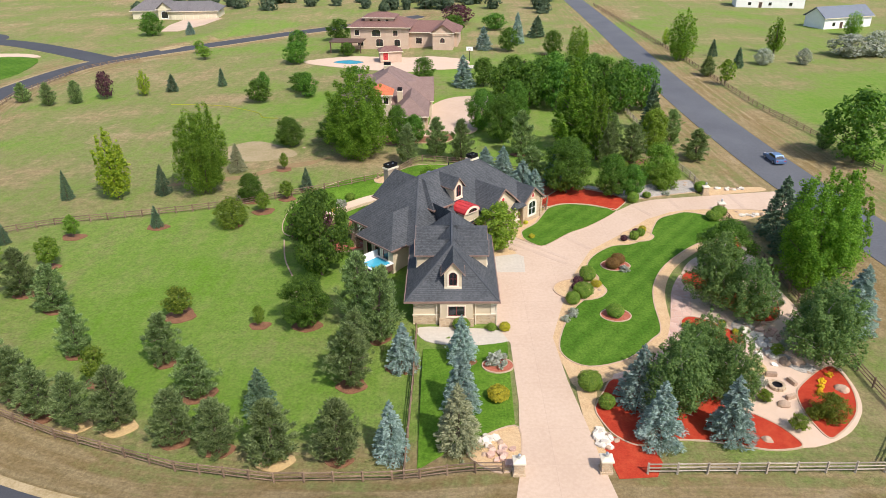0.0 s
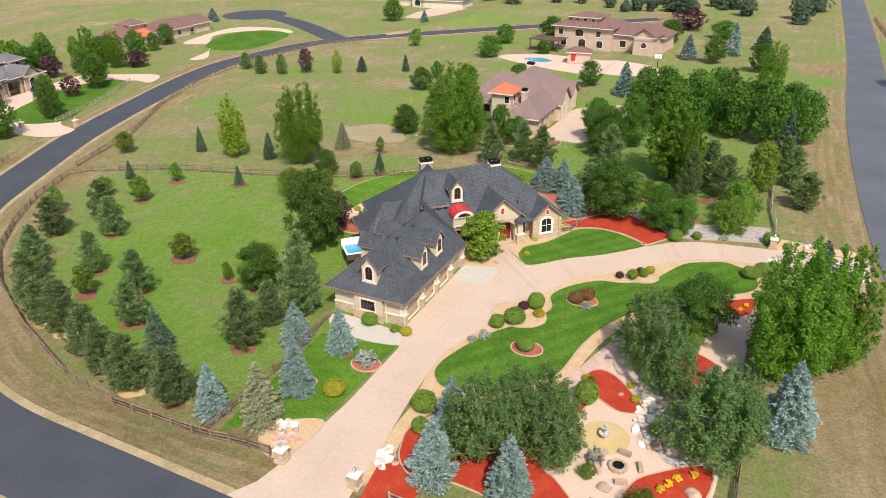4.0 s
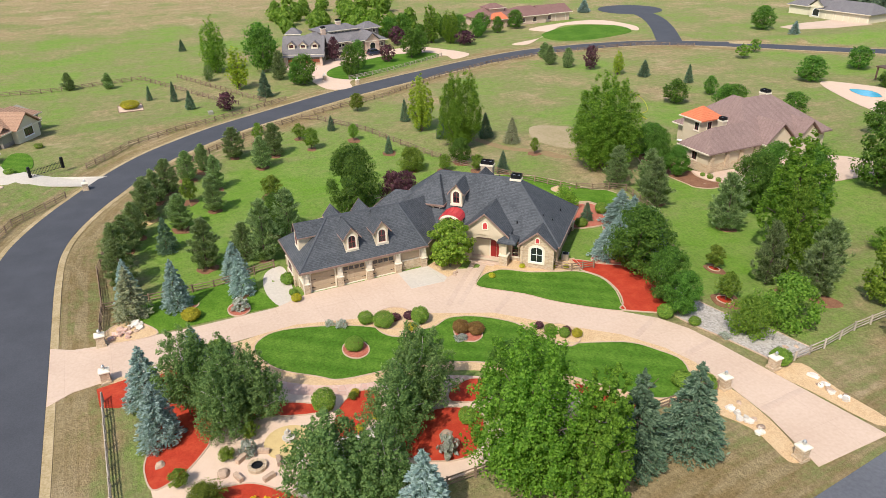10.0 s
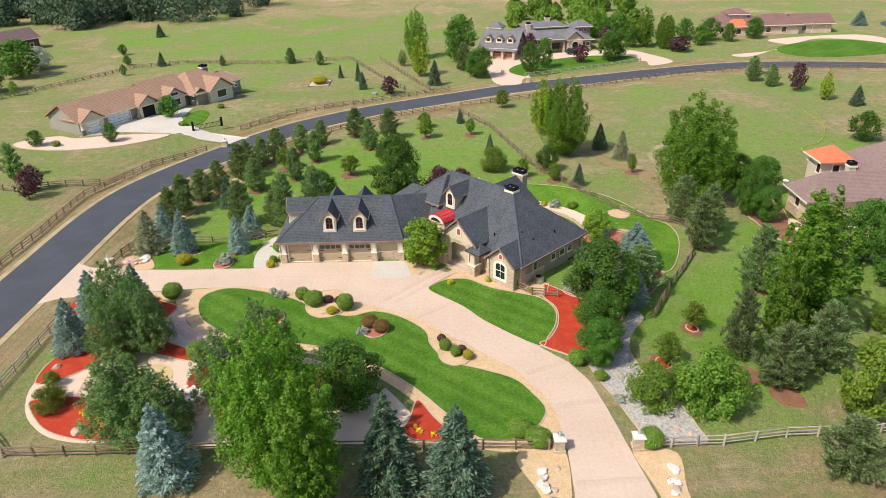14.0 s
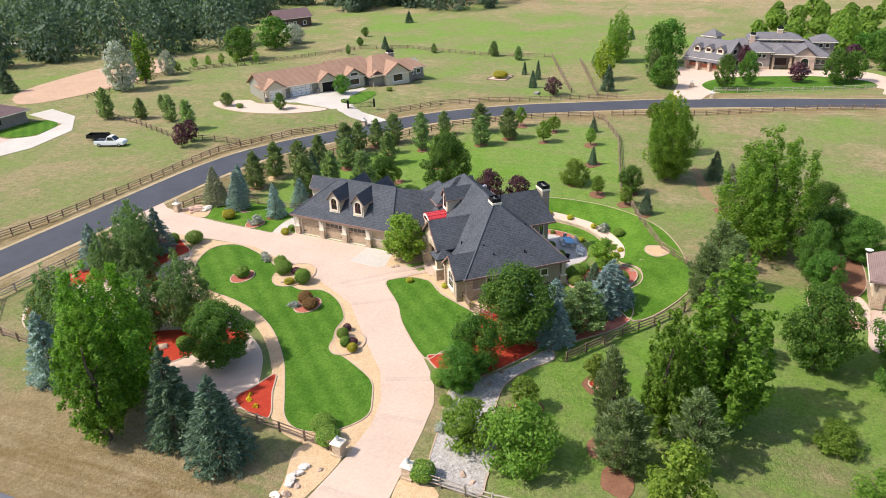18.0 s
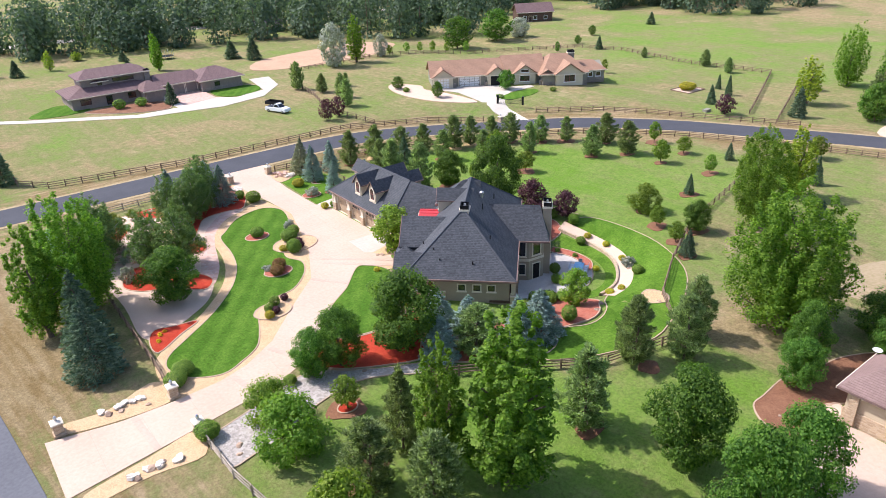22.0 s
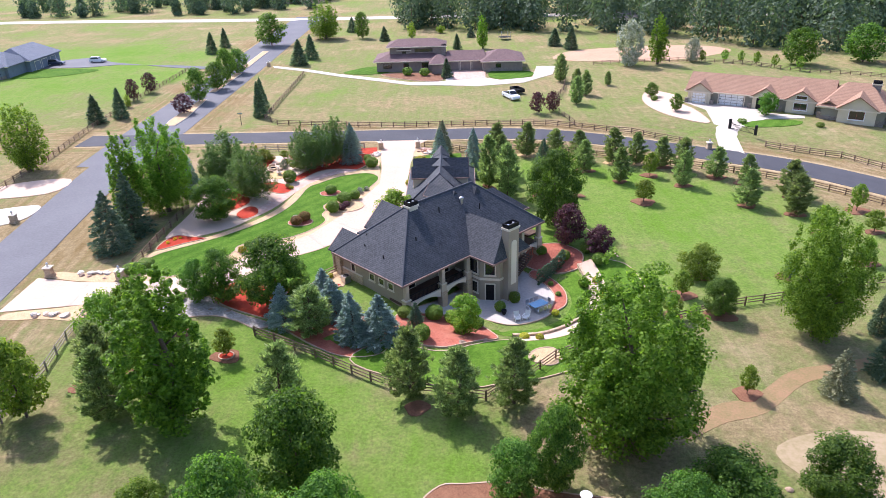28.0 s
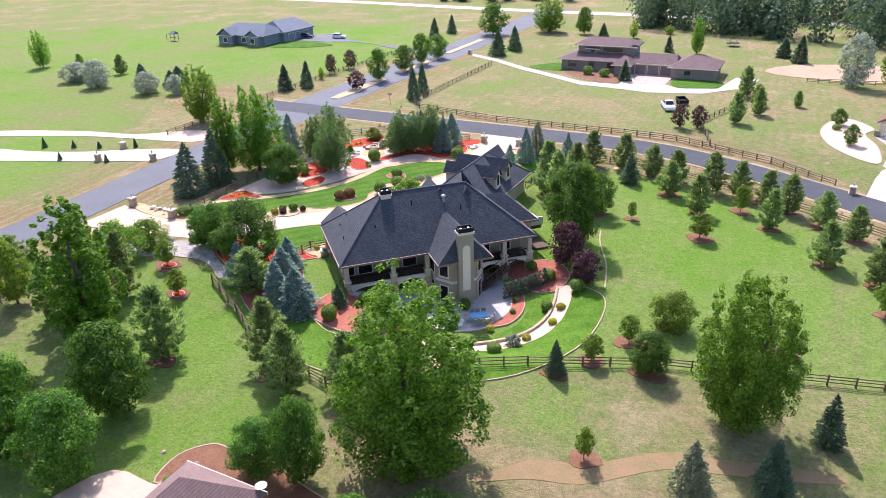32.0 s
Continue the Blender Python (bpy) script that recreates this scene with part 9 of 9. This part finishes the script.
part("drawbar", boxes((-0.05, 0.05, 2.0, 3.1, 0.42, 0.5)), BLACK, tr)

# ---- street and yard fittings ----
sign = thing("street_sign", (43.8, 22.1, 0), "street name sign on a dark post", "sign")
part("post", tube(bmesh.new(), (0, 0, -0.2), (0, 0, 2.6), 0.05, 0.05, 8), BLACK, sign)
part("blade", boxes((-0.5, 0.5, -0.02, 0.02, 2.35, 2.6)), shade("green sign paint", (0.02, 0.13, 0.05), (0.03, 0.16, 0.06), 1, 0.5), sign)
part("lettering_bar", boxes((-0.38, 0.38, -0.028, 0.028, 2.44, 2.51)), WHITE, sign)
box_ob = thing("utility_box", (-84.6, 66.0, -2), "green utility cabinet beside the road", "utility box")
part("cabinet", boxes((-0.8, 0.8, -0.5, 0.5, 0, 1.1)), WALL_SAGE, box_ob)
part("lid", boxes((-0.84, 0.84, -0.54, 0.54, 1.1, 1.16)), WALL_SAGE, box_ob)
gate = thing("driveway_gate", (-56.4, 34.6, -0.4), "black iron drive gate between stone posts", "gate", rz=-58)
for i in range(22):
    part("bar", boxes((-2.6 + i * 0.25, -2.56 + i * 0.25, -0.02, 0.02, 0.1, 1.1 + 0.35 * abs(i - 10.5) / 10.5)), BLACK, gate)
for z in (0.15, 1.0):
    part("rail", boxes((-2.7, 2.7, -0.03, 0.03, z, z + 0.06)), BLACK, gate)
for x in (-2.9, 2.9):
    part("gate_post", boxes((x - 0.2, x + 0.2, -0.2, 0.2, 0, 1.9)), BLACK, gate)
hoop = thing("basketball_hoop", (6, 197, 0.05), "basketball hoop with white backboard", "basketball hoop")
part("post", tube(bmesh.new(), (0, 0, 0), (0, 0, 3.4), 0.08, 0.08, 8), BLACK, hoop)
part("backboard", boxes((-0.9, 0.9, -0.35, -0.3, 2.9, 4.0)), WHITE, hoop)
part("square", band(bmesh.new(), opening_line(0.55, 0.4, 0), opening_line(0.55, 0.4, 0, 0.06), 0, 0.01, pose(0, -0.36, 3.1, 0, 0, 180)), BLACK, hoop)
part("ring", lathe(bmesh.new(), [(0.23, 0), (0.25, 0.02), (0.23, 0.04)], (0, -0.62, 3.05), 16), RED_METAL, hoop)
tramp = thing("trampoline", (-18, -81.5, 0), "round trampoline with safety net posts", "trampoline")
part("mat", lathe(bmesh.new(), [(1.9, 0.85), (2.0, 0.85), (2.0, 0.92), (0.1, 0.9)], (0, 0, 0), 20), BLACK, tramp)
for i in range(6):
    a = i * math.tau / 6
    part("pole", tube(bmesh.new(), (2 * math.cos(a), 2 * math.sin(a), 0), (2 * math.cos(a), 2 * math.sin(a), 2.6), 0.05, 0.05, 6), STEEL, tramp)
play = thing("playset", (170, -36, 0), "small timber playset with a roof", "playset")
part("platform", boxes((-1, 1, -1, 1, 1.2, 1.3)), RAILWOOD, play)
part("roof", hip_roof(bmesh.new(), -1.2, 1.2, -1.2, 1.2, 2.6, 3.4, 0.1, 0.1), ROOF_BLUE, play)
for x in (-0.95, 0.95):
    for y in (-0.95, 0.95):
        part("post", boxes((x - 0.06, x + 0.06, y - 0.06, y + 0.06, 0, 2.6)), RAILWOOD, play)
part("swing_beam", boxes((1, 4, -0.06, 0.06, 2.2, 2.32), (3.9, 4.02, -0.06, 0.06, 0, 2.2)), RAILWOOD, play)
planter = thing("raised_bed", (-100.3, 50.4, -2), "fenced raised vegetable bed in the meadow", "garden bed")
part("soil", boxes((-3.2, 3.2, -2.6, 2.6, 0, 0.12)), SAND, planter)
for r in ((-3.3, 3.3, -2.7, -2.6, 0, 0.3), (-3.3, 3.3, 2.6, 2.7, 0, 0.3), (-3.3, -3.2, -2.6, 2.6, 0, 0.3), (3.2, 3.3, -2.6, 2.6, 0, 0.3)):
    part("board", boxes(r), RAILWOOD, planter)
hose = new("garden_hose", bpy.data.curves.new("garden_hose", "CURVE"))
hose.data.dimensions, hose.data.bevel_depth = "3D", 0.06
sp = hose.data.splines.new("POLY")
route = spline([(-64, 159.5), (-52, 157.8), (-42.4, 152.1), (-40, 148), (-36.4, 146.9)])
sp.points.add(len(route) - 1)
for q, p in zip(sp.points, route):
    q.co = (p.x, p.y, H(p.x, p.y) + 0.05, 1)
hose.data.materials.append(LEAF_GOLD)
tagged(hose, "yellow garden hose lying across the field", "hose")
hydrant = thing("fire_hydrant", (36.2, 39.2, 0), "yellow fire hydrant on the verge", "hydrant")
part("barrel", lathe(bmesh.new(), [(0.2, 0), (0.2, 0.08), (0.14, 0.1), (0.14, 0.55), (0.18, 0.58), (0.15, 0.7), (0.05, 0.78)], (0, 0, 0), 12), LEAF_GOLD, hydrant)
part("nozzle", tube(bmesh.new(), (-0.25, 0, 0.42), (0.25, 0, 0.42), 0.07, 0.07, 8), LEAF_GOLD, hydrant)
